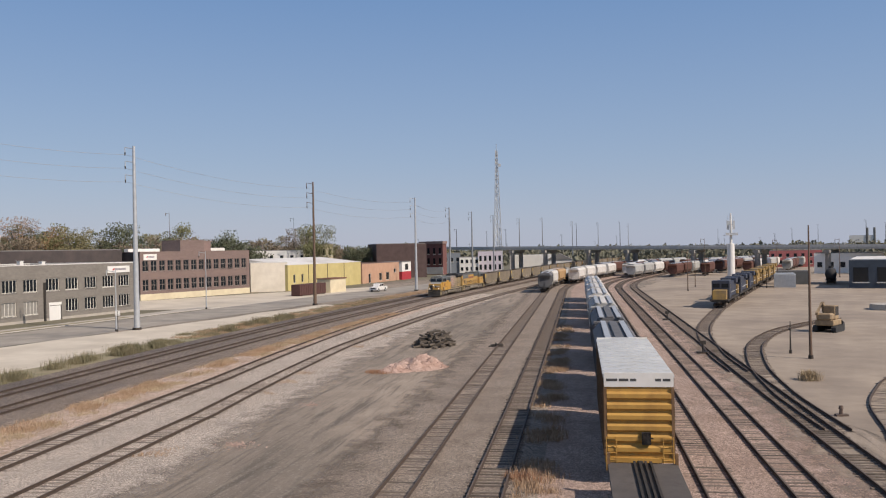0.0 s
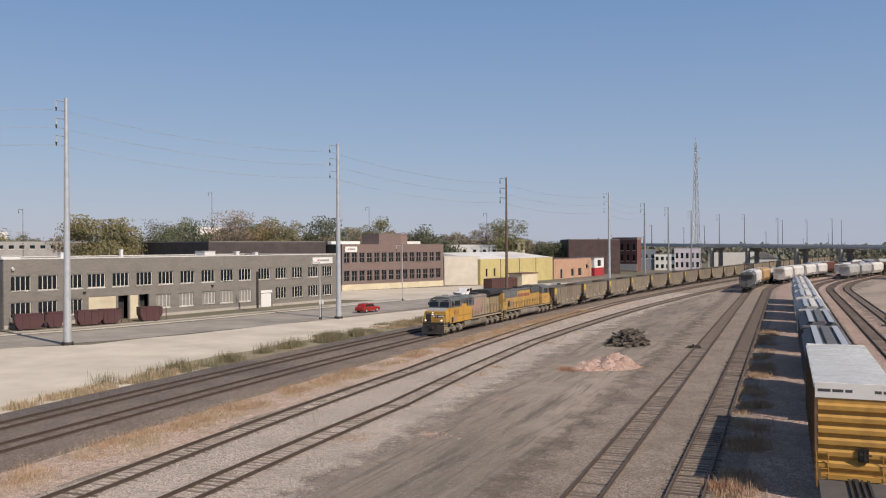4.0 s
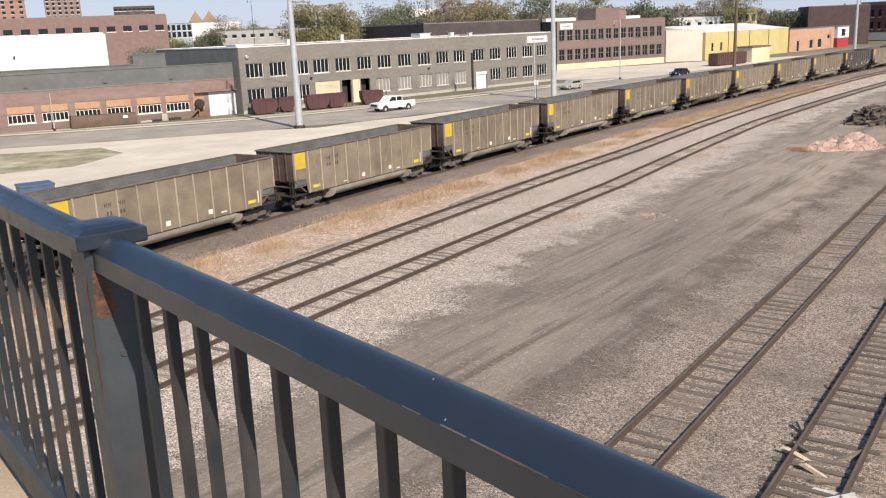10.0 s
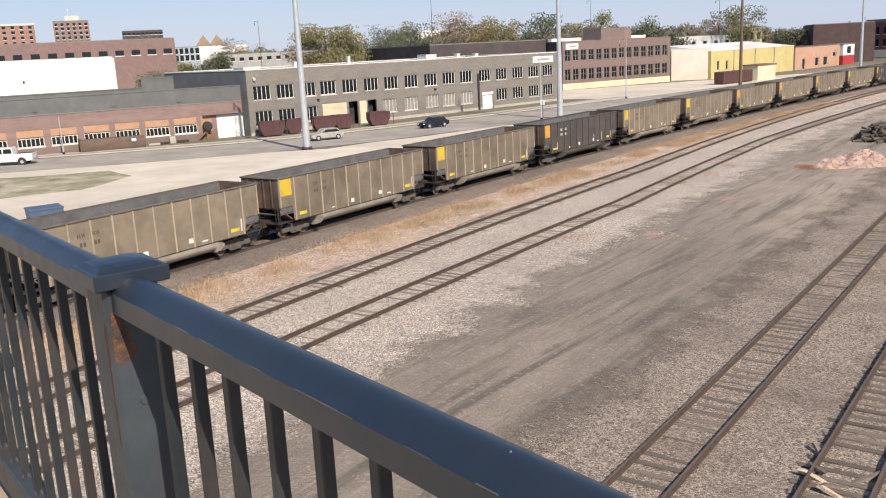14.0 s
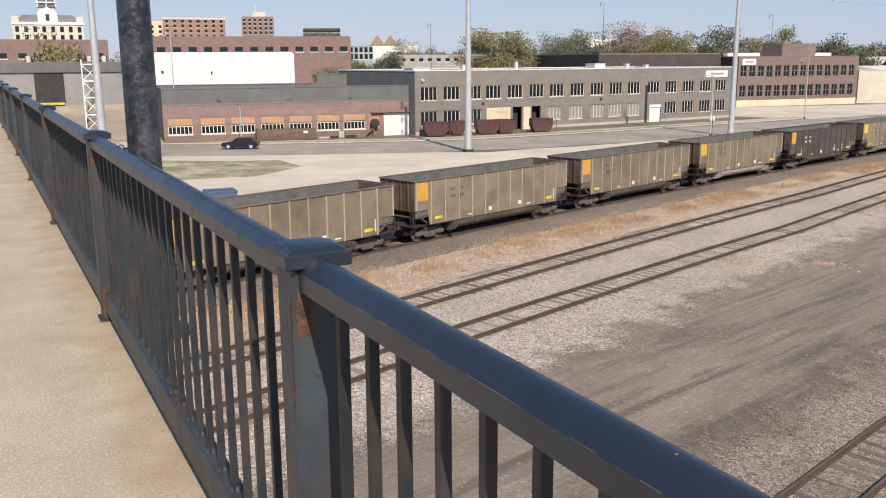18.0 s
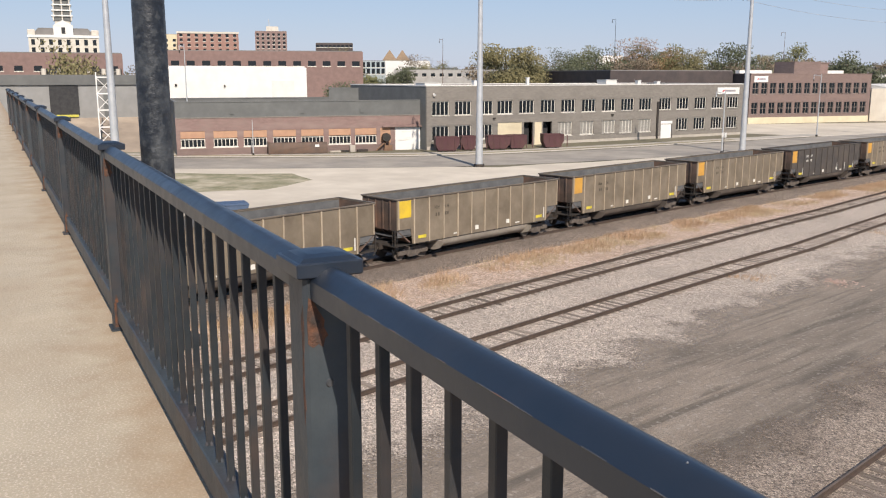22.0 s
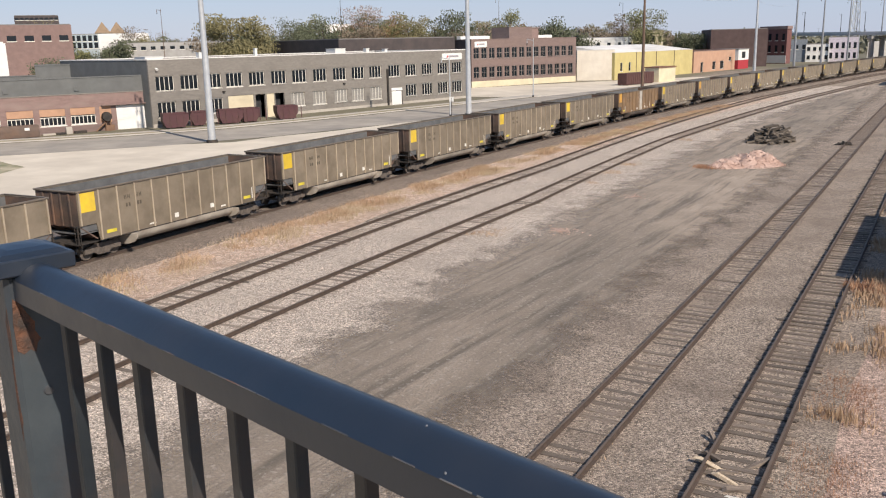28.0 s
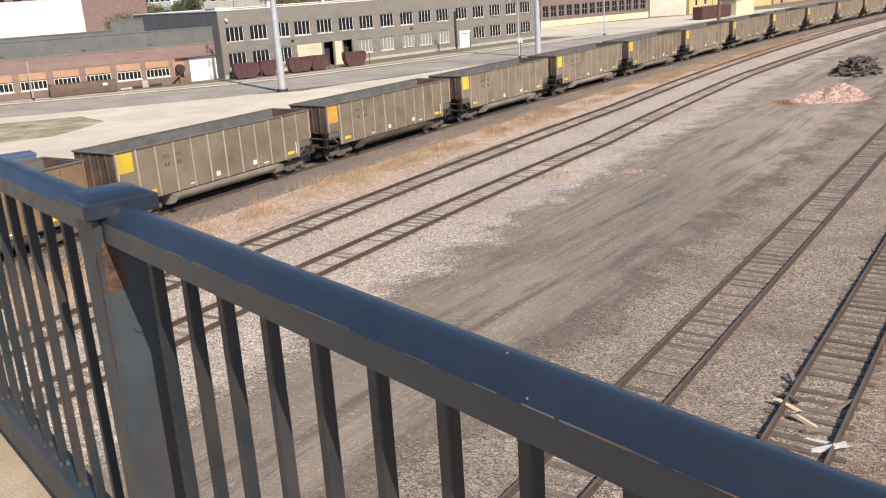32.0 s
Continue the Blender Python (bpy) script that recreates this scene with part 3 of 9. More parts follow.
def build_bridge():
    deck = part("walkway_deck", Builder().box(-26, 60, -0.09, 4.2, -0.45, 0.0), DECK, at=bridge_pose(0, 0, DECK_Z))
    tagged(deck, "worn beige concrete walkway of a bridge, rust-stained along its edge", "walkway", kind="structure")
    girder = Builder().box(-26, 60, 0.2, 0.7, -1.5, -0.45).box(-26, 60, 3.3, 3.8, -1.5, -0.45)
    part("bridge_girder", girder, CONCRETE, deck)
    for x in (-12.0, 16.0, 44.0):
        part("bridge_pier", Builder().box(x - 0.5, x + 0.5, 0.3, 3.7, -DECK_Z, -1.5, cut=0.1), CONCRETE, deck)
    top = RAIL_Z - DECK_Z
    post_me = Builder().box(-0.052, 0.052, -0.052, 0.052, 0, top + 0.008, cut=0.008).mesh("post", POST_PAINT)
    cap = Builder().box(-0.070, 0.070, -0.070, 0.070, 0.0, 0.031, cut=0.003)
    for k, (r, z0, z1) in enumerate(((0.062, 0.0305, 0.0375), (0.050, 0.0375, 0.0425), (0.034, 0.0425, 0.0455))):
        q = (0.062, 0.050, 0.034, 0.012)[k + 1]
        cap.add([(x * r, y * r, z0) for x, y in ((-1, -1), (1, -1), (1, 1), (-1, 1))] + [(x * q, y * q, z1) for x, y in ((-1, -1), (1, -1), (1, 1), (-1, 1))],
                [(0, 1, 5, 4), (1, 2, 6, 5), (2, 3, 7, 6), (3, 0, 4, 7)] + ([(4, 5, 6, 7)] if k == 2 else []))
    cap_me = cap.mesh("cap", NAVY)
    half, crown, depth = 0.040, 0.026, 0.039
    dome = [(half * math.cos(math.pi * i / 14), crown * (1 - math.cos(math.pi * i / 14) ** 2)) for i in range(15)]
    prof = [(-half + 0.012, -depth), (-half, -depth), *reversed(dome), (half, -depth), (half - 0.012, -depth), (half - 0.012, -depth + 0.012), (-half + 0.012, -depth + 0.012)]
    top_me = Builder().prism(prof, 0.054, BAY - 0.054, axis="x").mesh("top_rail", NAVY)
    edge = Builder()
    rng = random.Random(12)
    x = 0.08
    while x < BAY - 0.15:
        n = rng.uniform(0.008, 0.11)
        w = rng.uniform(0.0003, 0.0009)
        for y in (1, -1):
            edge.prism([(y * half * 1.0005, -w), (y * (half + 0.0006), 0.0002), (y * (half - w * 0.7), w * 1.05 + 0.0006), (y * (half - w), w * 0.6)], x, x + n, axis="x")
        x += n + rng.choice((0.004, 0.012, 0.03, 0.07)) * rng.uniform(0.5, 1.5)
    edge_me = edge.mesh("worn_edge", CHIPPED)
    chips = Builder()
    for _ in range(16):
        x, a = rng.uniform(0.1, BAY - 0.1), rng.choice((rng.uniform(0.25, 2.9), 2.6, 0.5))
        y, z = half * math.cos(a), crown * (1 - math.cos(a) ** 2)
        r = rng.uniform(0.0007, 0.0019)
        chips.tube((x, y, z - 0.001), (x + rng.uniform(-0.002, 0.002), y, z + 0.0007), r, r * 0.7, 6)
    chips_me = chips.mesh("paint_chips", mat("bare_primer", (0.17, 0.18, 0.20), (0.10, 0.11, 0.12), scale=40, rough=0.6, bump=0))
    low_me = Builder().box(0.054, BAY - 0.054, -0.034, 0.034, 0.05, 0.165, cut=0.006).mesh("bottom_rail", POST_PAINT)
    picket_me = Builder().box(-0.0105, 0.0105, -0.0105, 0.0105, 0.160, top - depth + 0.014, cut=0.002).mesh("picket", PICKET_PAINT)
    weld_me = weld_mesh(0.013, 0.016)
    flake = [(-0.046, 0.878), (-0.036, 0.869), (-0.024, 0.876), (-0.014, 0.868), (-0.010, 0.885), (-0.003, 0.892), (-0.012, 0.910), (-0.010, 0.925), (-0.022, 0.945), (-0.030, 0.962), (-0.043, 0.975), (-0.047, 0.93)]
    rust_me = Builder().prism([(-y, z) for y, z in flake], -0.0528, -0.0515, axis="x").mesh("rust_patch", RUST)
    streak = [(0.030, 0.93), (0.044, 0.96), (0.047, 0.90), (0.040, 0.80), (0.046, 0.74), (0.035, 0.70), (0.030, 0.78), (0.034, 0.86)]
    streak_me = Builder().prism([(-x, z) for x, z in streak], 0.0515, 0.0525).mesh("rust_patch", RUST)
    foot_rust = [(-0.02, 0.10), (0.0, 0.16), (0.014, 0.13), (0.030, 0.21), (0.046, 0.15), (0.046, 0.02), (-0.03, 0.02)]
    foot_rust_me = Builder().prism(foot_rust, -0.0526, -0.0515, axis="x").mesh("rust_patch", RUST)
    bolt_me = Builder().tube((-0.051, 0, 0), (-0.0555, 0, 0), 0.0105, 0.0075, 12).mesh("bolt", POST_PAINT)
    foot_me = Builder().box(-0.07, 0.07, -0.07, 0.07, 0, 0.012).mesh("foot_plate", POST_PAINT)
    for k in range(-2, 9):
        drop = NEAR_FALL * BAY * min(k, 0)
        p = thing("railing_post", rail_pose(k), "dark blue-black steel railing post with a capped top and rust", "railing post", "railing posts")
        part("post", post_me, None, p)
        part("cap", cap_me, None, p, at=pose(0, 0, top + 0.006 + drop))
        part("foot_plate", foot_me, None, p)
        part("rust_patch", rust_me, None, p, "flaking orange rust")
        part("rust_patch", streak_me, None, p, "thin rust streak")
        part("rust_patch", foot_rust_me, None, p, "rust at the foot")
        part("bolt", bolt_me, None, p, at=pose(0, 0.002, 0.79))
        if k < 8:
            r = thing("railing", rail_pose(k), "dark blue painted steel railing panel with thin square pickets", "railing", "railing panels")
            tip = pose(0, 0, top + drop, 0, -math.degrees(NEAR_FALL) if k < 0 else 0, 0)
            rail = part("top_rail", top_me, None, r, "glossy dark blue handrail, chipped along its edges", at=tip)
            tagged(part("worn_edge", edge_me, None, rail), "chipped bright edge of the handrail", kind="stuff")
            tagged(part("paint_chips", chips_me, None, rail), "small pale chips in the paint", kind="stuff")
            part("bottom_rail", low_me, None, r)
            xs = [BAY - 0.173 - 0.129 * i for i in range(25)] if k < 0 else [0.149 * (i + 1) for i in range(22)]
            for x in xs:
                q = part("picket", picket_me, None, r, at=pose(x + rng.gauss(0, 0.0015), 0, 0 if k >= 0 else drop * 0.3, 0, rng.gauss(0, 0.15), 0))
                if -1 <= k <= 0:
                    part("weld", weld_me, None, q, at=pose(0, 0, 0.166))
    # the dark steel lamp column that stands outside the railing
    c = Vector((-4.83, 3.06, 0))
    col = thing("lamp_column", pose(c.x, c.y, 9.3), "dark weathered steel lamp column with a broken base bracket", "lamp column")
    part("shaft", Builder().tube((0, 0, 0.35), (0.0, 0, 6.5), 0.098, 0.085, 14), mat("scuffed_dark_paint", (0.010, 0.014, 0.021), (0.018, 0.022, 0.028), scale=6, rough=0.45, bump=0.3, fine=22, stain=(0.11, 0.12, 0.125), stain_scale=7.0, stain_amount=0.55, speck=(0.045, 0.05, 0.055), speck_scale=24), col)
    part("bracket", Builder().box(-0.13, 0.13, -0.05, 0.05, 0.55, 0.95, cut=0.01).box(-0.2, -0.12, -0.03, 0.03, 0.3, 0.8).box(0.12, 0.18, -0.03, 0.03, 0.5, 1.0), STEEL_DARK, col)
    part("base_plate", Builder().box(-0.17, 0.17, -0.17, 0.17, 0.0, 0.06, cut=0.01).box(-0.09, 0.09, -0.09, 0.09, 0.06, 0.36), STEEL_DARK, col)
    part("bracket_arm", Builder().box(-0.05, 0.05, -0.55, 0.05, -0.1, 0.0), STEEL_DARK, col, at=pose(0, 0, 0, 0, 0, RAIL_TURN + 180))


build_bridge()

# ---- train ----
CAR_L, CAR0 = 16.3, 22.8
TAN = mat("tan_car_paint", (0.256, 0.212, 0.154), (0.207, 0.169, 0.121), scale=0.9, rough=0.6, metal=0.15, bump=0.08, stain=(0.12, 0.095, 0.065), stain_scale=0.5, stain_amount=0.7, vary=0.12)
RIB = mat("tan_rib_paint", (0.42, 0.35, 0.26), (0.34, 0.28, 0.205), scale=1.2, rough=0.6, metal=0.15, bump=0.05, vary=0.12)
DARKCAR = mat("dark_car_paint", (0.055, 0.05, 0.046), (0.085, 0.072, 0.06), scale=0.9, rough=0.65, bump=0.08, stain=(0.11, 0.085, 0.065), stain_scale=0.5)
RUSTCAR = mat("rusty_car_paint", (0.23, 0.145, 0.075), (0.165, 0.105, 0.06), scale=0.9, rough=0.7, bump=0.08, stain=(0.10, 0.075, 0.05), stain_scale=0.6)
RUSTEND = mat("rusty_end_sheet", (0.17, 0.098, 0.066), (0.10, 0.073, 0.058), scale=0.9, rough=0.85, bump=0.15, stain=(0.045, 0.035, 0.03), stain_scale=0.7, stain_amount=0.8)
INSIDE = mat("coal_dusted_steel", (0.098, 0.101, 0.102), (0.145, 0.147, 0.146), scale=1.2, rough=0.8, bump=0.1, stain=(0.04, 0.04, 0.04), stain_scale=0.8)
COAL = mat("coal", (0.02, 0.02, 0.021), (0.045, 0.044, 0.043), scale=6, rough=0.7, bump=1.0, fine=12)
YELLOW = mat("yellow_panel_paint", (0.70, 0.49, 0.035), (0.58, 0.40, 0.04), scale=1.5, rough=0.5, bump=0.05, stain=(0.40, 0.27, 0.07), stain_scale=1.2, vary=0.12)
ORANGE_P = mat("faded_orange_panel_paint", (0.58, 0.31, 0.055), (0.48, 0.25, 0.055), scale=1.5, rough=0.6, bump=0.05)
MARK = mat("faded_car_lettering", (0.11, 0.09, 0.065), None, scale=9, rough=0.8, bump=0)
WHITE_MARK = mat("reflector_white", (0.75, 0.73, 0.66), None, rough=0.5, bump=0)
REFLECT = mat("reflector_yellow", (0.72, 0.60, 0.06), None, rough=0.5, bump=0)
BELLY = mat("dusty_pale_belly", (0.43, 0.385, 0.32), (0.30, 0.262, 0.212), scale=0.9, rough=0.8, bump=0.1, stain=(0.17, 0.14, 0.11), stain_scale=0.7, vary=0.2)
# darker belly tone for the cars without a yellow panel
BELLY_DARK = mat("dark_brown_belly", (0.13, 0.105, 0.085), (0.085, 0.07, 0.057), scale=0.9, rough=0.85, bump=0.1)
BOGIE = mat("bogie_steel", (0.075, 0.062, 0.052), (0.13, 0.107, 0.087), scale=5, rough=0.85, bump=0.2)


def lettering(text, size, material, depth=0.008):
    """Raised letters of the built-in font as a mesh, in the x-y plane."""
    cu = bpy.data.curves.new("lettering", "FONT")
    cu.body, cu.size, cu.extrude = text, size, depth
    cu.align_x = "CENTER"
    ob = bpy.data.objects.new("lettering", cu)
    me = bpy.data.meshes.new_from_object(ob)
    me.materials.clear()
    me.materials.append(material)
    bpy.data.objects.remove(ob)
    bpy.data.curves.remove(cu)
    return me


WHEEL_ME = Builder().tube((0, -0.07, 0), (0, 0.07, 0), 0.44, 0.44, 18).tube((0, -0.09, 0), (0, 0.10, 0), 0.12, 0.10, 10).mesh("wheel", BOGIE)


def bogie_mesh(axles=2, base=1.78):
    b = Builder()
    half = base / 2 * (axles - 1)
    for s in (-1, 1):
        y = s * 1.0
        b.prism([(-half - 0.28, 0.34), (-half - 0.28, 0.60), (-0.55, 0.78), (0.55, 0.78), (half + 0.28, 0.60), (half + 0.28, 0.34), (half - 0.35, 0.36), (0.35, 0.20), (-0.35, 0.20), (-half + 0.35, 0.36)], y - 0.07, y + 0.07)
        for k in range(axles):
            x = -half + base * k
            b.box(x - 0.2, x + 0.2, y - 0.11, y + 0.11, 0.33, 0.58, cut=0.03)
        for dx in (-0.14, 0, 0.14):
            b.tube((dx, y + s * 0.02, 0.3), (dx, y + s * 0.02, 0.62), 0.06, n=8)
    b.box(-0.22, 0.22, -1.0, 1.0, 0.5, 0.76)
    for k in range(axles):
        x = -half + base * k
        b.tube((x, -0.95, 0.44), (x, 0.95, 0.44), 0.08, n=8)
    return b


BOGIE_ME = bogie_mesh().mesh("bogie", BOGIE)


def loco_bogie_mesh(base=1.95):
    """A three-axle bogie: cast side frames dipping between the journals, springs, brake cylinders and sand pipes."""
    b = Builder()
    for s in (-1, 1):
        y = s * 1.16
        outline = [(-2.75, 0.62), (-2.75, 0.86), (-2.2, 0.94), (-1.35, 0.80), (-0.6, 0.80), (0, 0.94), (0.6, 0.80), (1.35, 0.80), (2.2, 0.94), (2.75, 0.86), (2.75, 0.62), (1.5, 0.56), (0.5, 0.60), (-0.5, 0.60), (-1.5, 0.56)]
        b.prism(outline, y - 0.07, y + 0.07)
        for k in (-1, 0, 1):
            x = k * base
            b.box(x - 0.30, x + 0.30, y - 0.02, y + s * 0.18, 0.26, 0.66, cut=0.05)
            b.tube((x, y, 0.44), (x, y + s * 0.24, 0.44), 0.15, 0.12, 10)
            b.box(x - 0.38, x + 0.38, y - 0.05, y + s * 0.12, 0.20, 0.28, cut=0.02)
            for dx in (-0.42, 0.42):
                b.tube((x + dx, y + s * 0.06, 0.30), (x + dx, y + s * 0.06, 0.84), 0.09, n=8)
        for x in (-1.0, 0.92):
            b.tube((x - 0.28, y + s * 0.12, 0.98), (x + 0.28, y + s * 0.12, 0.98), 0.15, n=10)
            b.path([(x + 0.28, y + s * 0.12, 0.98), (x + 0.55, y + s * 0.1, 0.7), (x + 0.55, y + s * 0.02, 0.34)], 0.035, 5)
        for x in (-2.85, 2.85):
            b.path([(x, y, 1.2), (x, y, 0.55), (x * 0.96, y - s * 0.3, 0.16)], 0.03, 5)
    b.box(-0.35, 0.35, -1.1, 1.1, 0.5, 0.80)
    for k in (-1, 0, 1):
        b.tube((k * base, -1.0, 0.44), (k * base, 1.0, 0.44), 0.1, n=8)
    return b


BOGIE3_ME = loco_bogie_mesh().mesh("bogie", mat("dusty_bogie", (0.27, 0.235, 0.19), (0.12, 0.10, 0.082), scale=4, rough=0.9, bump=0.3))


def add_bogie(parent, x, axles=2, base=1.78):
    bg = part("bogie", BOGIE_ME if axles == 2 else BOGIE3_ME, None, parent, at=pose(x, 0, 0))
    for k in range(axles):
        for s in (-1, 1):
            part("wheel", WHEEL_ME, None, bg, at=pose((k - (axles - 1) / 2) * base, s * 0.76, 0.44))
    return bg


CAR_PARTS = {}


def car_meshes(paint, rib_paint):
    key = paint.name
    if key in CAR_PARTS:
        return CAR_PARTS[key]
    side = [(-7.3, 1.95), (-6.25, 1.95), (-6.1, 1.02), (6.1, 1.02), (6.25, 1.95), (7.3, 1.95), (7.3, 3.66), (-7.3, 3.66)]
    wall = Builder().prism(side, 1.47, 1.52)
    lining = Builder().prism([(-7.25, 1.6), (7.25, 1.6), (7.25, 3.62), (-7.25, 3.62)], 1.445, 1.465)
    floor_b = Builder().box(-7.2, 7.2, -1.44, 1.44, 1.5, 1.56)
    # belly between the bogies
    tub = [(-1.5, 1.0), (-1.47, 0.78), (-1.30, 0.56), (-0.95, 0.42), (-0.5, 0.37), (0.5, 0.37), (0.95, 0.42), (1.30, 0.56), (1.47, 0.78), (1.5, 1.0)]
    belly = Builder().prism(tub, -4.05, 4.05, axis="x")
    for x in (-4.06, 4.06):
        belly.prism([(1.3 * y, z - 0.03) for y, z in tub], x - 0.03, x + 0.03, axis="x")
    end = Builder().prism([(7.24, 1.9), (7.30, 1.9), (7.30, 3.66), (7.24, 3.66)], -1.47, 1.47).prism([(6.2, 1.15), (6.28, 1.12), (7.27, 1.88), (7.22, 1.92)], -1.47, 1.47)
    for y in (-0.95, -0.32, 0.32, 0.95):
        end.box(7.30, 7.36, y - 0.05, y + 0.05, 1.95, 3.6)
    chord = Builder()
    for s in (-1, 1):
        chord.box(-7.36, 7.36, s * 1.46, s * 1.58, 3.66, 3.75, cut=0.015)
    for s in (-1, 1):
        chord.box(s * 7.24, s * 7.38, -1.46, 1.46, 3.665, 3.745, cut=0.015)
    sill = Builder()
    for s in (-1, 1):
        sill.box(-6.1, 6.1, s * 1.40, s * 1.535, 1.0, 1.05, cut=0.01)
    sill.box(-7.65, 7.65, -0.35, 0.35, 0.75, 1.15)
    for s in (-1, 1):
        sill.box(s * 6.2, s * 7.45, -1.45, 1.45, 0.98, 1.03)
        for y in (-1.42, 1.42):
            sill.box(s * 7.36, s * 7.42, y - 0.03, y + 0.03, 1.0, 1.98)
    load = Builder()
    nx, ny = 26, 7
    rng = random.Random(8)
    load.add([(-7.2 + 14.4 * i / nx, -1.44 + 2.88 * j / ny, 1.62 + 0.14 * abs(math.sin(i * 0.9 + j)) + rng.uniform(0, 0.06)) for i in range(nx + 1) for j in range(ny + 1)],
             [(i * (ny + 1) + j, i * (ny + 1) + j + 1, (i + 1) * (ny + 1) + j + 1, (i + 1) * (ny + 1) + j) for i in range(nx) for j in range(ny)])
    ladder = Builder()
    for y in (-0.2, 0.2):
        ladder.tube((0, y, 0.6), (0, y, 2.0), 0.02, n=6)
    for k in range(5):
        ladder.tube((0, -0.2, 0.7 + 0.3 * k), (0, 0.2, 0.7 + 0.3 * k), 0.018, n=6)
    coupler = Builder().box(7.6, 8.05, -0.11, 0.11, 0.78, 1.0, cut=0.03).box(7.98, 8.16, -0.17, 0.17, 0.74, 1.04, cut=0.05).tube((7.7, 0.3, 0.9), (8.1, 0.34, 0.45), 0.03, n=6)
    brake = Builder().tube((7.37, -0.6, 3.05), (7.42, -0.6, 3.05), 0.26, n=16).tube((7.34, -0.6, 3.05), (7.36, -0.6, 3.05), 0.05, n=8)
    panel = Builder().box(6.22, 7.22, 1.522, 1.534, 2.62, 3.60)
    marks = Builder()
    for x in (4.25, 4.02, 3.45, 3.22):
        for dx in (-0.07, 0.04):
            marks.box(x + dx, x + dx + 0.045, 1.522, 1.528, 2.88, 3.10)
        marks.box(x - 0.07, x + 0.08, 1.522, 1.528, 2.97, 3.01)
    for x in (4.2, 4.0, 3.42, 3.24):
        marks.box(x - 0.06, x + 0.06, 1.522, 1.528, 2.46, 2.66)
    refl = Builder().box(-0.32, 0.32, 1.522, 1.53, 1.30, 1.48)
    strip = Builder().box(-0.04, 0.04, 1.522, 1.53, 1.25, 1.95)
    white = Builder()
    white.box(-2.4, -2.05, 1.522, 1.53, 1.3, 1.55).box(-3.35, -2.95, 1.522, 1.53, 1.2, 1.28).box(0.55, 0.85, 1.522, 1.53, 1.24, 1.5).box(2.3, 2.75, 1.522, 1.53, 1.2, 1.28)
    made = dict(wall=wall.mesh("side_wall", paint), lining=lining.mesh("lining", INSIDE), floor=floor_b.mesh("floor_plate", INSIDE), belly=belly.mesh("belly", BELLY), dark_belly=belly.mesh("belly", BELLY_DARK), end=end.mesh("end_wall", RUSTEND), chord=chord.mesh("top_chord", mat("dusty_chord", (0.15, 0.125, 0.098), (0.10, 0.085, 0.068), scale=2, rough=0.75, bump=0.05) if paint is not DARKCAR else DARKCAR),
                sill=sill.mesh("underframe", STEEL_DARK), load=load.mesh("coal_residue", COAL), ladder=ladder.mesh("ladder", STEEL_DARK), coupler=coupler.mesh("coupler", STEEL_DARK),
                brake=brake.mesh("brake_wheel", STEEL_DARK), rib=Builder().box(-0.045, 0.045, 0, 0.06, 1.04, 3.66, cut=0.008).mesh("rib", rib_paint),
                short_rib=Builder().box(-0.045, 0.045, 0, 0.06, 1.97, 3.66, cut=0.008).mesh("rib", rib_paint),
                panel=panel.mesh("end_panel", YELLOW), panel_o=Builder().box(6.22, 7.22, 1.522, 1.534, 2.52, 3.60).mesh("end_panel", ORANGE_P),
                marks=marks.mesh("lettering", MARK if paint is not DARKCAR else WHITE_MARK), refl=refl.mesh("reflector", REFLECT), strip=strip.mesh("reflector_strip", WHITE_MARK), white=white.mesh("stencil", WHITE_MARK))
    CAR_PARTS[key] = made
    return made


def coal_car(label, paint, rib_paint, panel="panel", patch=False):
    m = car_meshes(paint, rib_paint)
    car = thing("coal_car", Matrix(), label, "railway wagon", "coal cars of the moving train")
    part("floor_plate", m["floor"], None, car)
    part("belly", m["belly" if panel == "panel" else "dark_belly"], None, car)
    part("top_chord", m["chord"], None, car)
    part("underframe", m["sill"], None, car)
    part("coal_residue", m["load"], None, car, "dark coal dust on the empty car floor")
    for turn in (0, 180):
        r = pose(0, 0, 0, 0, 0, turn)
        part("end_wall", m["end"], None, car, "rust-brown end wall", at=r)
        part("lining", m["lining"], None, part("side_wall", m["wall"], None, car, at=r))
        part("coupler", m["coupler"], None, car, at=r)
        part("ladder", m["ladder"], None, car, at=r @ pose(7.34, 1.35, 0))
        xs = [-7.2 + 14.4 * i / 12 for i in range(13)]
        for x in xs:
            part("rib", m["short_rib" if abs(x) > 6.1 else "rib"], None, car, at=r @ pose(x, 1.52, 0))
    part("brake_wheel", m["brake"], None, car, at=pose(0, 0, 0, 0, 0, 180))
    part("end_panel", m[panel], None, car, "bright painted panel at the car's end")
    part("lettering", m["marks"], None, car)
    for x in (5.35, -5.35):
        part("reflector", m["refl"], None, car, at=pose(x, 0, 0))
    for x in (-5.85,) if paint is TAN else (4.9, -2.3, -4.0, -5.9):
        part("reflector_strip", m["strip"], None, car, at=pose(x, 0, 0))
    part("stencil", m["white"], None, car)
    if patch:
        part("patch_sheet", Builder().box(-1.1, 0.1, 1.524, 1.545, 1.1, 3.6), mat("pale_patch", (0.46, 0.42, 0.36), None, rough=0.7), car, "pale unpainted patch on the side")
    for x in (5.65, -5.65):
        add_bogie(car, x)
    return car


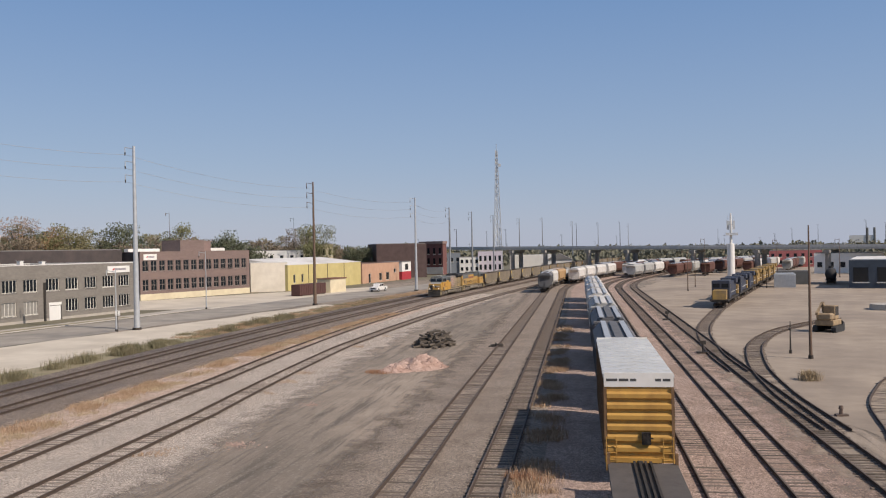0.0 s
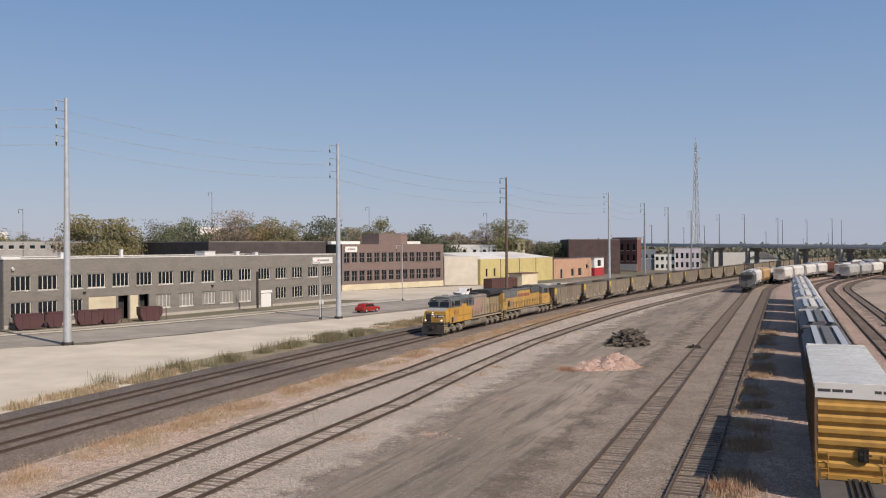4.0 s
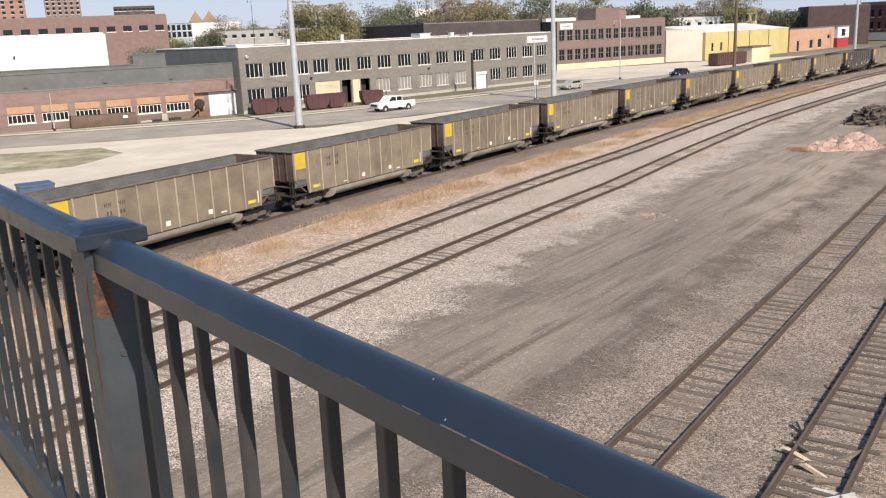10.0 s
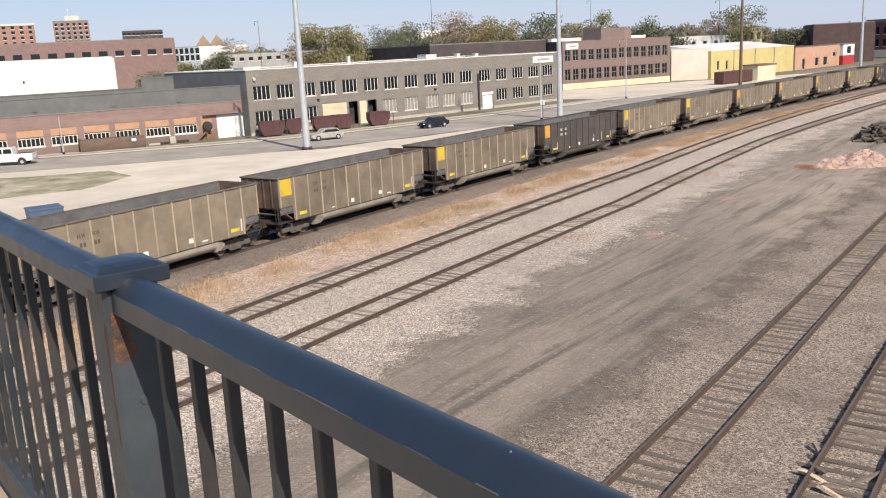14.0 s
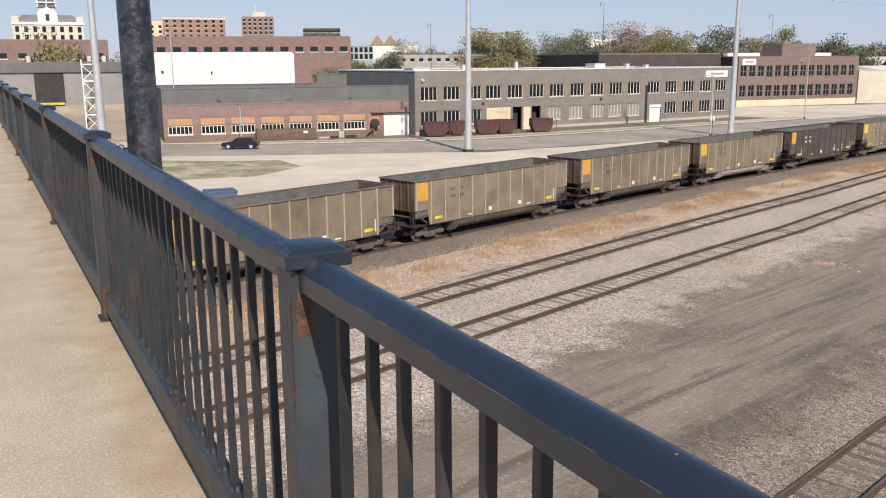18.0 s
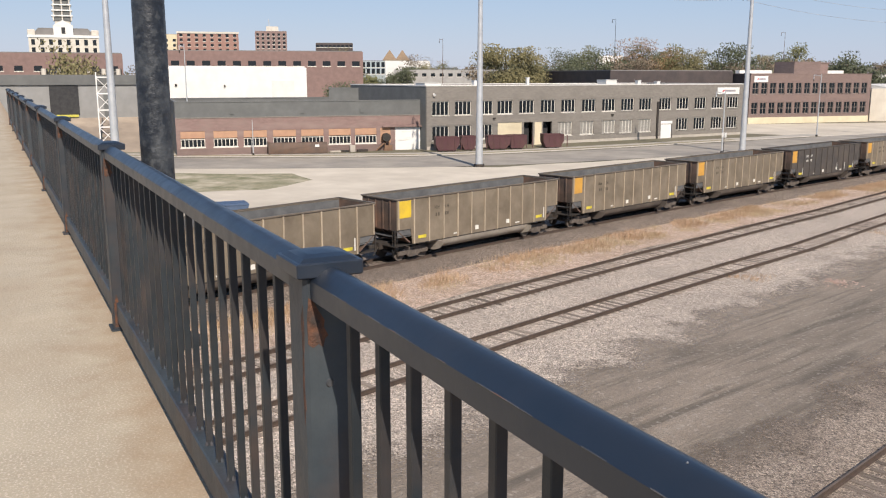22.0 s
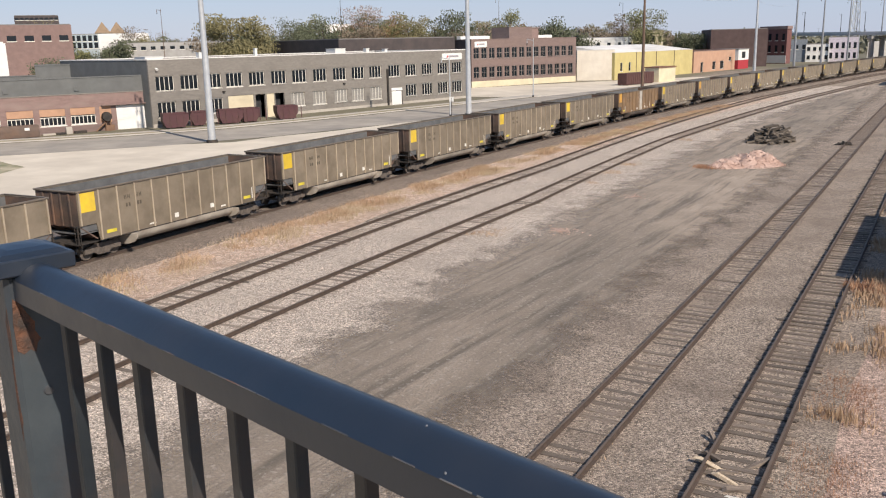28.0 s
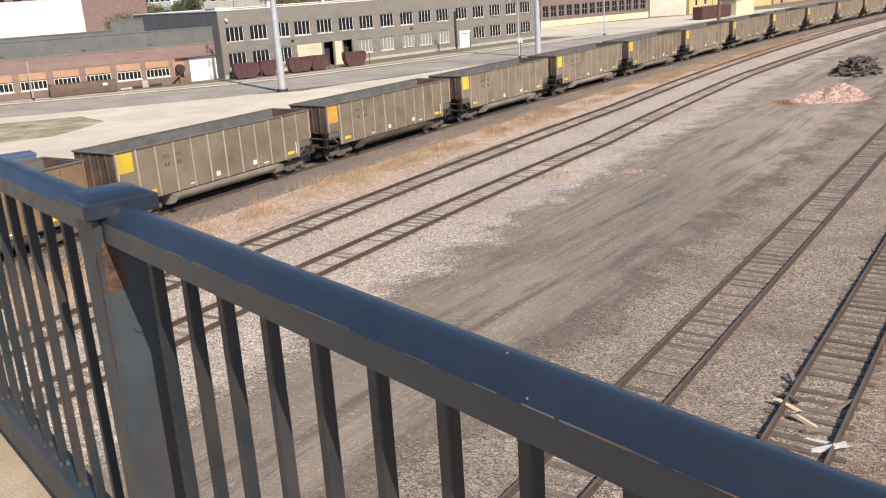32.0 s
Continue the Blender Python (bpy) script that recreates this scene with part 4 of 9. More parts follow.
LOCO_Y = mat("armour_yellow", (0.54, 0.29, 0.04), (0.44, 0.24, 0.04), scale=1.0, rough=0.5, bump=0.04, stain=(0.37, 0.235, 0.085), stain_scale=0.55, stain_amount=0.8, stretch=(1, 1, 0.5))
LOCO_G = mat("loco_grey", (0.135, 0.143, 0.138), (0.09, 0.096, 0.093), scale=1.0, rough=0.6, bump=0.05, stain=(0.06, 0.055, 0.05), stain_scale=0.8)
# also used for panels that paint in the shade of porch, bays and hatch
LOCO_B = mat("soot_and_shade_black", (0.022, 0.023, 0.025), (0.04, 0.04, 0.04), scale=1.5, rough=0.8, bump=0.1)
LOCO_P = mat("dusty_pale_hood", (0.38, 0.305, 0.205), (0.30, 0.235, 0.155), scale=1.0, rough=0.7, bump=0.04, stain=(0.24, 0.18, 0.12), stain_scale=0.8)
LOCO_D = mat("sun_faded_yellow", (0.52, 0.305, 0.075), (0.42, 0.255, 0.075), scale=1.2, rough=0.65, bump=0.05, stain=(0.25, 0.175, 0.095), stain_scale=0.9, stain_amount=0.8, stretch=(1, 1, 0.35))
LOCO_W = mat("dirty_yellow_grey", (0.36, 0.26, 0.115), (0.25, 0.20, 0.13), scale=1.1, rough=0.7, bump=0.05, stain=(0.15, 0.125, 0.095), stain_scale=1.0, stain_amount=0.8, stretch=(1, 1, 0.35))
RED = mat("loco_red", (0.31, 0.10, 0.075), None, rough=0.6, bump=0)
WHITE = mat("painted_white", (0.78, 0.76, 0.71), (0.70, 0.68, 0.62), scale=1, rough=0.6, bump=0.03)
BLUE = mat("flag_blue", (0.05, 0.055, 0.095), None, rough=0.6, bump=0)
GLASS = mat("dark_glass", (0.012, 0.015, 0.018), (0.016, 0.02, 0.024), rough=0.12, bump=0, spec=0.45)
LAMP = mat("headlight_glow", (0.9, 0.88, 0.8), None, rough=0.3, bump=0, glow=(0.45, 0.42, 0.36))


def loco_common(loco, tank_mat):
    frame_b = Builder().box(-10.6, 10.6, -1.48, 1.48, 1.22, 1.50, cut=0.02).box(-10.9, 10.9, -0.6, 0.6, 0.75, 1.22)
    part("underframe", frame_b, STEEL_DARK, loco)
    tank = Builder().prism([(-1.40, 1.2), (-1.47, 1.05), (-1.47, 0.68), (-1.36, 0.46), (-1.12, 0.32), (1.12, 0.32), (1.36, 0.46), (1.47, 0.68), (1.47, 1.05), (1.40, 1.2)], -4.0, 4.0, axis="x")
    part("fuel_tank", tank, tank_mat, loco, "dusty grey fuel tank")
    for x in (7.0, -7.0):
        add_bogie(loco, x, 3, 1.95)
    for s in (-1, 1):
        plow = Builder().prism([(s * 10.6, 0.2), (s * 11.05, 0.16), (s * 10.75, 1.2), (s * 10.55, 1.2)], -1.35, 1.35)
        part("pilot", plow, STEEL_DARK, loco)
        part("coupler", Builder().box(s * 10.7, s * 11.15, -0.15, 0.15, 0.75, 1.05, cut=0.04), STEEL_DARK, loco)
    rails = Builder()
    for s in (-1, 1):
        y = s * 1.44
        for x in [i * 1.15 for i in range(-8, 9)]:
            rails.tube((x, y, 1.5), (x, y, 2.5), 0.022, n=5)
        rails.path([(-9.2, y, 2.5), (9.2, y, 2.5)], 0.022, 5)
    part("handrail", rails, mat("handrail_dark", (0.10, 0.08, 0.06), None, rough=0.6, bump=0), loco)
    for sx in (-1, 1):
        for s in (-1, 1):
            st = Builder()
            for k in range(4):
                st.box(sx * 10.05, sx * 10.65, s * 1.12, s * 1.5, 0.35 + 0.27 * k, 0.39 + 0.27 * k)
            st.path([(sx * 10.0, s * 1.5, 0.4), (sx * 9.9, s * 1.5, 1.6), (sx * 9.5, s * 1.5, 2.5)], 0.028, 6)
            st.path([(sx * 10.7, s * 1.5, 0.4), (sx * 10.6, s * 1.5, 1.7), (sx * 10.55, s * 1.2, 2.4)], 0.028, 6)
            part("steps", st, mat("rail_cream", (0.55, 0.44, 0.24), None, rough=0.6, bump=0), loco, "pale yellow end steps")


def hood_doors(loco, x0, x1, y, z0, z1, width, material):
    """A row of engine hood doors, each a little proud with a gap and a latch."""
    count = int((x1 - x0) / width)
    step = (x1 - x0) / count
    for s in (-1, 1):
        for k in range(count):
            xa = x0 + step * k
            door = part("hood_door", Builder().box(xa + 0.035, xa + step - 0.035, s * y, s * (y + 0.035), z0, z1, cut=0.012), material, loco)
            part("latch", Builder().box(xa + step - 0.16, xa + step - 0.1, s * (y + 0.035), s * (y + 0.06), (z0 + z1) / 2 - 0.12, (z0 + z1) / 2 + 0.12), STEEL_DARK, door)


def shorten(owner, k=0.94, off=-0.65):
    """Draws the parts of a locomotive in towards its rear end."""
    for ch in owner.children:
        if ch.location.length < 1e-4 and ch.type == "MESH" and ch.data.users == 1:
            for v in ch.data.vertices:
                v.co.x = v.co.x * k + off
            shorten(ch, k, off)
        else:
            ch.location.x = ch.location.x * k + off



def lead_loco():
    loco = thing("locomotive", Matrix(), "yellow and grey diesel freight locomotive leading the train", "locomotive", "locomotives of the train")
    loco_common(loco, mat("dusty_tank", (0.21, 0.187, 0.14), (0.14, 0.122, 0.092), scale=1, rough=0.8, bump=0.05))
    nose = Builder().prism([(-1.45, 1.4), (-1.45, 2.55), (-1.32, 2.78), (1.32, 2.78), (1.45, 2.55), (1.45, 1.4)], 8.95, 10.1, axis="x")
    nose.prism([(8.85, 2.78), (10.1, 2.78), (8.85, 3.12)], -1.32, 1.32)
    part("nose", nose, LOCO_Y, loco)
    part("nose_door", Builder().box(10.1, 10.14, -1.25, -0.45, 1.55, 2.62, cut=0.012), STEEL_DARK, loco, "dark nose door")
    part("emblem", Builder().box(10.1, 10.115, 0.05, 0.42, 1.95, 2.38, cut=0.004), BLUE, loco, "dark blue shield of a painted emblem")
    for k, paint in enumerate((BLUE, WHITE, BLUE)):
        part("emblem_wing", Builder().box(10.1, 10.112, 0.43, 1.3 - 0.12 * k, 2.27 - 0.1 * k, 2.36 - 0.1 * k), paint, loco)
        part("emblem_wing", Builder().box(10.1, 10.112, -0.4 + 0.1 * k, 0.04, 2.27 - 0.1 * k, 2.36 - 0.1 * k), paint, loco)
    cab_low = Builder().prism([(1.4, 1.3), (8.95, 1.3), (8.95, 2.6), (8.8, 3.12), (5.0, 3.12), (4.9, 3.42), (3.5, 3.42), (3.3, 3.0), (1.4, 3.0)], -1.5, 1.5)
    part("cab_side", cab_low, LOCO_Y, loco)
    cab_top = Builder().prism([(-1.46, 3.12), (-1.46, 3.98), (-1.25, 4.28), (-0.7, 4.44), (0.7, 4.44), (1.25, 4.28), (1.46, 3.98), (1.46, 3.12)], 4.9, 8.45, axis="x")
    cab_top.prism([(8.45, 3.12), (8.85, 3.12), (8.62, 3.95), (8.45, 4.2)], -1.35, 1.35)
    part("cab_roof", cab_top, LOCO_G, loco, "grey cab roof with window band")
    hood_top = Builder().prism([(-1.36, 3.425), (-1.36, 4.12), (-1.1, 4.4), (1.1, 4.4), (1.36, 4.12), (1.36, 3.425)], 3.4, 4.898, axis="x").prism([(-1.25, 3.0), (-1.25, 4.1), (-1.0, 4.35), (1.0, 4.35), (1.25, 4.1), (1.25, 3.0)], 0.4, 3.398, axis="x")
    part("equipment_hood", hood_top, LOCO_G, loco)
    part("step_panel", Builder().box(0.4, 1.398, -1.22, 1.22, 1.5, 2.99), LOCO_Y, loco)
    part("roof_panel", Builder().box(5.4, 7.9, -0.9, 0.9, 4.44, 4.50, cut=0.02).box(6.0, 6.6, -0.5, 0.3, 4.50, 4.62, cut=0.03), mat("bleached_roof_grey", (0.34, 0.34, 0.32), (0.26, 0.26, 0.25), scale=2, rough=0.8, bump=0.03), loco)
    for s in (-1, 1):
        for x0, x1 in ((5.55, 6.45), (6.52, 7.3), (7.75, 8.2)):
            part("window", Builder().box(x0, x1, s * 1.46, s * 1.475, 3.28, 3.92), GLASS, loco)
        part("windshield", Builder().prism([(8.835, 3.28), (8.86, 3.28), (8.70, 3.86), (8.675, 3.86)], s * 0.12, s * 1.28), GLASS, loco)
        part("number_board", Builder().prism([(8.62, 3.95), (8.66, 3.93), (8.56, 4.15), (8.50, 4.16)], s * 0.45, s * 1.1), LOCO_B, loco)
        part("side_hatch", Builder().box(7.1, 7.75, s * 1.5, s * 1.51, 1.45, 2.0), LOCO_P, loco)
        part("cab_step", Builder().box(8.0, 8.45, s * 1.5, s * 1.51, 1.35, 2.0), STEEL_DARK, loco)
        part("seam", Builder().box(1.9, 7.4, s * 1.5, s * 1.506, 2.02, 2.06), mat("handrail_dark", (0.10, 0.08, 0.06)), loco)
        for x in (1.0, 2.2):
            g = Builder()
            for k in range(4):
                g.box(x, x + 0.85, s * 1.25, s * 1.28, 3.25 + 0.2 * k, 3.36 + 0.2 * k)
            part("louvre", g, LOCO_B, loco)
        rail = Builder()
        for x in (2.0, 3.0, 4.0):
            rail.tube((x, s * 1.47, 2.9), (x, s * 1.47, 3.75), 0.02, n=5)
        rail.path([(1.5, s * 1.47, 3.6), (4.6, s * 1.47, 3.75)], 0.02, 5)
        part("roof_handrail", rail, STEEL_DARK, loco)
        mirror = Builder().box(8.1, 8.14, s * 1.55, s * 1.75, 3.4, 3.75)
        part("mirror", mirror, LOCO_B, loco)
    front = Builder().path([(10.45, -1.1, 1.5), (10.45, -1.1, 2.5), (10.45, -0.3, 2.5), (10.45, -0.3, 1.5)], 0.025, 6).path([(10.45, 1.1, 1.5), (10.45, 1.1, 2.5), (10.45, 0.3, 2.5), (10.45, 0.3, 1.5)], 0.025, 6)
    part("front_railing", front, mat("rail_cream", (0.55, 0.44, 0.24), None, rough=0.6, bump=0), loco, "pale yellow front platform railing")
    part("headlight", Builder().tube((10.08, -0.28, 2.62), (10.18, -0.28, 2.62), 0.075, n=10).tube((10.08, -0.28, 2.42), (10.18, -0.28, 2.42), 0.075, n=10), LAMP, loco, "lit headlights in the nose")
    part("ditch_lights", Builder().tube((10.5, 1.05, 1.75), (10.66, 1.05, 1.75), 0.1, n=10).tube((10.5, -1.05, 1.75), (10.66, -1.05, 1.75), 0.1, n=10), LAMP, loco, "lit ditch lights")
    for s, turn in ((1, 180), (-1, 0)):
        part("number", lettering("5931", 0.85, mat("number_red", (0.23, 0.05, 0.03), None, rough=0.6, bump=0)), None, loco, at=pose(6.9, s * 1.505, 2.2, 90, 0, turn))
        part("number", lettering("5931", 0.26, WHITE, 0.004), None, loco, at=pose(8.63, s * 0.78, 3.98, 68, 0, 90))
    hood = Builder().prism([(-6.7, 1.5), (1.4, 1.5), (1.4, 3.9), (1.0, 4.1), (-6.7, 4.1)], -0.92, 0.92)
    part("long_hood", hood, LOCO_P, loco, "dusty faded yellow engine hood")
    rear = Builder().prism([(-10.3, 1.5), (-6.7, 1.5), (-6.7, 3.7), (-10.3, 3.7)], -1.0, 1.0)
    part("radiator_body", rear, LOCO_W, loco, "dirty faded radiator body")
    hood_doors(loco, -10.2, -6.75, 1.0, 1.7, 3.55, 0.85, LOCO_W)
    hood_doors(loco, -6.65, -3.75, 0.92, 1.7, 3.7, 0.95, LOCO_P)
    part("nose_top", Builder().prism([(8.9, 3.112), (9.95, 2.826), (9.95, 2.85), (8.9, 3.137)], -1.24, 1.24), MATS["bleached_roof_grey"], loco, "dirty pale grey nose top")
    part("hood_roof", Builder().prism([(-0.96, 3.82), (-0.96, 4.02), (-0.7, 4.2), (0.7, 4.2), (0.96, 4.02), (0.96, 3.82)], -5.55, 0.38, axis="x"), mat("dusty_mauve_roof", (0.24, 0.205, 0.19), (0.16, 0.14, 0.13), scale=1.5, rough=0.8, bump=0.05), loco, "dusty brown-grey engine hood roof")
    for s in (-1, 1):
        part("sill_stripe", Builder().box(-10.0, 1.35, s * 1.482, s * 1.492, 1.27, 1.45), LOCO_P, loco)
        part("cab_door_seam", Builder().box(4.55, 4.59, s * 1.5, s * 1.506, 1.5, 3.1), STEEL_DARK, loco)
        part("battery_vent", Builder().box(7.85, 8.0, s * 1.5, s * 1.512, 1.5, 1.95), STEEL_DARK, loco)
        part("underframe_tank", Builder().tube((-1.2, s * 1.36, 1.08), (1.6, s * 1.36, 1.08), 0.13, n=8), STEEL_DARK, loco)
    wing = Builder().prism([(-1.0, 3.72), (-1.5, 4.1), (-1.5, 4.5), (-0.9, 4.68), (0.9, 4.68), (1.5, 4.5), (1.5, 4.1), (1.0, 3.72)], -10.6, -5.6, axis="x")
    part("radiator_wing", wing, LOCO_B, loco, "soot-black overhanging radiator housing")
    part("exhaust_stack", Builder().box(-3.6, -2.6, -0.5, 0.5, 4.1, 4.45, cut=0.05), LOCO_B, loco)
    part("roof_horn", Builder().tube((4.4, 0.3, 4.42), (4.4, 0.3, 4.75), 0.05, n=6).tube((4.2, 0.3, 4.75), (4.8, 0.3, 4.75), 0.06, 0.1, n=8), LOCO_G, loco)
    for s in (-1, 1):
        y = s * 0.925
        stripes, pale = Builder(), Builder()
        for k in range(7):
            zig = [(-3.7 + 0.35 * i, 1.85 + 0.28 * k + 0.12 * math.sin(i * 1.25)) for i in range(13)]
            for (xa, za), (xb, zb) in zip(zig, zig[1:]):
                stripes.prism([(xa, za), (xb, zb), (xb, zb + 0.14), (xa, za + 0.14)], y, y + s * 0.012)
                pale.prism([(xa, za + 0.14), (xb, zb + 0.14), (xb, zb + 0.28), (xa, za + 0.28)], y, y + s * 0.011)
        part("red_stripes", stripes, RED, loco, "faded red stripes of a painted flag")
        part("white_stripes", pale, mat("faded_white", (0.52, 0.45, 0.37), None, rough=0.7, bump=0), loco)
        part("canton", Builder().box(-0.75, 0.9, y, y + s * 0.016, 2.9, 3.85), BLUE, loco)
    shorten(loco)
    return loco


def trail_loco():
    loco = thing("locomotive", Matrix(), "yellow diesel freight locomotive running backwards behind the leader", "locomotive", "locomotives of the train")
    loco_common(loco, mat("pale_dusty_tank", (0.25, 0.225, 0.185), (0.17, 0.15, 0.122), scale=1, rough=0.8, bump=0.05))
    hood = Builder().prism([(-5.6, 1.5), (10.0, 1.5), (10.0, 3.9), (9.88, 4.0), (-5.6, 4.0)], -0.98, 0.98)
    part("long_hood", hood, LOCO_D, loco)
    dark_roof = mat("sooty_roof", (0.075, 0.073, 0.068), (0.13, 0.125, 0.115), scale=1.6, rough=0.85, bump=0.1, stain=(0.035, 0.034, 0.033), stain_scale=0.7)
    part("hood_roof", Builder().prism([(-1.0, 3.96), (-1.0, 4.1), (-0.8, 4.28), (0.8, 4.28), (1.0, 4.1), (1.0, 3.96)], -5.6, 9.95, axis="x"), dark_roof, loco, "sooty dark grey hood roof")
    hood_doors(loco, -5.3, 5.8, 0.98, 1.65, 2.9, 0.72, LOCO_D)
    hood_doors(loco, 6.45, 9.3, 0.98, 1.65, 2.95, 0.86, LOCO_D)
    grille = mat("dusty_grille", (0.17, 0.18, 0.178), (0.115, 0.122, 0.122), scale=3, rough=0.7, bump=0.1)
    for s in (-1, 1):
        for x0, x1 in ((6.95, 9.35), (4.3, 6.85)):
            g = part("radiator_grille", Builder().box(x0, x1, s * 0.98, s * 1.03, 3.12, 4.02, cut=0.02), grille, loco, "dusty grey radiator grille")
            slats = Builder()
            for k in range(8):
                slats.box(x0 + 0.06, x1 - 0.06, s * 1.03, s * 1.05, 3.2 + 0.1 * k, 3.235 + 0.1 * k)
            part("slats", slats, grille, g)
        for x0, x1 in ((-3.3, -1.45), (-5.35, -3.45)):
            part("brake_grille", Builder().box(x0, x1, s * 0.98, s * 1.14, 3.45, 4.3, cut=0.03), mat("green_grey", (0.095, 0.108, 0.105), (0.06, 0.07, 0.07), scale=2, rough=0.6), loco)
        x = 3.75
        for word in ((0.37, 0.37, 0.14, 0.39, 0.37), (0.33, 0.37, 0.39, 0.14, 0.33, 0.14, 0.35)):
            bars = Builder()
            for w in word:
                bars.box(x - w, x, s * 0.985, s * 0.995, 3.05, 3.5)
                x -= w + 0.09
            part("lettering", bars, RED, loco)
            x -= 0.16
        for x0 in (-7.45, -8.3):
            part("window", Builder().box(x0, x0 + 0.68, s * 1.5, s * 1.515, 3.2, 3.85), GLASS, loco)
        part("window_frame", Builder().box(-8.75, -6.5, s * 1.5, s * 1.508, 3.1, 3.18), LOCO_B, loco)
        part("windshield", Builder().prism([(-9.17, 3.2), (-9.19, 3.2), (-8.99, 3.85), (-8.96, 3.85)], s * 0.15, s * 1.3), GLASS, loco)
        part("door", Builder().box(5.9, 6.35, s * 0.985, s * 1.0, 1.7, 3.0), LOCO_P, loco)
        # black plate on the hood stands in for a hatch's shaded inside
        part("open_hatch", Builder().box(7.35, 8.05, s * 1.016, s * 1.026, 1.85, 2.75), LOCO_B, loco, "black plate painted as the shaded inside of an open hatch")
        part("sill_stripe", Builder().box(-9.6, 9.8, s * 1.482, s * 1.492, 1.27, 1.45), LOCO_W, loco)
        part("end_rail", Builder().path([(9.75, s * 1.02, 2.7), (9.1, s * 1.02, 2.7), (9.1, s * 1.02, 3.02), (9.75, s * 1.02, 3.02), (9.75, s * 1.02, 2.7)], 0.03, 5), LOCO_B, loco)
        part("number", lettering("4457", 0.62, RED), None, loco, at=pose(-7.6, s * 1.505, 2.3, 90, 0, 180 if s > 0 else 0))
    for x in (8.6, 7.1, 5.6):
        part("roof_fan", Builder().tube((x, 0, 4.28), (x, 0, 4.46), 0.66, 0.62, 18).tube((x, 0, 4.46), (x, 0, 4.49), 0.5, 0.5, 14), LOCO_B, loco, "soot-black round roof fan")
    part("exhaust_stack", Builder().box(1.6, 2.4, -0.35, 0.35, 4.28, 4.55, cut=0.05), LOCO_B, loco)
    part("roof_hatch", Builder().box(-2.6, 1.2, -0.5, 0.5, 4.28, 4.44, cut=0.05), LOCO_B, loco)
    part("air_intake", Builder().box(-5.4, -2.9, -0.85, 0.85, 4.28, 4.52, cut=0.08), dark_roof, loco)
    part("roof_horn", Builder().tube((3.3, 0.25, 4.28), (3.3, 0.25, 4.62), 0.05, n=6).tube((3.05, 0.25, 4.62), (3.7, 0.25, 4.62), 0.06, 0.11, n=8), LOCO_B, loco)
    part("cab", Builder().prism([(-9.2, 1.5), (-5.6, 1.5), (-5.6, 3.1), (-9.2, 3.1)], -1.5, 1.5), LOCO_D, loco)
    part("cab_roof", Builder().prism([(-1.5, 3.1), (-1.5, 3.98), (-1.2, 4.3), (-0.6, 4.42), (0.6, 4.42), (1.2, 4.3), (1.5, 3.98), (1.5, 3.1)], -8.95, -5.6, axis="x").prism([(-9.2, 3.1), (-8.95, 3.1), (-8.95, 4.2)], -1.4, 1.4), LOCO_G, loco, "grey cab roof with window band")
    part("nose", Builder().prism([(-10.0, 1.5), (-9.2, 1.5), (-9.2, 2.95), (-9.85, 2.8)], -1.35, 1.35), LOCO_D, loco)
    return loco


def train_pose(s, half):
    """The pose of a vehicle whose middle is s metres along the main line."""
    xa, ya, _ = MAIN.at(MAIN0 + s - half)
    xb, yb, _ = MAIN.at(MAIN0 + s + half)
    return pose((xa + xb) / 2, (ya + yb) / 2, 0.455, 0, 0, math.degrees(math.atan2(ya - yb, xa - xb)))


def build_train():
    cars = [(lead_loco(), -7.3 - 11.15, 7.0), (trail_loco(), -7.3 + 10.95, 7.0)]
    tan = "tan-brown open coal car with ribbed sides and a yellow end panel"
    kinds = {
        "plain": coal_car(tan, TAN, RIB),
        "orange": coal_car("tan-brown open coal car with a faded orange end panel", TAN, RIB, "panel_o"),
        "dark": coal_car("dark grey open coal car with ribbed sides", DARKCAR, DARKCAR, "panel_o"),
        "rusty": coal_car("rust-brown open coal car with a pale patch on its side", RUSTCAR, RUSTCAR, "panel_o", True),
    }
    used = set()
    for j in range(52):
        kind = CAR_KINDS.get(j, "plain")
        car = kinds[kind] if kind not in used else copy_thing(kinds[kind], Matrix())
        used.add(kind)
        cars.append((car, CAR0 + CAR_L * j, 5.65))
    return cars


CAR_KINDS = {7: "orange", 11: "dark", 14: "orange", 15: "orange", 16: "orange", 18: "dark", 20: "orange", 22: "orange", 23: "orange", 24: "dark", 25: "orange", 29: "orange", 35: "rusty", 37: "orange"}
TRAIN_CARS = build_train()


def motions():
    for car, s0, half in TRAIN_CARS:
        walk(car, [(t, train_pose(s0 + d, half)) for t, d in TRAIN])
    road_motions()


# ---- street, lots and verges ----
def smooth_line(ctrl, step=1.0):
    """A rounded way through control points."""
    c = [np.array(p, float) for p in ctrl]
    c = [2 * c[0] - c[1]] + c + [2 * c[-1] - c[-2]]
    pts = []
    for a, p, q, d in zip(c, c[1:], c[2:], c[3:]):
        n = max(2, int(np.linalg.norm(q - p) / step))
        for i in range(n):
            t = i / n
            pts.append(0.5 * (2 * p + (q - a) * t + (2 * a - 5 * p + 4 * q - d) * t * t + (3 * p - a - 3 * q + d) * t ** 3))
    return Line(pts + [c[-2]])


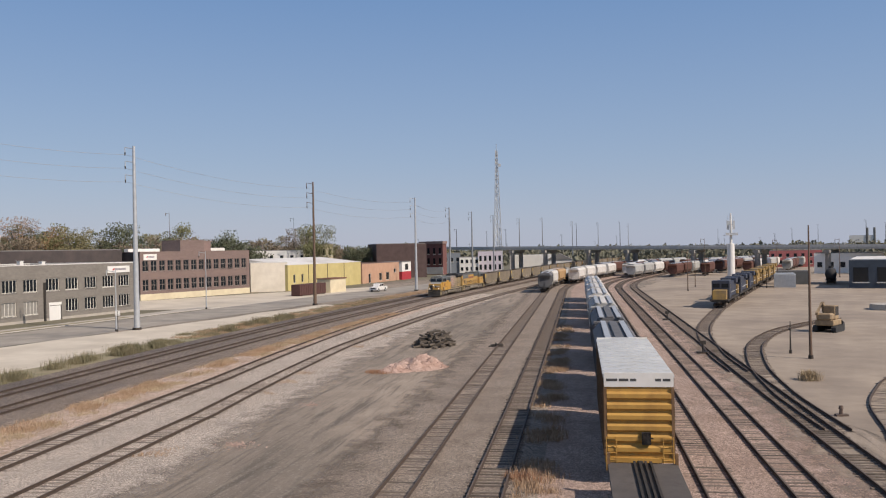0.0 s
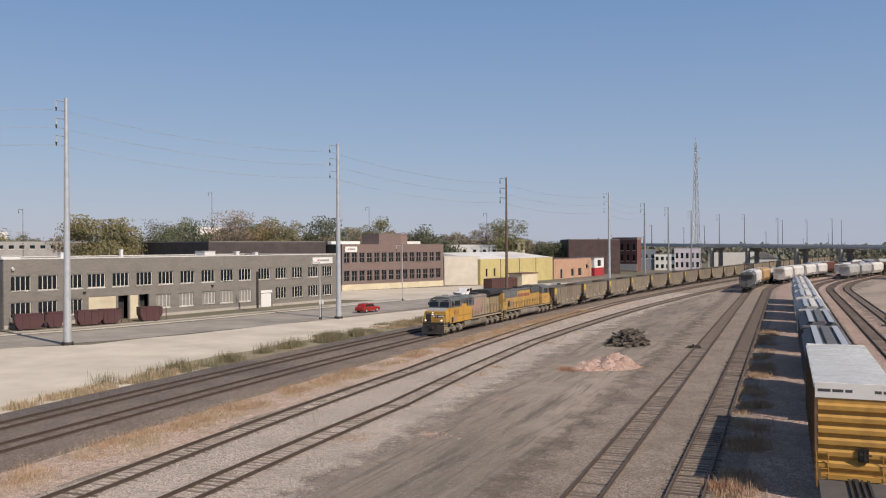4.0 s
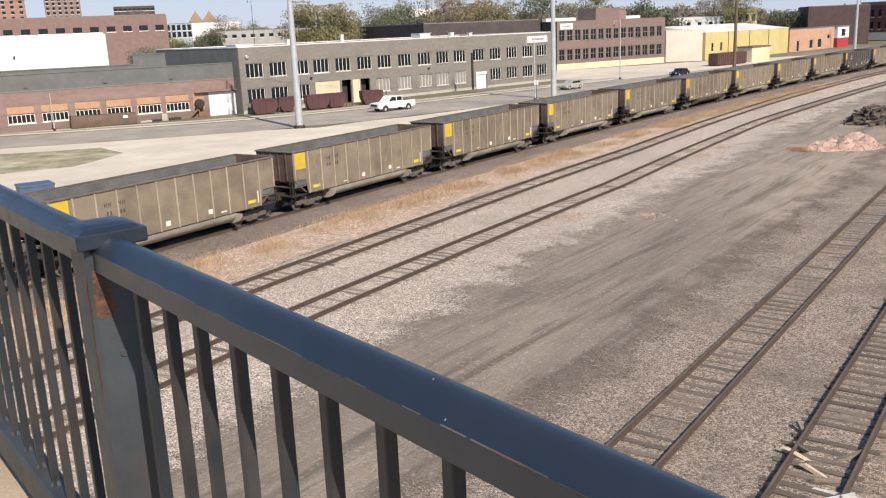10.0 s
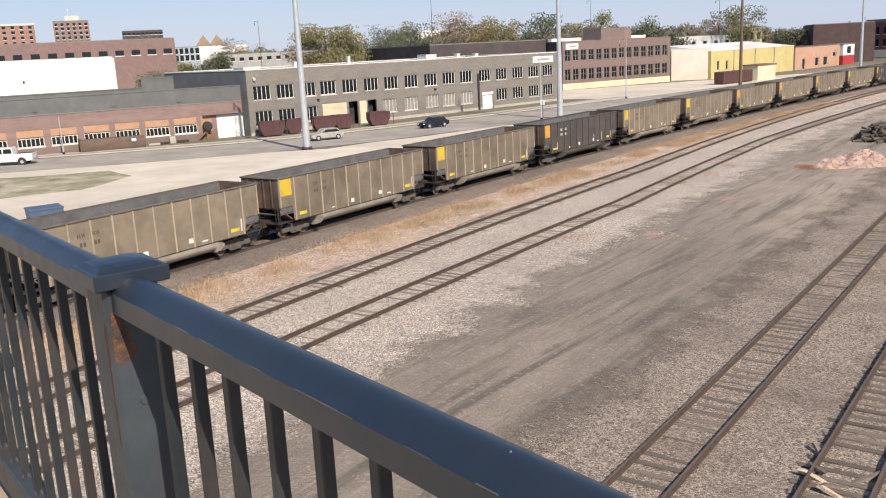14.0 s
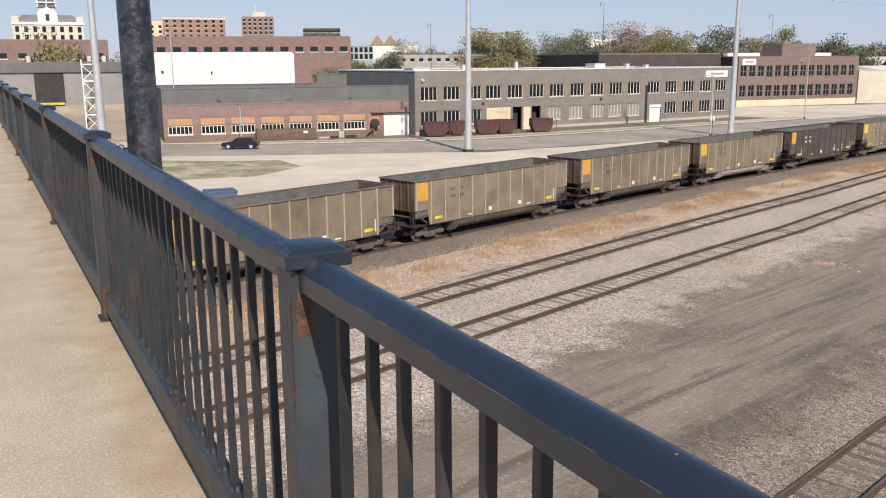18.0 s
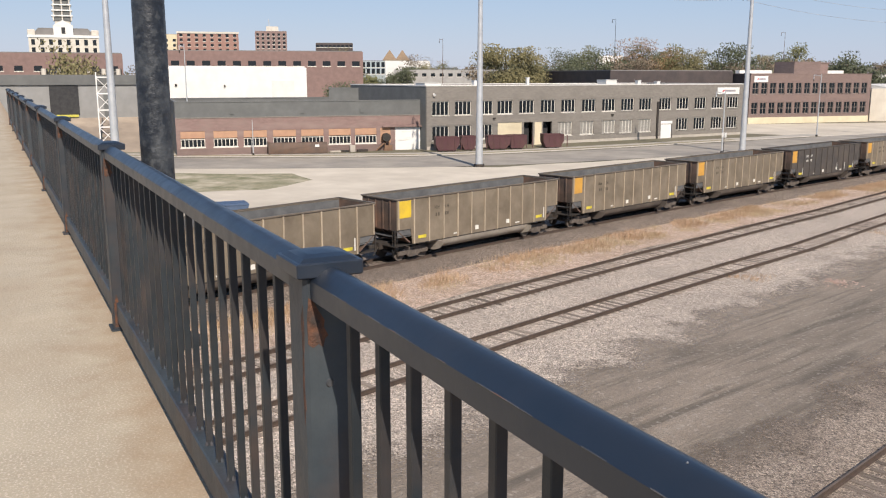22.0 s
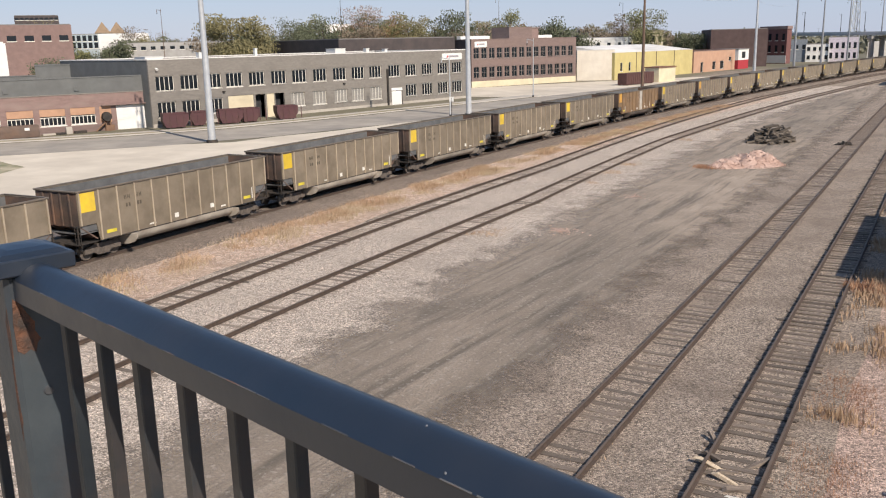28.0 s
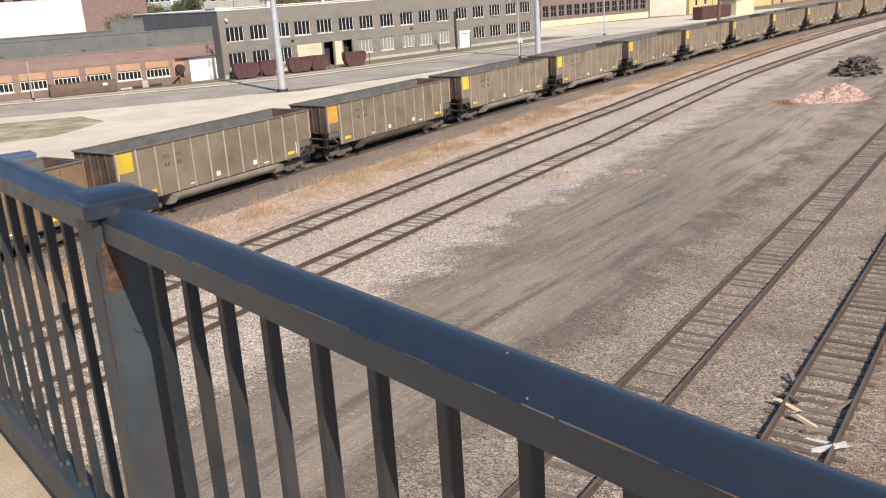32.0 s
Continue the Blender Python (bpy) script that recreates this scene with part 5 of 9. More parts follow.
ROAD = smooth_line([(-190, 5), (-140, 36), (-104, 61), (-84, 77), (-69, 94), (-59, 115), (-50, 141), (-40, 170), (-25, 212), (-7, 258), (18, 318), (60, 400)])
setting("sand_lot", field([(-44, -40), (-33.5, 96), (-24, 140), (-17, 172), (-26, 180), (-44, 132), (-62, 88), (-80, 73), (-120, 44), (-170, 8)], 0.018, 1.2, 6), SAND, "pale sandy open lot beside the railway", "sand lot")
setting("far_lot", field([(-58, 172), (-36, 172), (-14, 232), (-22, 262), (-46, 240), (-75, 204), (-64, 172)], 0.020, 0.6, 8), SAND, "pale paved lot in front of the warehouses", "paved lot")
setting("street", ribbon(ROAD, -7.5, 7.0, 0.035, -1e9, 1e9, 2, 0.5, seed=21), ASPHALT, "worn grey asphalt street", "street")
setting("sidewalk", ribbon(ROAD, -13.5, -9.6, 0.045, 30, 175, 2, 0.2, seed=22), CONCRETE, "pale concrete pavement in front of the buildings", "sidewalk")
setting("kerb", ribbon(ROAD, -9.2, -8.6, 0.02, 30, 175, 1, 0.0, 0.13, 23), CONCRETE, "concrete kerb along the street", "kerb")
setting("verge", ribbon(ROAD, -11.4, -9.9, 0.052, 40, 150, 2, 0.5, seed=24), GRASS_GROUND, "thin strip of trodden grass along the kerb", "grass verge")
setting("lot_grass", field([(-92, 55), (-77, 67), (-71, 64), (-68, 55), (-72, 46), (-90, 40)], 0.026, 2.2, 11), mat("patchy_grass", (0.15, 0.155, 0.075), (0.28, 0.25, 0.155), scale=0.5, rough=0.95, bump=0.4, fine=8, stain=(0.52, 0.45, 0.34), stain_scale=0.22, stain_amount=0.95), "patch of green grass at the edge of the sand lot", "grass patch")
setting("rail_verge", ribbon(MAIN, -13.5, -8.4, 0.024, 70, 210, 2, 1.6, seed=25), GRASS_GROUND, "weedy grass between the main line and the lot", "grass verge")
setting("town_ground", field([(-90, 106), (-66, 170), (-76, 205), (-120, 330), (-700, 560), (-760, 150), (-180, 10), (-112, 68)], 0.016, 2.0, 12), mat("town_lots", (0.20, 0.185, 0.12), (0.28, 0.25, 0.20), scale=0.02, rough=0.95, bump=0, stain=(0.10, 0.13, 0.05), stain_scale=0.015, stain_amount=0.8), "lawns and paved lots of the town", "town ground")

# ---- buildings ----
GREYBRICK = mat("grey_brick", (0.235, 0.215, 0.188), (0.185, 0.170, 0.148), scale=1.4, rough=0.9, bump=0.3, fine=12, stain=(0.125, 0.11, 0.095), stain_scale=0.25, stretch=(1, 1, 3))
GREYWALL = mat("grey_painted_wall", (0.14, 0.145, 0.14), (0.115, 0.12, 0.115), scale=0.6, rough=0.85, bump=0.1, stain=(0.10, 0.10, 0.10), stain_scale=0.2)
REDBRICK = mat("red_brick", (0.255, 0.172, 0.152), (0.198, 0.133, 0.118), scale=1.2, rough=0.9, bump=0.3, fine=12, stain=(0.30, 0.235, 0.20), stain_scale=0.3, stain_amount=0.55, stretch=(1, 1, 3))
PURPLEBRICK = mat("purple_brick", (0.205, 0.148, 0.132), (0.158, 0.114, 0.102), scale=1.2, rough=0.9, bump=0.3, fine=12, stain=(0.24, 0.17, 0.14), stain_scale=0.3, stretch=(1, 1, 3))
DARKWALL = mat("charcoal_wall", (0.058, 0.048, 0.047), (0.08, 0.064, 0.06), scale=0.4, rough=0.85, bump=0.1)
CREAM = mat("cream_wall", (0.68, 0.60, 0.42), (0.60, 0.52, 0.36), scale=0.5, rough=0.85, bump=0.1, stain=(0.45, 0.38, 0.26), stain_scale=0.2)
MUSTARD = mat("mustard_wall", (0.56, 0.47, 0.205), (0.49, 0.41, 0.18), scale=0.5, rough=0.85, bump=0.1, stain=(0.40, 0.31, 0.12), stain_scale=0.2)
PEACH = mat("peach_wall", (0.52, 0.32, 0.215), (0.45, 0.275, 0.185), scale=0.5, rough=0.85, bump=0.1, stain=(0.42, 0.22, 0.14), stain_scale=0.2)
LINTEL = mat("orange_panel", (0.47, 0.28, 0.175), (0.40, 0.235, 0.15), scale=1, rough=0.85, bump=0.1)
OFFWHITE = mat("off_white_wall", (0.76, 0.75, 0.71), (0.70, 0.69, 0.65), scale=0.5, rough=0.8, bump=0.06, stain=(0.55, 0.53, 0.48), stain_scale=0.15, stain_amount=0.35)
ROOFWHITE = mat("white_roof", (0.74, 0.73, 0.69), (0.62, 0.60, 0.56), scale=0.2, rough=0.85, bump=0.05, stain=(0.42, 0.40, 0.36), stain_scale=0.08)
ROOFGREY = mat("grey_roof", (0.22, 0.21, 0.20), (0.17, 0.165, 0.155), scale=0.2, rough=0.9, bump=0.1)
FRAME = mat("pale_window_frame", (0.72, 0.69, 0.62), (0.62, 0.59, 0.52), scale=2, rough=0.7, bump=0)
DULL_FRAME = mat("dull_window_frame", (0.30, 0.25, 0.22), (0.22, 0.185, 0.165), scale=2, rough=0.8, bump=0)
TERRA = mat("terracotta_brick", (0.235, 0.155, 0.137), (0.19, 0.127, 0.113), scale=0.8, rough=0.9, bump=0.2, stain=(0.27, 0.17, 0.145), stain_scale=0.1)
PANE_DULL = mat("dusty_pane", (0.30, 0.285, 0.255), (0.22, 0.21, 0.19), scale=1.5, rough=0.35, bump=0)
HOTELBRICK = mat("hotel_brick", (0.33, 0.19, 0.15), (0.27, 0.155, 0.125), scale=0.6, rough=0.9, bump=0.1, stain=(0.40, 0.27, 0.22), stain_scale=0.1)
CREAM_PALE = mat("pale_cream_wall", (0.74, 0.68, 0.57), (0.66, 0.60, 0.50), scale=0.5, rough=0.85, bump=0.1, stain=(0.55, 0.49, 0.40), stain_scale=0.2)
STONE = mat("pale_stone", (0.62, 0.58, 0.50), (0.54, 0.50, 0.43), scale=0.5, rough=0.85, bump=0.1)


def wall_with_openings(w, h, openings, thick=0.3, bands=()):
    """A wall in x and z from the origin, with real openings (x0, x1, z0, z1); bands (z0, z1, index) change its surface."""
    b = Builder()
    xs = sorted({0.0, float(w), *[float(v) for o in openings for v in o[:2]]})
    zs = sorted({0.0, float(h), *[float(v) for o in openings for v in o[2:]], *[float(v) for q in bands for v in q[:2]]})
    for z0, z1 in zip(zs, zs[1:]):
        zc = (z0 + z1) / 2
        mi = next((i for a, c, i in bands if a <= zc <= c), 0)
        run = None
        for x0, x1 in zip(xs, xs[1:]):
            xc = (x0 + x1) / 2
            if any(o[0] < xc < o[1] and o[2] < zc < o[3] for o in openings):
                if run is not None:
                    b.box(run, x0, 0, thick, z0, z1, mi)
                run = None
            elif run is None:
                run = x0
        if run is not None:
            b.box(run, float(w), 0, thick, z0, z1, mi)
    return b


WINDOW_ME = {}


def window(parent, x, z, w, h, lights=4, frame_mat=None, glass=None, deep=0.12, rows=1, sill=True):
    """A window in a wall: frame with mullions, panes behind it, and a sill."""
    frame_mat, glass = frame_mat or FRAME, glass or GLASS
    key = (round(w, 1), round(h, 1), lights, frame_mat.name, glass.name, rows)
    if key not in WINDOW_ME:
        t = 0.085
        f = Builder()
        ring = [(0, 0), (w, 0), (w, h), (0, h), (t, t), (w - t, t), (w - t, h - t), (t, h - t)]
        f.add([(x, y, z) for y in (0.0, 0.1) for x, z in ring], [q for i in range(4) for j in [(i + 1) % 4] for q in ((i, j, 4 + j, 4 + i), (8 + j, 8 + i, 12 + i, 12 + j), (j, i, 8 + i, 8 + j), (4 + i, 4 + j, 12 + j, 12 + i))])
        bar = Builder().box(-t / 2, t / 2, 0.005, 0.095, t, h - t)
        cross = Builder().box(t, w - t, 0.01, 0.09, -t / 2, t / 2)
        pane = Builder().box(0.02, w / lights - 0.02, 0.06, 0.075, 0.02, h - 0.02)
        WINDOW_ME[key] = (f.mesh("window_frame", frame_mat), pane.mesh("pane", glass), bar.mesh("mullion", frame_mat), cross.mesh("crossbar", frame_mat), Builder().box(-0.1, w + 0.1, -0.12, 0.1, -0.14, 0.0).mesh("sill", frame_mat))
    fm, pm, bar_me, cross_me, sm = WINDOW_ME[key]
    win = part("window", fm, None, parent, at=pose(x, deep, z))
    for i in range(lights):
        part("pane", pm, None, win, at=pose(w * i / lights, 0, 0))
        if i:
            part("mullion", bar_me, None, win, at=pose(w * i / lights, 0, 0))
    for i in range(1, rows):
        part("crossbar", cross_me, None, win, at=pose(0, 0, h * i / rows))
    if sill:
        part("sill", sm, None, win)
    return win


def shell(parent, w, d, h, side_mat, roof_mat, parapet=0.5, trim=None, left_mat=None, low=0.0):
    """The other three walls, the roof and the parapet's coping of a box-like building whose front is at y = 0."""
    part("side_wall", Builder().box(0, 0.3, 0.302, d, low, h), left_mat or side_mat, parent)
    part("side_wall", Builder().box(w - 0.3, w, 0.302, d, low, h), side_mat, parent)
    part("back_wall", Builder().box(0.302, w - 0.302, d - 0.3, d, low, h), side_mat, parent)
    part("roof", Builder().box(0.302, w - 0.302, 0.302, d - 0.302, h - parapet - 0.2, h - parapet), roof_mat, parent)
    cope = Builder().box(-0.06, w + 0.06, -0.06, 0.36, h, h + 0.16).box(-0.06, 0.36, 0.362, d, h, h + 0.16).box(w - 0.36, w + 0.06, 0.362, d, h, h + 0.16).box(0.362, w - 0.362, d - 0.36, d + 0.06, h, h + 0.16)
    part("coping", cope, trim or side_mat, parent)


def facing(x, y, heading):
    """A pose whose x runs along a front with that heading, and whose y leads into the house."""
    return pose(x, y, 0, 0, 0, 90 - heading)


def sign_board(parent, x, z, w, h):
    s = part("sign", Builder().box(x, x + w, -0.12, 0.0, z, z + h), OFFWHITE, parent, "white sign board")
    part("lettering", Builder().box(x + w * 0.34, x + w * 0.82, -0.135, -0.122, z + h * 0.36, z + h * 0.66), mat("sign_grey", (0.35, 0.33, 0.34), None, rough=0.6, bump=0), s)
    part("logo_shape", Builder().prism([(x + w * 0.2, z + h * 0.35), (x + w * 0.28, z + h * 0.35), (x + w * 0.33, z + h * 0.66), (x + w * 0.25, z + h * 0.66)], -0.135, -0.122), mat("sign_red", (0.55, 0.06, 0.07), None, rough=0.6, bump=0), s)


def grey_works():
    w, h, d = 71.0, 9.55, 26.0
    a = thing("factory_building", facing(-85.3, 102.0, 19.44), "two-storey grey brick factory with rows of dark windows", "building")
    ups = [1.0, 5.1, 9.2, 13.1, 17.4, 21.8, 26.1, 30.6, 35.1, 39.5, 43.8, 48.7, 53.2, 57.8, 62.4, 66.7]
    lows = [1.0, 5.1, 9.2, 25.5, 30.3, 35.2, 39.3, 43.8, 53.2, 57.8, 62.4, 66.7]
    holes = [(x, x + 3.0, 5.15, 7.25) for x in ups] + [(x, x + 3.0, 1.35, 3.55) for x in lows]
    holes += [(13.2, 18.0, 0.0, 3.75), (18.4, 20.3, 0.0, 3.7), (20.6, 22.1, 0.0, 3.7), (22.3, 24.2, 0.0, 3.7), (49.3, 52.2, 0.0, 3.1)]
    part("front_wall", wall_with_openings(w, h, holes), GREYBRICK, a)
    shell(a, w, d, h, GREYBRICK, ROOFGREY, 0.35, ROOFWHITE, GREYWALL)
    for x in ups:
        window(a, x, 5.15, 3.0, 2.1)
    for x in lows:
        window(a, x, 1.35, 3.0, 2.2, glass=GLASS if x > 50 or x < 13 else PANE_DULL)
    part("filled_bay", Builder().box(13.2, 18.0, 0.06, 0.2, 0, 3.75), CREAM, a, "cream boarded loading bay")
    part("filled_bay", Builder().box(20.6, 22.1, 0.06, 0.2, 0, 3.7), CREAM, a, "cream boarded loading bay")
    # black panel set back in each open bay stands in for its shade
    for x in (18.4, 22.3):
        part("open_bay", Builder().box(x, x + 1.9, 1.2, 1.3, 0, 3.7), LOCO_B, a, "open loading bay with a black panel as its shade")
    part("door", Builder().box(49.45, 52.05, 0.08, 0.18, 0, 2.5).box(49.3, 52.2, 0.0, 0.2, 2.6, 3.1), OFFWHITE, a, "white double door")
    part("downpipe", Builder().box(48.1, 48.5, -0.2, 0.0, 0, 6.6), STEEL_DARK, a)
    part("plinth", Builder().box(0.02, 13.1, -0.05, 0.0, 0, 0.5).box(24.3, 49.2, -0.05, 0.0, 0, 0.45).box(52.3, 70.9, -0.05, 0.0, 0, 0.45), CONCRETE, a)
    sign_board(a, 63.7, 7.75, 6.0, 1.25)
    for x, y, s, z in ((14.0, 8, 0.9, 1.2), (28.0, 12, 0.5, 1.6), (44, 9, 2.6, 1.2), (51, 8, 0.8, 1.1), (56, 8, 0.8, 0.9), (8, 14, 3.2, 0.7)):
        part("roof_vent", Builder().box(x, x + s, y, y + s, h - 0.35, h - 0.35 + z, cut=0.04).box(x - 0.08, x + s + 0.08, y - 0.08, y + s + 0.08, h - 0.36 + z, h - 0.3 + z), OFFWHITE, a)
    part("floodlight", Builder().tube((1.2, -0.4, 8.2), (1.2, -0.05, 8.4), 0.22, 0.12, 10), OFFWHITE, a)
    for x in (12.2, 37.2):
        part("wall_lamp", Builder().box(x, x + 0.45, -0.3, 0.0, 4.4, 4.62, cut=0.03), STEEL_DARK, a)


def brick_works():
    w, h, d = 36.8, 7.4, 22.0
    a = thing("workshop_building", facing(-105.9, 72.0, 31.48), "low red brick workshop with orange panels and a white garage door", "building")
    xs = [0.6, 5.1, 9.3, 13.5, 17.6, 21.7, 25.7]
    holes = [(x, x + 3.3, 1.15, 3.4) for x in xs] + [(29.6, 31.2, 1.15, 3.4), (31.9, 36.0, 0.0, 3.45)]
    part("front_wall", wall_with_openings(w, h, holes, 0.3, [(5.25, 7.4, 1), (0.0, 0.9, 2)]), (REDBRICK, GREYWALL, PURPLEBRICK), a)
    shell(a, w, d, h, GREYWALL, ROOFGREY, 0.4)
    for x in xs:
        window(a, x, 1.15, 3.3, 1.15, 6, deep=0.1)
        part("lintel_panel", Builder().box(x, x + 3.3, 0.05, 0.25, 2.42, 3.4), LINTEL, a, "orange painted panel above the window")
    part("lintel_panel", Builder().box(29.6, 31.2, 0.05, 0.25, 1.15, 3.4), LINTEL, a)
    g = part("garage_door", Builder().box(31.95, 35.95, 0.05, 0.15, 0.0, 3.4), OFFWHITE, a, "white roller garage door")
    for k in range(5):
        part("door_panel", Builder().box(32.0, 35.9, 0.03, 0.05, 0.1 + 0.66 * k, 0.7 + 0.66 * k), OFFWHITE, g)
    part("awning", Builder().box(29.9, 36.2, -0.5, 0.0, 3.5, 3.62), REDBRICK, a)
    part("wall_vent", Builder().box(7.5, 8.1, -0.12, 0.0, 5.7, 6.3).box(17.5, 18.1, -0.12, 0, 5.7, 6.3).box(26.5, 27.1, -0.12, 0, 5.7, 6.3), GREYWALL, a)
    part("fascia_line", Builder().box(0.0, w, -0.05, 0.0, 5.2, 5.34), GREYBRICK, a)
    s = thing("annex_building", pose(-110.5, 106.0, 0, 0, 0, 46), "low grey annex behind the workshop", "building")
    part("front_wall", Builder().box(0, 6.5, 0, 0.3, 0, 8.9), GREYWALL, s)
    shell(s, 6.5, 8, 8.9, GREYWALL, ROOFGREY, 0.3)


def brick_factory():
    w, h, d = 36.4, 11.6, 40.0
    a = thing("factory_building", facing(-74.0, 207.0, 31.5), "two-storey purple-red brick factory with many small-paned windows", "building")
    xs = [0.7 + 2.52 * i for i in range(14)]
    holes = [(x, x + 1.8, 7.0, 9.6) for x in xs] + [(x, x + 1.8, 2.3, 5.0) for x in xs]
    part("front_wall", wall_with_openings(w, h, holes, 0.3, [(0.0, 1.5, 1)]), (PURPLEBRICK, CREAM), a)
    # charcoal on the left wall and rear wing paints in their shadow side
    shell(a, w, d, h, PURPLEBRICK, ROOFWHITE, 0.5, PURPLEBRICK, DARKWALL)
    for i, x in enumerate(xs):
        window(a, x, 7.0, 1.8, 2.6, 2, rows=2, frame_mat=DULL_FRAME)
        window(a, x, 2.3, 1.8, 2.7, 2, rows=2, frame_mat=DULL_FRAME)
        if i in (0, 2, 8, 9, 10, 11, 12, 13):
            part("blind", Builder().box(x + 0.1, x + (1.65 if i in (9, 11) else 1.2), 0.235, 0.25, 3.7 if i % 2 else 3.2, 4.9), OFFWHITE, a, "pale window blind")
    sign_board(a, 1.0, 9.75, 3.9, 1.4)
    part("penthouse", Builder().box(15, 23, 3, 10, h, 14.6), PURPLEBRICK, a)
    part("penthouse_cap", Builder().box(23.1, 25.5, 3.2, 9.8, h, 14.2).box(22.8, 25.8, 3.0, 10.1, 14.2, 14.45), REDBRICK, a)
    part("rear_wing", Builder().box(-34.0, -0.4, 6, 40, 0, 12.3), DARKWALL, a, "long wing of the factory, its shadow side painted charcoal")
    part("rear_wing_roof", Builder().box(-33.8, -0.6, 6.2, 39.8, 12.3, 12.5), ROOFGREY, a)
    for x in (3, 25.5):
        part("roof_light", Builder().box(x, x + 9.7, 8, 9.6, h, 12.55, cut=0.05), ROOFWHITE, a)


def yellow_row():
    a = thing("warehouse", facing(-55.5, 241.5, 74.0), "cream gabled warehouse end wall", "building")
    part("front_wall", Builder().box(0, 10.2, 0, 0.3, 0, 8.1), CREAM_PALE, a)
    shell(a, 10.2, 25, 8.1, CREAM_PALE, ROOFWHITE, 0.05, ROOFWHITE)
    a = thing("warehouse", facing(-45.5, 243.8, 20.5), "mustard-yellow metal warehouse with a pale roof", "building")
    holes = [(3.0, 4.2, 2.2, 4.6), (7.5, 8.7, 2.2, 4.6)]
    part("front_wall", wall_with_openings(46.0, 7.3, holes), MUSTARD, a)
    shell(a, 46.0, 30, 7.3, MUSTARD, ROOFWHITE, 0.05, ROOFWHITE)
    for x in (3.0, 7.5):
        window(a, x, 2.2, 1.2, 2.4, 1)
    for x in (11.5, 23, 34):
        part("seam", Builder().box(x, x + 0.25, -0.05, 0.0, 0, 7.3), STEEL_DARK, a)
    part("roof_slope", Builder().prism([(0.4, 7.46), (29.0, 7.46), (14.8, 9.2)], 0.4, 45.6, axis="x"), ROOFWHITE, a)
    a = thing("shop_building", facing(-29.0, 288.0, 19.0), "peach-painted low brick shop building", "building")
    holes = [(5, 7, 0, 3.2), (14, 16.5, 0.6, 3.2), (20, 23, 0.6, 3.2), (27, 29, 3, 4.4)]
    part("front_wall", wall_with_openings(32.0, 6.6, holes), PEACH, a)
    shell(a, 32.0, 20, 6.6, PEACH, ROOFGREY, 0.3, REDBRICK)
    for x0, x1, z0, z1 in holes:
        window(a, x0, z0, x1 - x0, z1 - z0, 1)
    a = thing("small_house", facing(-17.6, 320.5, 19.0), "small white house with a red ground floor", "house")
    part("lower_wall", Builder().box(0, 9, 0, 8, 0, 3.0), mat("red_wall", (0.45, 0.04, 0.05), None, rough=0.8), a)
    part("upper_wall", Builder().box(0, 9, 0, 8, 3.0, 6.6), OFFWHITE, a)
    part("window", Builder().box(3, 6, -0.06, 0.0, 3.6, 5.8), GLASS, a)
    part("roof", Builder().box(-0.2, 9.2, -0.2, 8.2, 6.6, 6.8), ROOFGREY, a)
    a = thing("freight_container", facing(-37.0, 214.0, 20.0), "long dark red-brown storage container on the lot", "container")
    part("body", Builder().box(0, 13.5, 0, 2.5, 0.15, 2.9, cut=0.04), mat("maroon_steel", (0.10, 0.045, 0.04), (0.075, 0.035, 0.03), scale=1, rough=0.8), a)
    for x in (0.5, 12.5):
        part("skid", Builder().box(x, x + 0.5, 0.1, 2.4, 0, 0.15), STEEL_DARK, a)
    ribs = [part("rib", Builder().box(0.6 + 0.9 * i, 0.75 + 0.9 * i, -0.06, 0.0, 0.2, 2.85), mat("maroon_steel", (0.1, 0.045, 0.04)), a) for i in range(14)]
    a = thing("equipment_shed", facing(-31.6, 229.5, 20.0), "small cream shed with a brown flat roof", "shed")
    part("main_block", Builder().box(0, 9.0, 0, 4, 0, 3.6), CREAM, a)
    part("roof", Builder().box(-0.2, 9.2, -0.2, 4.2, 3.6, 3.85), mat("brown_roof", (0.22, 0.11, 0.07), None, rough=0.9), a)


def block(name, x, y, yaw, w, d, h, wall, label, floors=(), per=0, win=(1.2, 1.8), base=0.0, roof=None, category="building", cornice=None):
    """A far building facing the yard, with rows of windows set in its front."""
    a = thing(name, pose(x, y, base, 0, 0, yaw), label, category)
    holes = [(-w / 2 + (i + 0.5) * w / per - win[0] / 2, z) for z in floors for i in range(per)]
    part("main_block", Builder().box(-w / 2, w / 2, 0, d, 0, h), wall, a)
    part("roof", Builder().box(-w / 2 + 0.3, w / 2 - 0.3, 0.3, d - 0.3, h, h + 0.25), roof or ROOFGREY, a)
    if cornice:
        part("cornice", Builder().box(-w / 2 - 0.3, w / 2 + 0.3, -0.4, d, h - 0.9, h + 0.3), cornice, a)
    if holes:
        me = Builder().box(0, win[0], -0.03, 0.0, 0, win[1]).box(-0.15, win[0] + 0.15, -0.12, 0.0, -0.25, 0.0, 1).mesh("window", GLASS, FRAME)
        for xx, z in holes:
            part("window", me, None, a, at=pose(xx, 0, z))
    return a


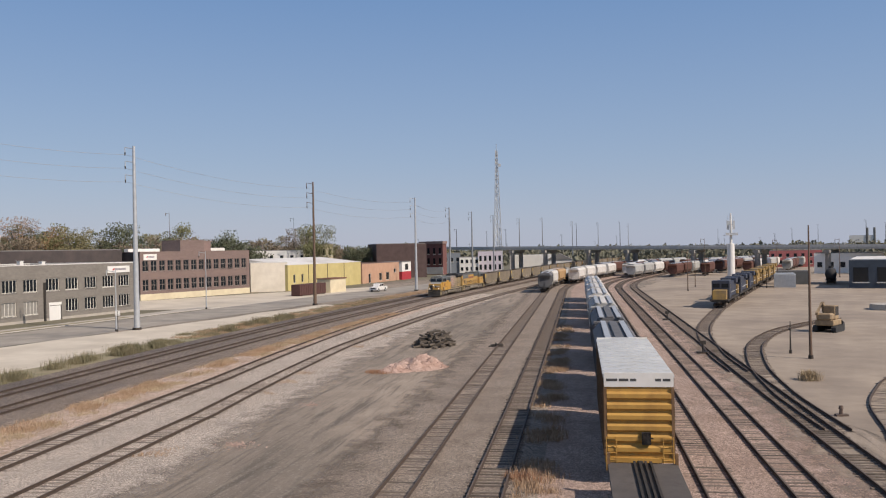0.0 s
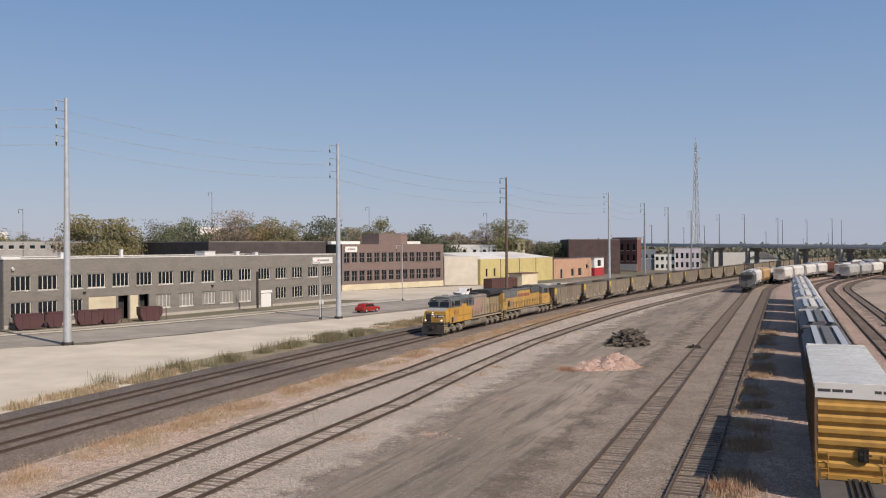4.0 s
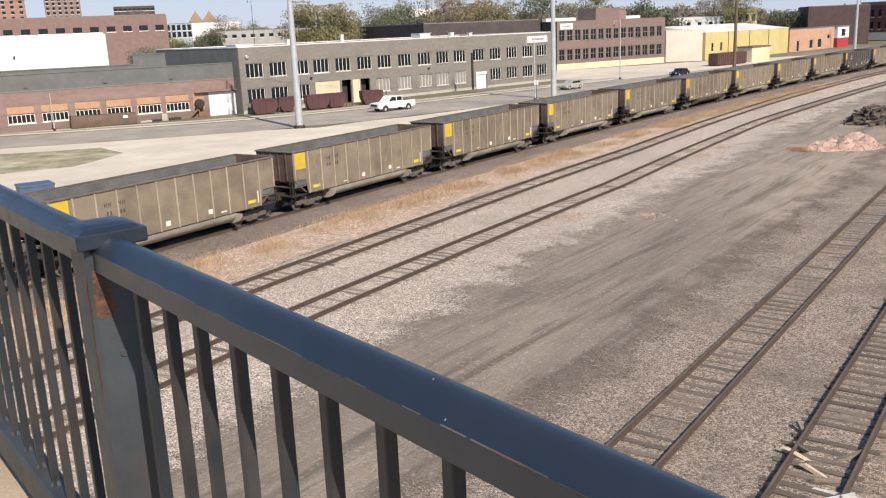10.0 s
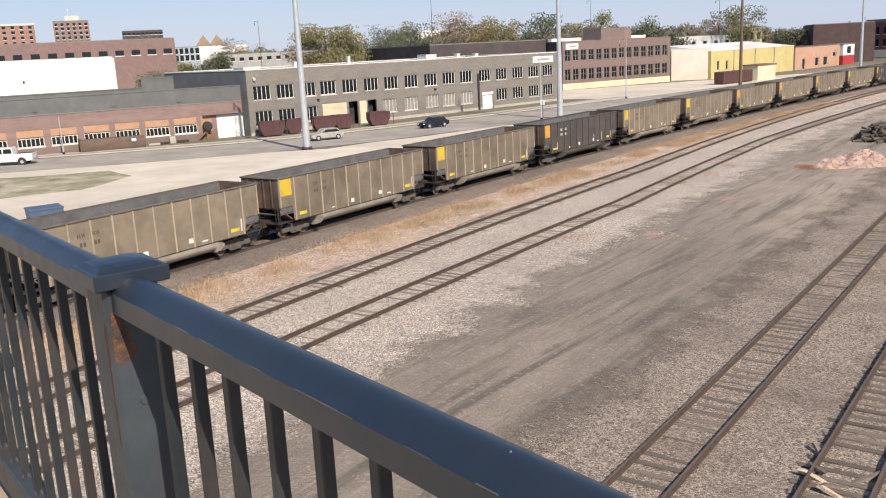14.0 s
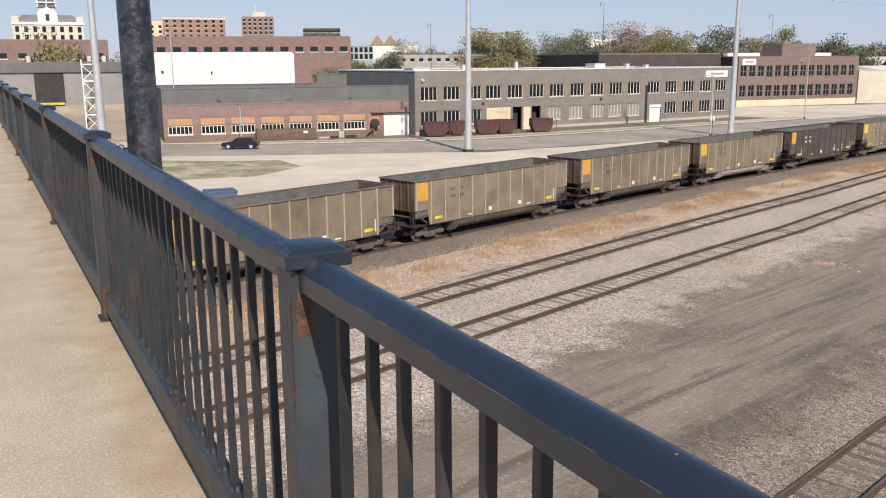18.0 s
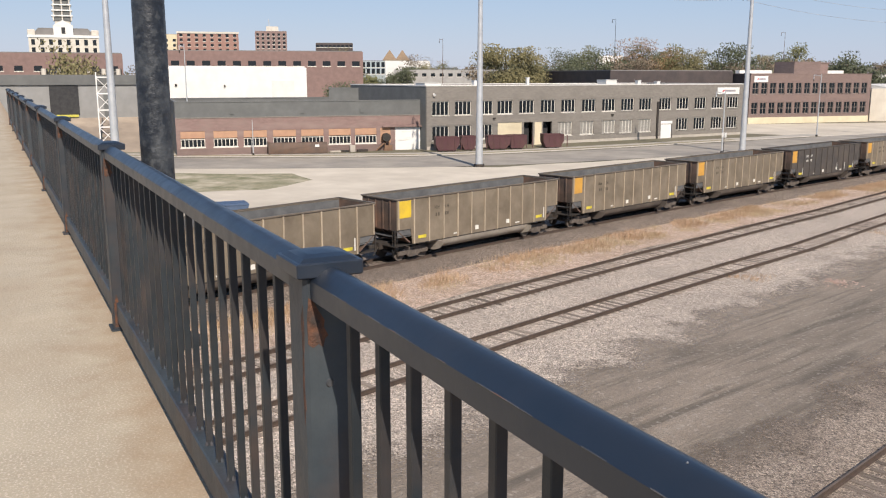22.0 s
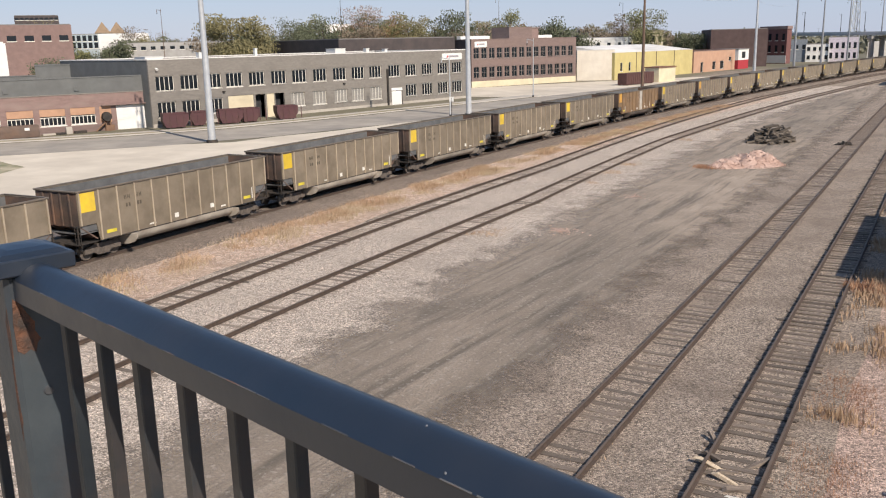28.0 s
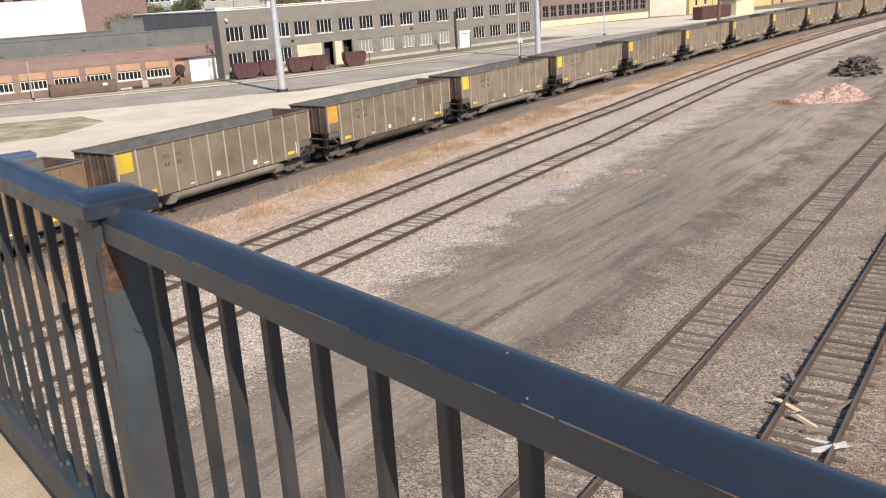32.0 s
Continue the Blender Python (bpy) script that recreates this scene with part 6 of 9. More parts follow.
def town():
    a = block("warehouse", -137.5, 107.8, 51.9, 26.5, 22, 12.7, OFFWHITE, "large plain white metal warehouse", roof=ROOFWHITE)
    part("door", Builder().box(6.5, 10.8, -0.06, 0.0, 0, 10.2), ROOFWHITE, a, "tall white sliding door")
    part("wall_lights", Builder().box(-11.5, -11.1, -0.25, 0, 9.2, 9.6).box(-2.5, -2.2, -0.25, 0, 9.0, 9.4), STEEL_DARK, a)
    block("office_building", -213.4, 179.1, 50.0, 59.0, 16, 18.6, TERRA, "long red-brown brick building with a band of small windows", (14.2,), 13, (2.4, 1.5))
    a = block("office_building", -252, 121, 61.5, 56, 16, 17.6, TERRA, "red-brown brick wing with a pale colonnade", (12.5,), 11, (2.2, 1.5))
    # black panel on the wall paints in the shade behind the columns
    part("porch_recess", Builder().box(5.5, 27.5, -0.12, -0.04, 4, 13.2), LOCO_B, a, "flat black panel that paints the porch shade behind pale columns")
    for i in range(6):
        part("column", Builder().tube((6.5 + 4 * i, -1.2, 4), (6.5 + 4 * i, -1.2, 13.2), 0.65, n=10), STONE, a)
    c = block("courthouse", -396.5, 212.8, 61.8, 30, 24, 29.5, STONE, "pale stone courthouse with a tall tiered clock tower", (21.5, 25.2), 8, (1.6, 2.6), cornice=OFFWHITE)
    part("mansard_roof", Builder().prism([(-13.5, 29.8), (13.5, 29.8), (10.5, 33.0), (-10.5, 33.0)], 1.5, 20), ROOFGREY, c, "dark slate mansard roof")
    for x in (-13.6, 13.6):
        part("corner_pavilion", Builder().box(x - 1.6, x + 1.6, 0.2, 3.6, 29.8, 32.2, cut=0.2), STONE, c)
    t = part("tower", Builder().box(-3.4, 3.4, 5, 12, 29.5, 36.5, cut=0.3), STONE, c)
    part("tower_front", Builder().box(-4.2, 4.2, -0.3, 4.0, 29.5, 34.0).prism([(-4.4, 34.0), (4.4, 34.0), (0, 36.6)], -0.4, 4.0), OFFWHITE, c, "white gabled centre bay")
    part("centre_window", Builder().box(-0.8, 0.8, -0.36, -0.3, 30.3, 33.3), LOCO_B, c)
    for k in range(8):
        r, z0 = 4.6 - 0.16 * k, 36.5 + 2.5 * k
        tier = part("tier", Builder().box(-r + 0.7, r - 0.7, 9.2 - r, 7.8 + r, z0, z0 + 1.9), GREYWALL, t)
        part("ledge", Builder().box(-r, r, 8.5 - r, 8.5 + r, z0 + 1.9, z0 + 2.5, cut=0.1), OFFWHITE, tier, "white tower ledge")
        for x in (-r + 0.5, -0.25, r - 1.0):
            part("corner_shaft", Builder().box(x, x + 0.5, 8.6 - r, 9.0 - r, z0, z0 + 1.9), STONE, tier)
    a = block("hotel", -482.3, 356.6, 53.5, 38.5, 18, 39.2, HOTELBRICK, "red brick hotel block with rows of pale windows", (27, 30.2, 33.4, 36.3), 8, (1.9, 1.7), cornice=STONE)
    block("hotel", -505.0, 343.5, 55.7, 10, 18, 38, CREAM, "tan side block of a hotel", (27, 30.2, 33.4), 2, (1.9, 1.7))
    a = block("apartment_tower", -457.6, 388.2, 49.7, 20.5, 16, 40.2, REDBRICK, "brick apartment tower with a white roof cabin", (26.5, 29.3, 32, 34.8, 37.3), 6, (1.6, 1.6))
    part("roof_cabin", Builder().box(-3, 5, 3, 9, 40.4, 43.5).tube((-1, 5, 43.5), (-1, 5, 48), 0.2, n=6), STONE, a)
    block("office_building", -358.2, 349.0, 45.7, 20.5, 16, 29.2, DARKWALL, "dark flat-roofed modern office block", (24.0, 27), 9, (1.7, 1.2))
    a = block("church", -280.2, 313.1, 41.8, 12, 16, 18.6, CREAM, "tan church hall with steep twin gables", (14.5,), 3, (1.2, 2.0))
    for x in (-3.0, 3.0):
        part("gable_roof", Builder().prism([(x - 3.4, 18.6), (x + 3.4, 18.6), (x, 23.4)], -0.4, 16), mat("tan_shingle", (0.36, 0.26, 0.17), None, rough=0.9), a)
    block("store_building", -250.8, 285.5, 41.3, 22, 14, 17.4, OFFWHITE, "low white commercial building", roof=ROOFWHITE)
    block("glass_building", -226.4, 240.3, 43.3, 9, 10, 16.6, mat("pale_glass_front", (0.30, 0.36, 0.38), (0.4, 0.44, 0.45), rough=0.3), "small glass-fronted commercial building", (12, 14.4), 5, (1.2, 1.9))
    block("store_building", -205.0, 262.0, 36.0, 46, 12, 13.4, mat("grey_row_wall", (0.40, 0.39, 0.37), (0.32, 0.31, 0.29), scale=0.4, rough=0.85), "long low pale grey shop row", (11.0,), 14, (1.6, 1.2))
    a = block("garage_building", -131.7, 71.6, 61.5, 21, 14, 11.0, mat("grey_metal_wall", (0.26, 0.26, 0.25), (0.22, 0.22, 0.21), scale=0.5, rough=0.8), "low grey garage building with a dark roller door", roof=ROOFGREY)
    part("roller_door", Builder().box(-3.6, 0.6, -0.06, 0, 5.0, 9.6), LOCO_B, a, "dark grey roller door")
    part("fascia", Builder().box(-10.6, 10.6, -0.3, 0.0, 9.7, 11.2), GREYWALL, a)
    part("door", Builder().box(4.2, 5.6, -0.05, 0, 4.6, 8.2), GREYWALL, a)
    part("gravel_bank", Builder().prism([(-13.0, 0.0), (0.3, 4.7), (0.3, 0.0)], -13.0, 12.0, axis="x"), DIRT_TAN, a, "pale gravel bank in front of the garage")
    part("door_sill", Builder().box(-3.4, 0.4, -0.35, -0.061, 4.75, 5.1), mat("yellow_dock", (0.55, 0.50, 0.08), None, rough=0.6), a, "yellow loading dock edge")
    f = thing("steel_frame_tower", pose(-121.1, 70.6, 0, 0, 0, 59.8), "white painted steel frame stair tower", "frame tower")
    for x in (-1.1, 1.1):
        for y in (0, 1.6):
            part("leg", Builder().box(x - 0.08, x + 0.08, y - 0.08, y + 0.08, 0, 11.6), OFFWHITE, f)
    for z in (3.5, 6.0, 8.4, 10.8):
        part("brace", Builder().box(-1.2, 1.2, -0.05, 0.05, z, z + 0.18).tube((-1.1, 0, z), (1.1, 0, z - 2.3), 0.06, n=6).tube((1.1, 0, z), (-1.1, 0, z - 2.3), 0.06, n=6), OFFWHITE, f)
    for x, y, yaw, w, h, label, m in ((-179.5, 335, 28.2, 10, 16.5, "white house among the trees", OFFWHITE), (-158, 296, 27.5, 7, 15.5, "small white house on the lawn", OFFWHITE), (-101, 330, 17, 60, 14.2, "long low grey warehouse roof", ROOFGREY), (-70, 322, 12, 34, 11.6, "low white warehouse behind the shops", OFFWHITE)):
        a = block("house" if w < 20 else "warehouse", x, y, yaw, w, 9, h, m, label, (h - 3.2,), max(2, int(w / 3.5)), (1.2, 1.4))
        if w < 20:
            part("gable_roof", Builder().prism([(-0.5, h), (9.5, h), (4.5, h + 3.2)], -w / 2 - 0.3, w / 2 + 0.3, axis="x"), ROOFWHITE, a)
    block("town_hall", -49.3, 326, 8.6, 11, 10, 13.7, CREAM, "tall cream building with narrow windows", (5.5, 9.5), 5, (1.0, 2.3))
    # wall colour carries the store's shaded side; its front has the brick tone
    a = block("brick_store", -18.9, 344.0, 12, 20, 30, 13.4, mat("shaded_maroon_wall", (0.075, 0.048, 0.045), (0.10, 0.066, 0.06), scale=0.4, rough=0.9, bump=0.1), "large side of an old brick store with its shade painted in")
    b2 = block("brick_store", -7.9, 379, -33.0, 12, 3, 14.2, mat("deep_red_brick", (0.19, 0.085, 0.075), (0.14, 0.065, 0.06), scale=1, rough=0.9), "deep red brick storefront with tall windows", (4.5, 9.0), 4, (1.1, 2.6), cornice=REDBRICK)
    part("shopfront", Builder().box(-6, 6, -0.15, 0, 0.3, 3.2), OFFWHITE, b2)
    block("shop_building", 1.0, 398, 0, 8, 12, 9.0, mat("blue_grey_wall", (0.22, 0.25, 0.28), None, rough=0.8), "blue-grey small shop building", (5.2,), 3, (1.1, 1.8))
    block("shop_building", 9.0, 397, -1, 9, 12, 7.0, OFFWHITE, "white two-storey shopfront building", (1.0, 4.4), 4, (1.2, 1.6))
    block("shop_building", 18.6, 399, -3, 11, 12, 9.6, mat("lilac_white_wall", (0.66, 0.60, 0.66), None, rough=0.8), "pale lilac storefront with tall windows", (1.2, 5.2), 5, (1.1, 2.4))
    block("warehouse", 40, 418, -6, 22, 14, 7.2, OFFWHITE, "white warehouse beyond the viaduct", roof=ROOFWHITE)
    a = block("warehouse", 52, 412, -8, 12, 14, 5.0, OFFWHITE, "small white gabled warehouse")
    part("gable_roof", Builder().prism([(-6.3, 5), (6.3, 5), (0, 8.0)], -0.3, 14), ROOFGREY, a)
    block("plant_building", 640, 1355, -24, 34, 30, 20, OFFWHITE, "far white industrial plant with two stacks")
    s = thing("plant_stacks", pose(650, 1345, 0, 0, 0, -24), "pair of far dark plant stacks", "stacks")
    for x in (-5, 5):
        part("stack", Builder().tube((x, 6, 0), (x, 6, 32), 2.0, 1.7, n=10), GREYWALL, s)
    block("rail_shop", 154.8, 390, -21.6, 22, 14, 7.4, mat("pink_red_wall", (0.50, 0.16, 0.15), None, rough=0.8), "pink-red yard office beyond the viaduct", (1.5, 4.6), 7, (1.3, 1.5))
    block("rail_shop", 137.4, 300, -24.6, 22, 10, 7.0, OFFWHITE, "low white yard building", (2.2,), 6, (1.6, 1.8))
    block("rail_shop", 102.5, 199.5, -27, 20, 40, 6.6, mat("blue_steel_wall", (0.055, 0.075, 0.10), (0.04, 0.055, 0.075), scale=0.6, rough=0.7), "dark blue steel engine shed with a pale roof", (1.5,), 4, (3.2, 3.4), roof=ROOFWHITE)
    a = block("equipment_shed", 82.0, 213.0, -21, 5.0, 7, 3.2, GALV, "grey corrugated metal shed in the yard", roof=GALV)
    for i in range(10):
        part("corrugation", Builder().box(-2.4 + 0.5 * i, -2.25 + 0.5 * i, -0.05, 0, 0, 3.1), GALV, a)
    block("equipment_shed", 90, 228, -21, 8, 5, 3.4, GREYWALL, "dark grey shed in the yard")


grey_works()
brick_works()
brick_factory()
yellow_row()
town()


# ---- poles, masts and wires ----
def utility_pole(x, y, h, material, label, arms=3, r=0.32, side=1, lean=0.0, arm_from=None):
    p = thing("utility_pole", pose(x, y, 0, 0, lean, 0), label, "utility pole", "utility poles")
    part("shaft", Builder().tube((0, 0, 0), (0, 0, h), r, r * 0.42, 12), material, p)
    part("base_collar", Builder().tube((0, 0, 0), (0, 0, 0.35), r * 1.5, r * 1.4, 12), STEEL_DARK, p)
    for k in range(arms):
        z = h - 0.4 - 2.0 * k
        arm = part("crossarm", Builder().tube((0, 0, z), (side * -1.3, 0, z + 0.25), 0.06, n=6).tube((side * -1.3, 0, z + 0.3), (side * -1.3, 0, z - 0.5), 0.05, 0.08, n=6), material, p)
        part("insulator", Builder().tube((side * -1.3, 0, z - 0.5), (side * -1.3, 0, z - 0.95), 0.11, 0.07, n=8), STEEL_DARK, arm)
    return p


STEEL_POLE = "tall tapered grey steel power pole beside the street"
for x, y, h in ((-82.0, 48.5, 27.5), (-64.3, 87.0, 28.2), (-46.0, 127.0, 27.0)):
    utility_pole(x, y, h, GALV, STEEL_POLE, 3, 0.46)
utility_pole(-27.7, 178.0, 25.3, WOODPOLE, "tall brown weathered power pole beside the street", 3, 0.36)
utility_pole(-8.9, 232.0, 25.0, GALV, STEEL_POLE, 3, 0.4)
for x, y, h in ((0.2, 303, 25.5), (9, 340, 25.5), (20, 392, 26), (38, 470, 27), (60, 560, 30), (92, 650, 30), (130, 760, 32), (185, 900, 34)):
    utility_pole(x, y, h, mat("dull_grey_steel", (0.27, 0.285, 0.30), (0.22, 0.235, 0.25), scale=1.5, rough=0.6, metal=0.2, bump=0.03), "far grey steel power pole along the railway", 2, 0.42)
for x, y, h, m, label in ((-48.2, 124.8, 9.0, GALV, "thin pale street light pole"), (-48.4, 172, 11.5, GALV, "thin pale street pole"), (-59, 330, 24, DARKPOLE, "dark wooden pole behind the warehouses"), (-54.5, 336, 22, DARKPOLE, "dark wooden pole behind the warehouses"),
                          (33.7, 85.9, 3.2, DARKPOLE, "short dark signal post by the tracks"), (56.4, 206, 9.5, WOODPOLE, "thin wooden yard light pole"), (63.5, 225, 8.5, WOODPOLE, "thin wooden yard light pole"), (77.4, 212.5, 4.0, DARKPOLE, "short dark post in the yard"),
                          (96, 255, 12, WOODPOLE, "thin wooden yard light pole"), (120, 268, 12, WOODPOLE, "thin wooden yard light pole"), (88, 300, 13, WOODPOLE, "thin wooden yard light pole"), (-100, 310, 26, WOODPOLE, "wooden pole among the trees"), (-165, 205, 22, WOODPOLE, "wooden pole in the town"), (-120, 84, 16, GALV, "slim grey lamp pole by the warehouse"), (-98.5, 79.5, 5.0, GALV, "short grey street post"), (-143, 270, 30, DARKPOLE, "thin dark mast on the skyline")):
    utility_pole(x, y, h, m, label, 1 if h > 8 else 0, 0.13 if h > 8 else 0.1)
utility_pole(34.0, 81.8, 12.6, WOODPOLE, "thin wooden light pole in the yard", 0, 0.16)
rng = random.Random(31)
for i in range(26):
    r, a = rng.uniform(520, 1500), radians(rng.uniform(-3, 28))
    utility_pole(r * math.sin(a), r * math.cos(a), rng.uniform(16, 34), DARKPOLE, "far dark pole on the horizon", 1, 0.35)
wires = thing("power_lines", Matrix(), "thin grey overhead power lines between the poles", "power lines")
POLE_LINE = [(-118, -32, 27), (-82.0, 48.5, 27.5), (-64.3, 87.0, 28.2), (-46.0, 127.0, 27.0), (-27.7, 178.0, 25.3), (-8.9, 232.0, 25.0), (0.2, 303, 25.5)]
for k in range(3):
    for (xa, ya, ha), (xb, yb, hb) in zip(POLE_LINE, POLE_LINE[1:]):
        pts = []
        for i in range(13):
            t = i / 12
            pts.append((xa - 1.3 + (xb - xa) * t, ya + (yb - ya) * t, (ha - 1.2 - 2 * k) * (1 - t) + (hb - 1.2 - 2 * k) * t - 1.1 * 4 * t * (1 - t)))
        part("wire", Builder().path(pts, 0.022, 4), GALV, wires)


def lattice_mast():
    m = thing("lattice_mast", pose(24.8, 442.5, 0), "tall steel lattice radio mast", "radio mast")
    h = 61.0
    ang = [radians(a) for a in (90, 210, 330)]
    for a in ang:
        part("leg", Builder().tube((2.6 * math.cos(a), 2.6 * math.sin(a), 0), (0.55 * math.cos(a), 0.55 * math.sin(a), h), 0.2, 0.12, 6), GALV, m)
    for k in range(15):
        b, z0, z1 = Builder(), h * k / 15, h * (k + 1) / 15
        for a, c in zip(ang, ang[1:] + ang[:1]):
            r0, r1 = 2.6 - 2.05 * k / 15, 2.6 - 2.05 * (k + 1) / 15
            b.tube((r0 * math.cos(a), r0 * math.sin(a), z0), (r1 * math.cos(c), r1 * math.sin(c), z1), 0.1, n=4)
            b.tube((r0 * math.cos(c), r0 * math.sin(c), z0), (r1 * math.cos(a), r1 * math.sin(a), z1), 0.1, n=4)
            b.tube((r1 * math.cos(a), r1 * math.sin(a), z1), (r1 * math.cos(c), r1 * math.sin(c), z1), 0.09, n=4)
        part("bracing", b, GALV, m)
    part("antenna", Builder().tube((0, 0, h), (0, 0, h + 3), 0.12, n=6).box(0.8, 2.2, -0.3, 0.3, 52.5, 54), GALV, m)
    c = thing("cell_tower", pose(88.0, 272.0, 0), "white monopole cell tower with panel antennas", "cell tower")
    part("pole", Builder().tube((0, 0, 0), (0, 0, 11.0), 1.15, 1.1, 20), OFFWHITE, c)
    part("upper_pole", Builder().tube((0.1, 0, 11.0), (0.1, 0, 20.5), 0.45, 0.28, 10), OFFWHITE, c)
    part("platform", Builder().box(-1.9, 1.9, -1.2, 1.2, 13.6, 13.8).box(-1.9, 1.9, -1.2, -1.15, 13.8, 14.4), GALV, c)
    for i in range(6):
        a = math.pi * 2 * i / 6
        part("antenna", Builder().box(0.1 + 1.05 * math.cos(a) - 0.2, 0.1 + 1.05 * math.cos(a) + 0.2, 1.05 * math.sin(a) - 0.1, 1.05 * math.sin(a) + 0.1, 15.4, 18.2).tube((0.1, 0, 17), (0.1 + 1.05 * math.cos(a), 1.05 * math.sin(a), 17), 0.05, n=4).tube((0.1 + 1.05 * math.cos(a), 1.05 * math.sin(a), 18.2), (0.1 + 1.05 * math.cos(a), 1.05 * math.sin(a), 19.6), 0.03, n=4), GALV, c)


lattice_mast()


def viaduct():
    a, c = Vector((-50.0, 479.0, 0)), Vector((190.0, 246.6, 0))
    u = (c - a).normalized()
    L = (c - a).length
    z = lambda s: 12.0 - 3.6 * s / L
    v = thing("viaduct", Matrix(), "long low concrete road viaduct on round piers", "viaduct", kind="structure")
    n = Vector((-u.y, u.x, 0))
    spans = 8
    for i in range(spans):
        s0, s1 = L * i / spans, L * (i + 1) / spans - 0.1
        b = Builder()
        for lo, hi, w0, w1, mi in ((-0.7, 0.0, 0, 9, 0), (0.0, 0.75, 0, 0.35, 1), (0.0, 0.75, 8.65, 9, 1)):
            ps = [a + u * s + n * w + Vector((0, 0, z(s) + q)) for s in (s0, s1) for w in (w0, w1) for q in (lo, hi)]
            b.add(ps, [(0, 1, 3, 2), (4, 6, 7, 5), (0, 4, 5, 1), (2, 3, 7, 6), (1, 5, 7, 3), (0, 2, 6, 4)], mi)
        # girder takes a darker concrete than the parapet: its shade put in colour
        part("deck_span", b, (mat("shaded_girder_concrete", (0.48, 0.47, 0.44), None, rough=0.9), mat("weathered_parapet", (0.62, 0.61, 0.57), None, rough=0.9)), v)
    for px, py in ((29.2, 402.2), (42.9, 388.9), (59.7, 372.6), (73.5, 359.3), (94.9, 338.6), (113.4, 320.7), (131.7, 303.0), (149.5, 285.7)):
        s = (Vector((px, py, 0)) - a).dot(u)
        top = z(s) - 1.0
        part("pier", Builder().tube((px, py, 0), (px, py, top - 1.2), 1.0, n=12).tube((px + n.x * 6, py + n.y * 6, 0), (px + n.x * 6, py + n.y * 6, top - 1.2), 1.0, n=12), mat("dark_pier", (0.30, 0.285, 0.26), None, rough=0.9), v)
        q = Builder()
        ps = [Vector((px, py, 0)) + u * d + n * w + Vector((0, 0, zz)) for d in (-1.1, 1.1) for w in (-1.6, 7.6) for zz in (top - 1.2, top)]
        q.add(ps, [(0, 1, 3, 2), (4, 6, 7, 5), (0, 4, 5, 1), (2, 3, 7, 6), (1, 5, 7, 3), (0, 2, 6, 4)])
        part("pier_cap", q, mat("dark_pier", (0.07, 0.065, 0.06)), v)


viaduct()

# ---- standing freight cars ----
BOX_Y = mat("boxcar_ochre", (0.53, 0.30, 0.070), (0.44, 0.245, 0.060), scale=1.2, rough=0.6, bump=0.05, stain=(0.24, 0.12, 0.04), stain_scale=0.7, stain_amount=0.6)
BOX_BROWN = mat("boxcar_brown_side", (0.20, 0.115, 0.055), None, rough=0.7)
GREYHOP = mat("hopper_grey", (0.42, 0.42, 0.40), (0.33, 0.33, 0.315), scale=0.8, rough=0.7, bump=0.06, stain=(0.2, 0.19, 0.17), stain_scale=0.4)
DARKHOP = mat("hopper_dark", (0.09, 0.095, 0.10), (0.12, 0.12, 0.125), scale=0.8, rough=0.7, bump=0.06, stain=(0.2, 0.19, 0.18), stain_scale=0.5)
WHITEHOP = mat("hopper_white", (0.66, 0.64, 0.60), (0.56, 0.54, 0.50), scale=0.8, rough=0.7, bump=0.05, stain=(0.35, 0.32, 0.28), stain_scale=0.4)
TANHOP = mat("hopper_tan", (0.47, 0.30, 0.14), (0.38, 0.24, 0.12), scale=0.8, rough=0.7, bump=0.05)


SPUR_A = smooth_line([(24.6, 74), (26.0, 84), (27.9, 93), (30.9, 105.6), (35.2, 119.5), (43.1, 140.6), (47.7, 152), (58, 175.5), (74, 212), (106, 284)])
SPUR_B = smooth_line([(22.4, 50), (23.3, 57), (24.3, 63.4), (26.9, 75.2), (30.6, 87.3), (33.6, 95), (37.3, 102.4), (43, 111), (55, 124)])
SPUR_C = smooth_line([(22.6, 40), (24.0, 45), (25.75, 49.5), (27.65, 55), (29.4, 59), (32, 63.5), (35.3, 68.5), (42, 76)])


def standing(line, y):
    s = float(np.interp(y, line.p[:, 1], line.s))
    x, yy, h = line.at(s)
    return pose(x, yy, 0.18, 0, 0, -90 - math.degrees(h))


def running_gear(car, half):
    part("underframe", Builder().box(-half, half, -0.4, 0.4, 0.75, 1.1).box(-half + 0.2, half - 0.2, -1.3, 1.3, 1.0, 1.12), STEEL_DARK, car)
    for s in (-1, 1):
        part("coupler", Builder().box(s * half, s * (half + 0.5), -0.14, 0.14, 0.75, 1.02, cut=0.04), STEEL_DARK, car)
        add_bogie(car, s * (half - 1.9))


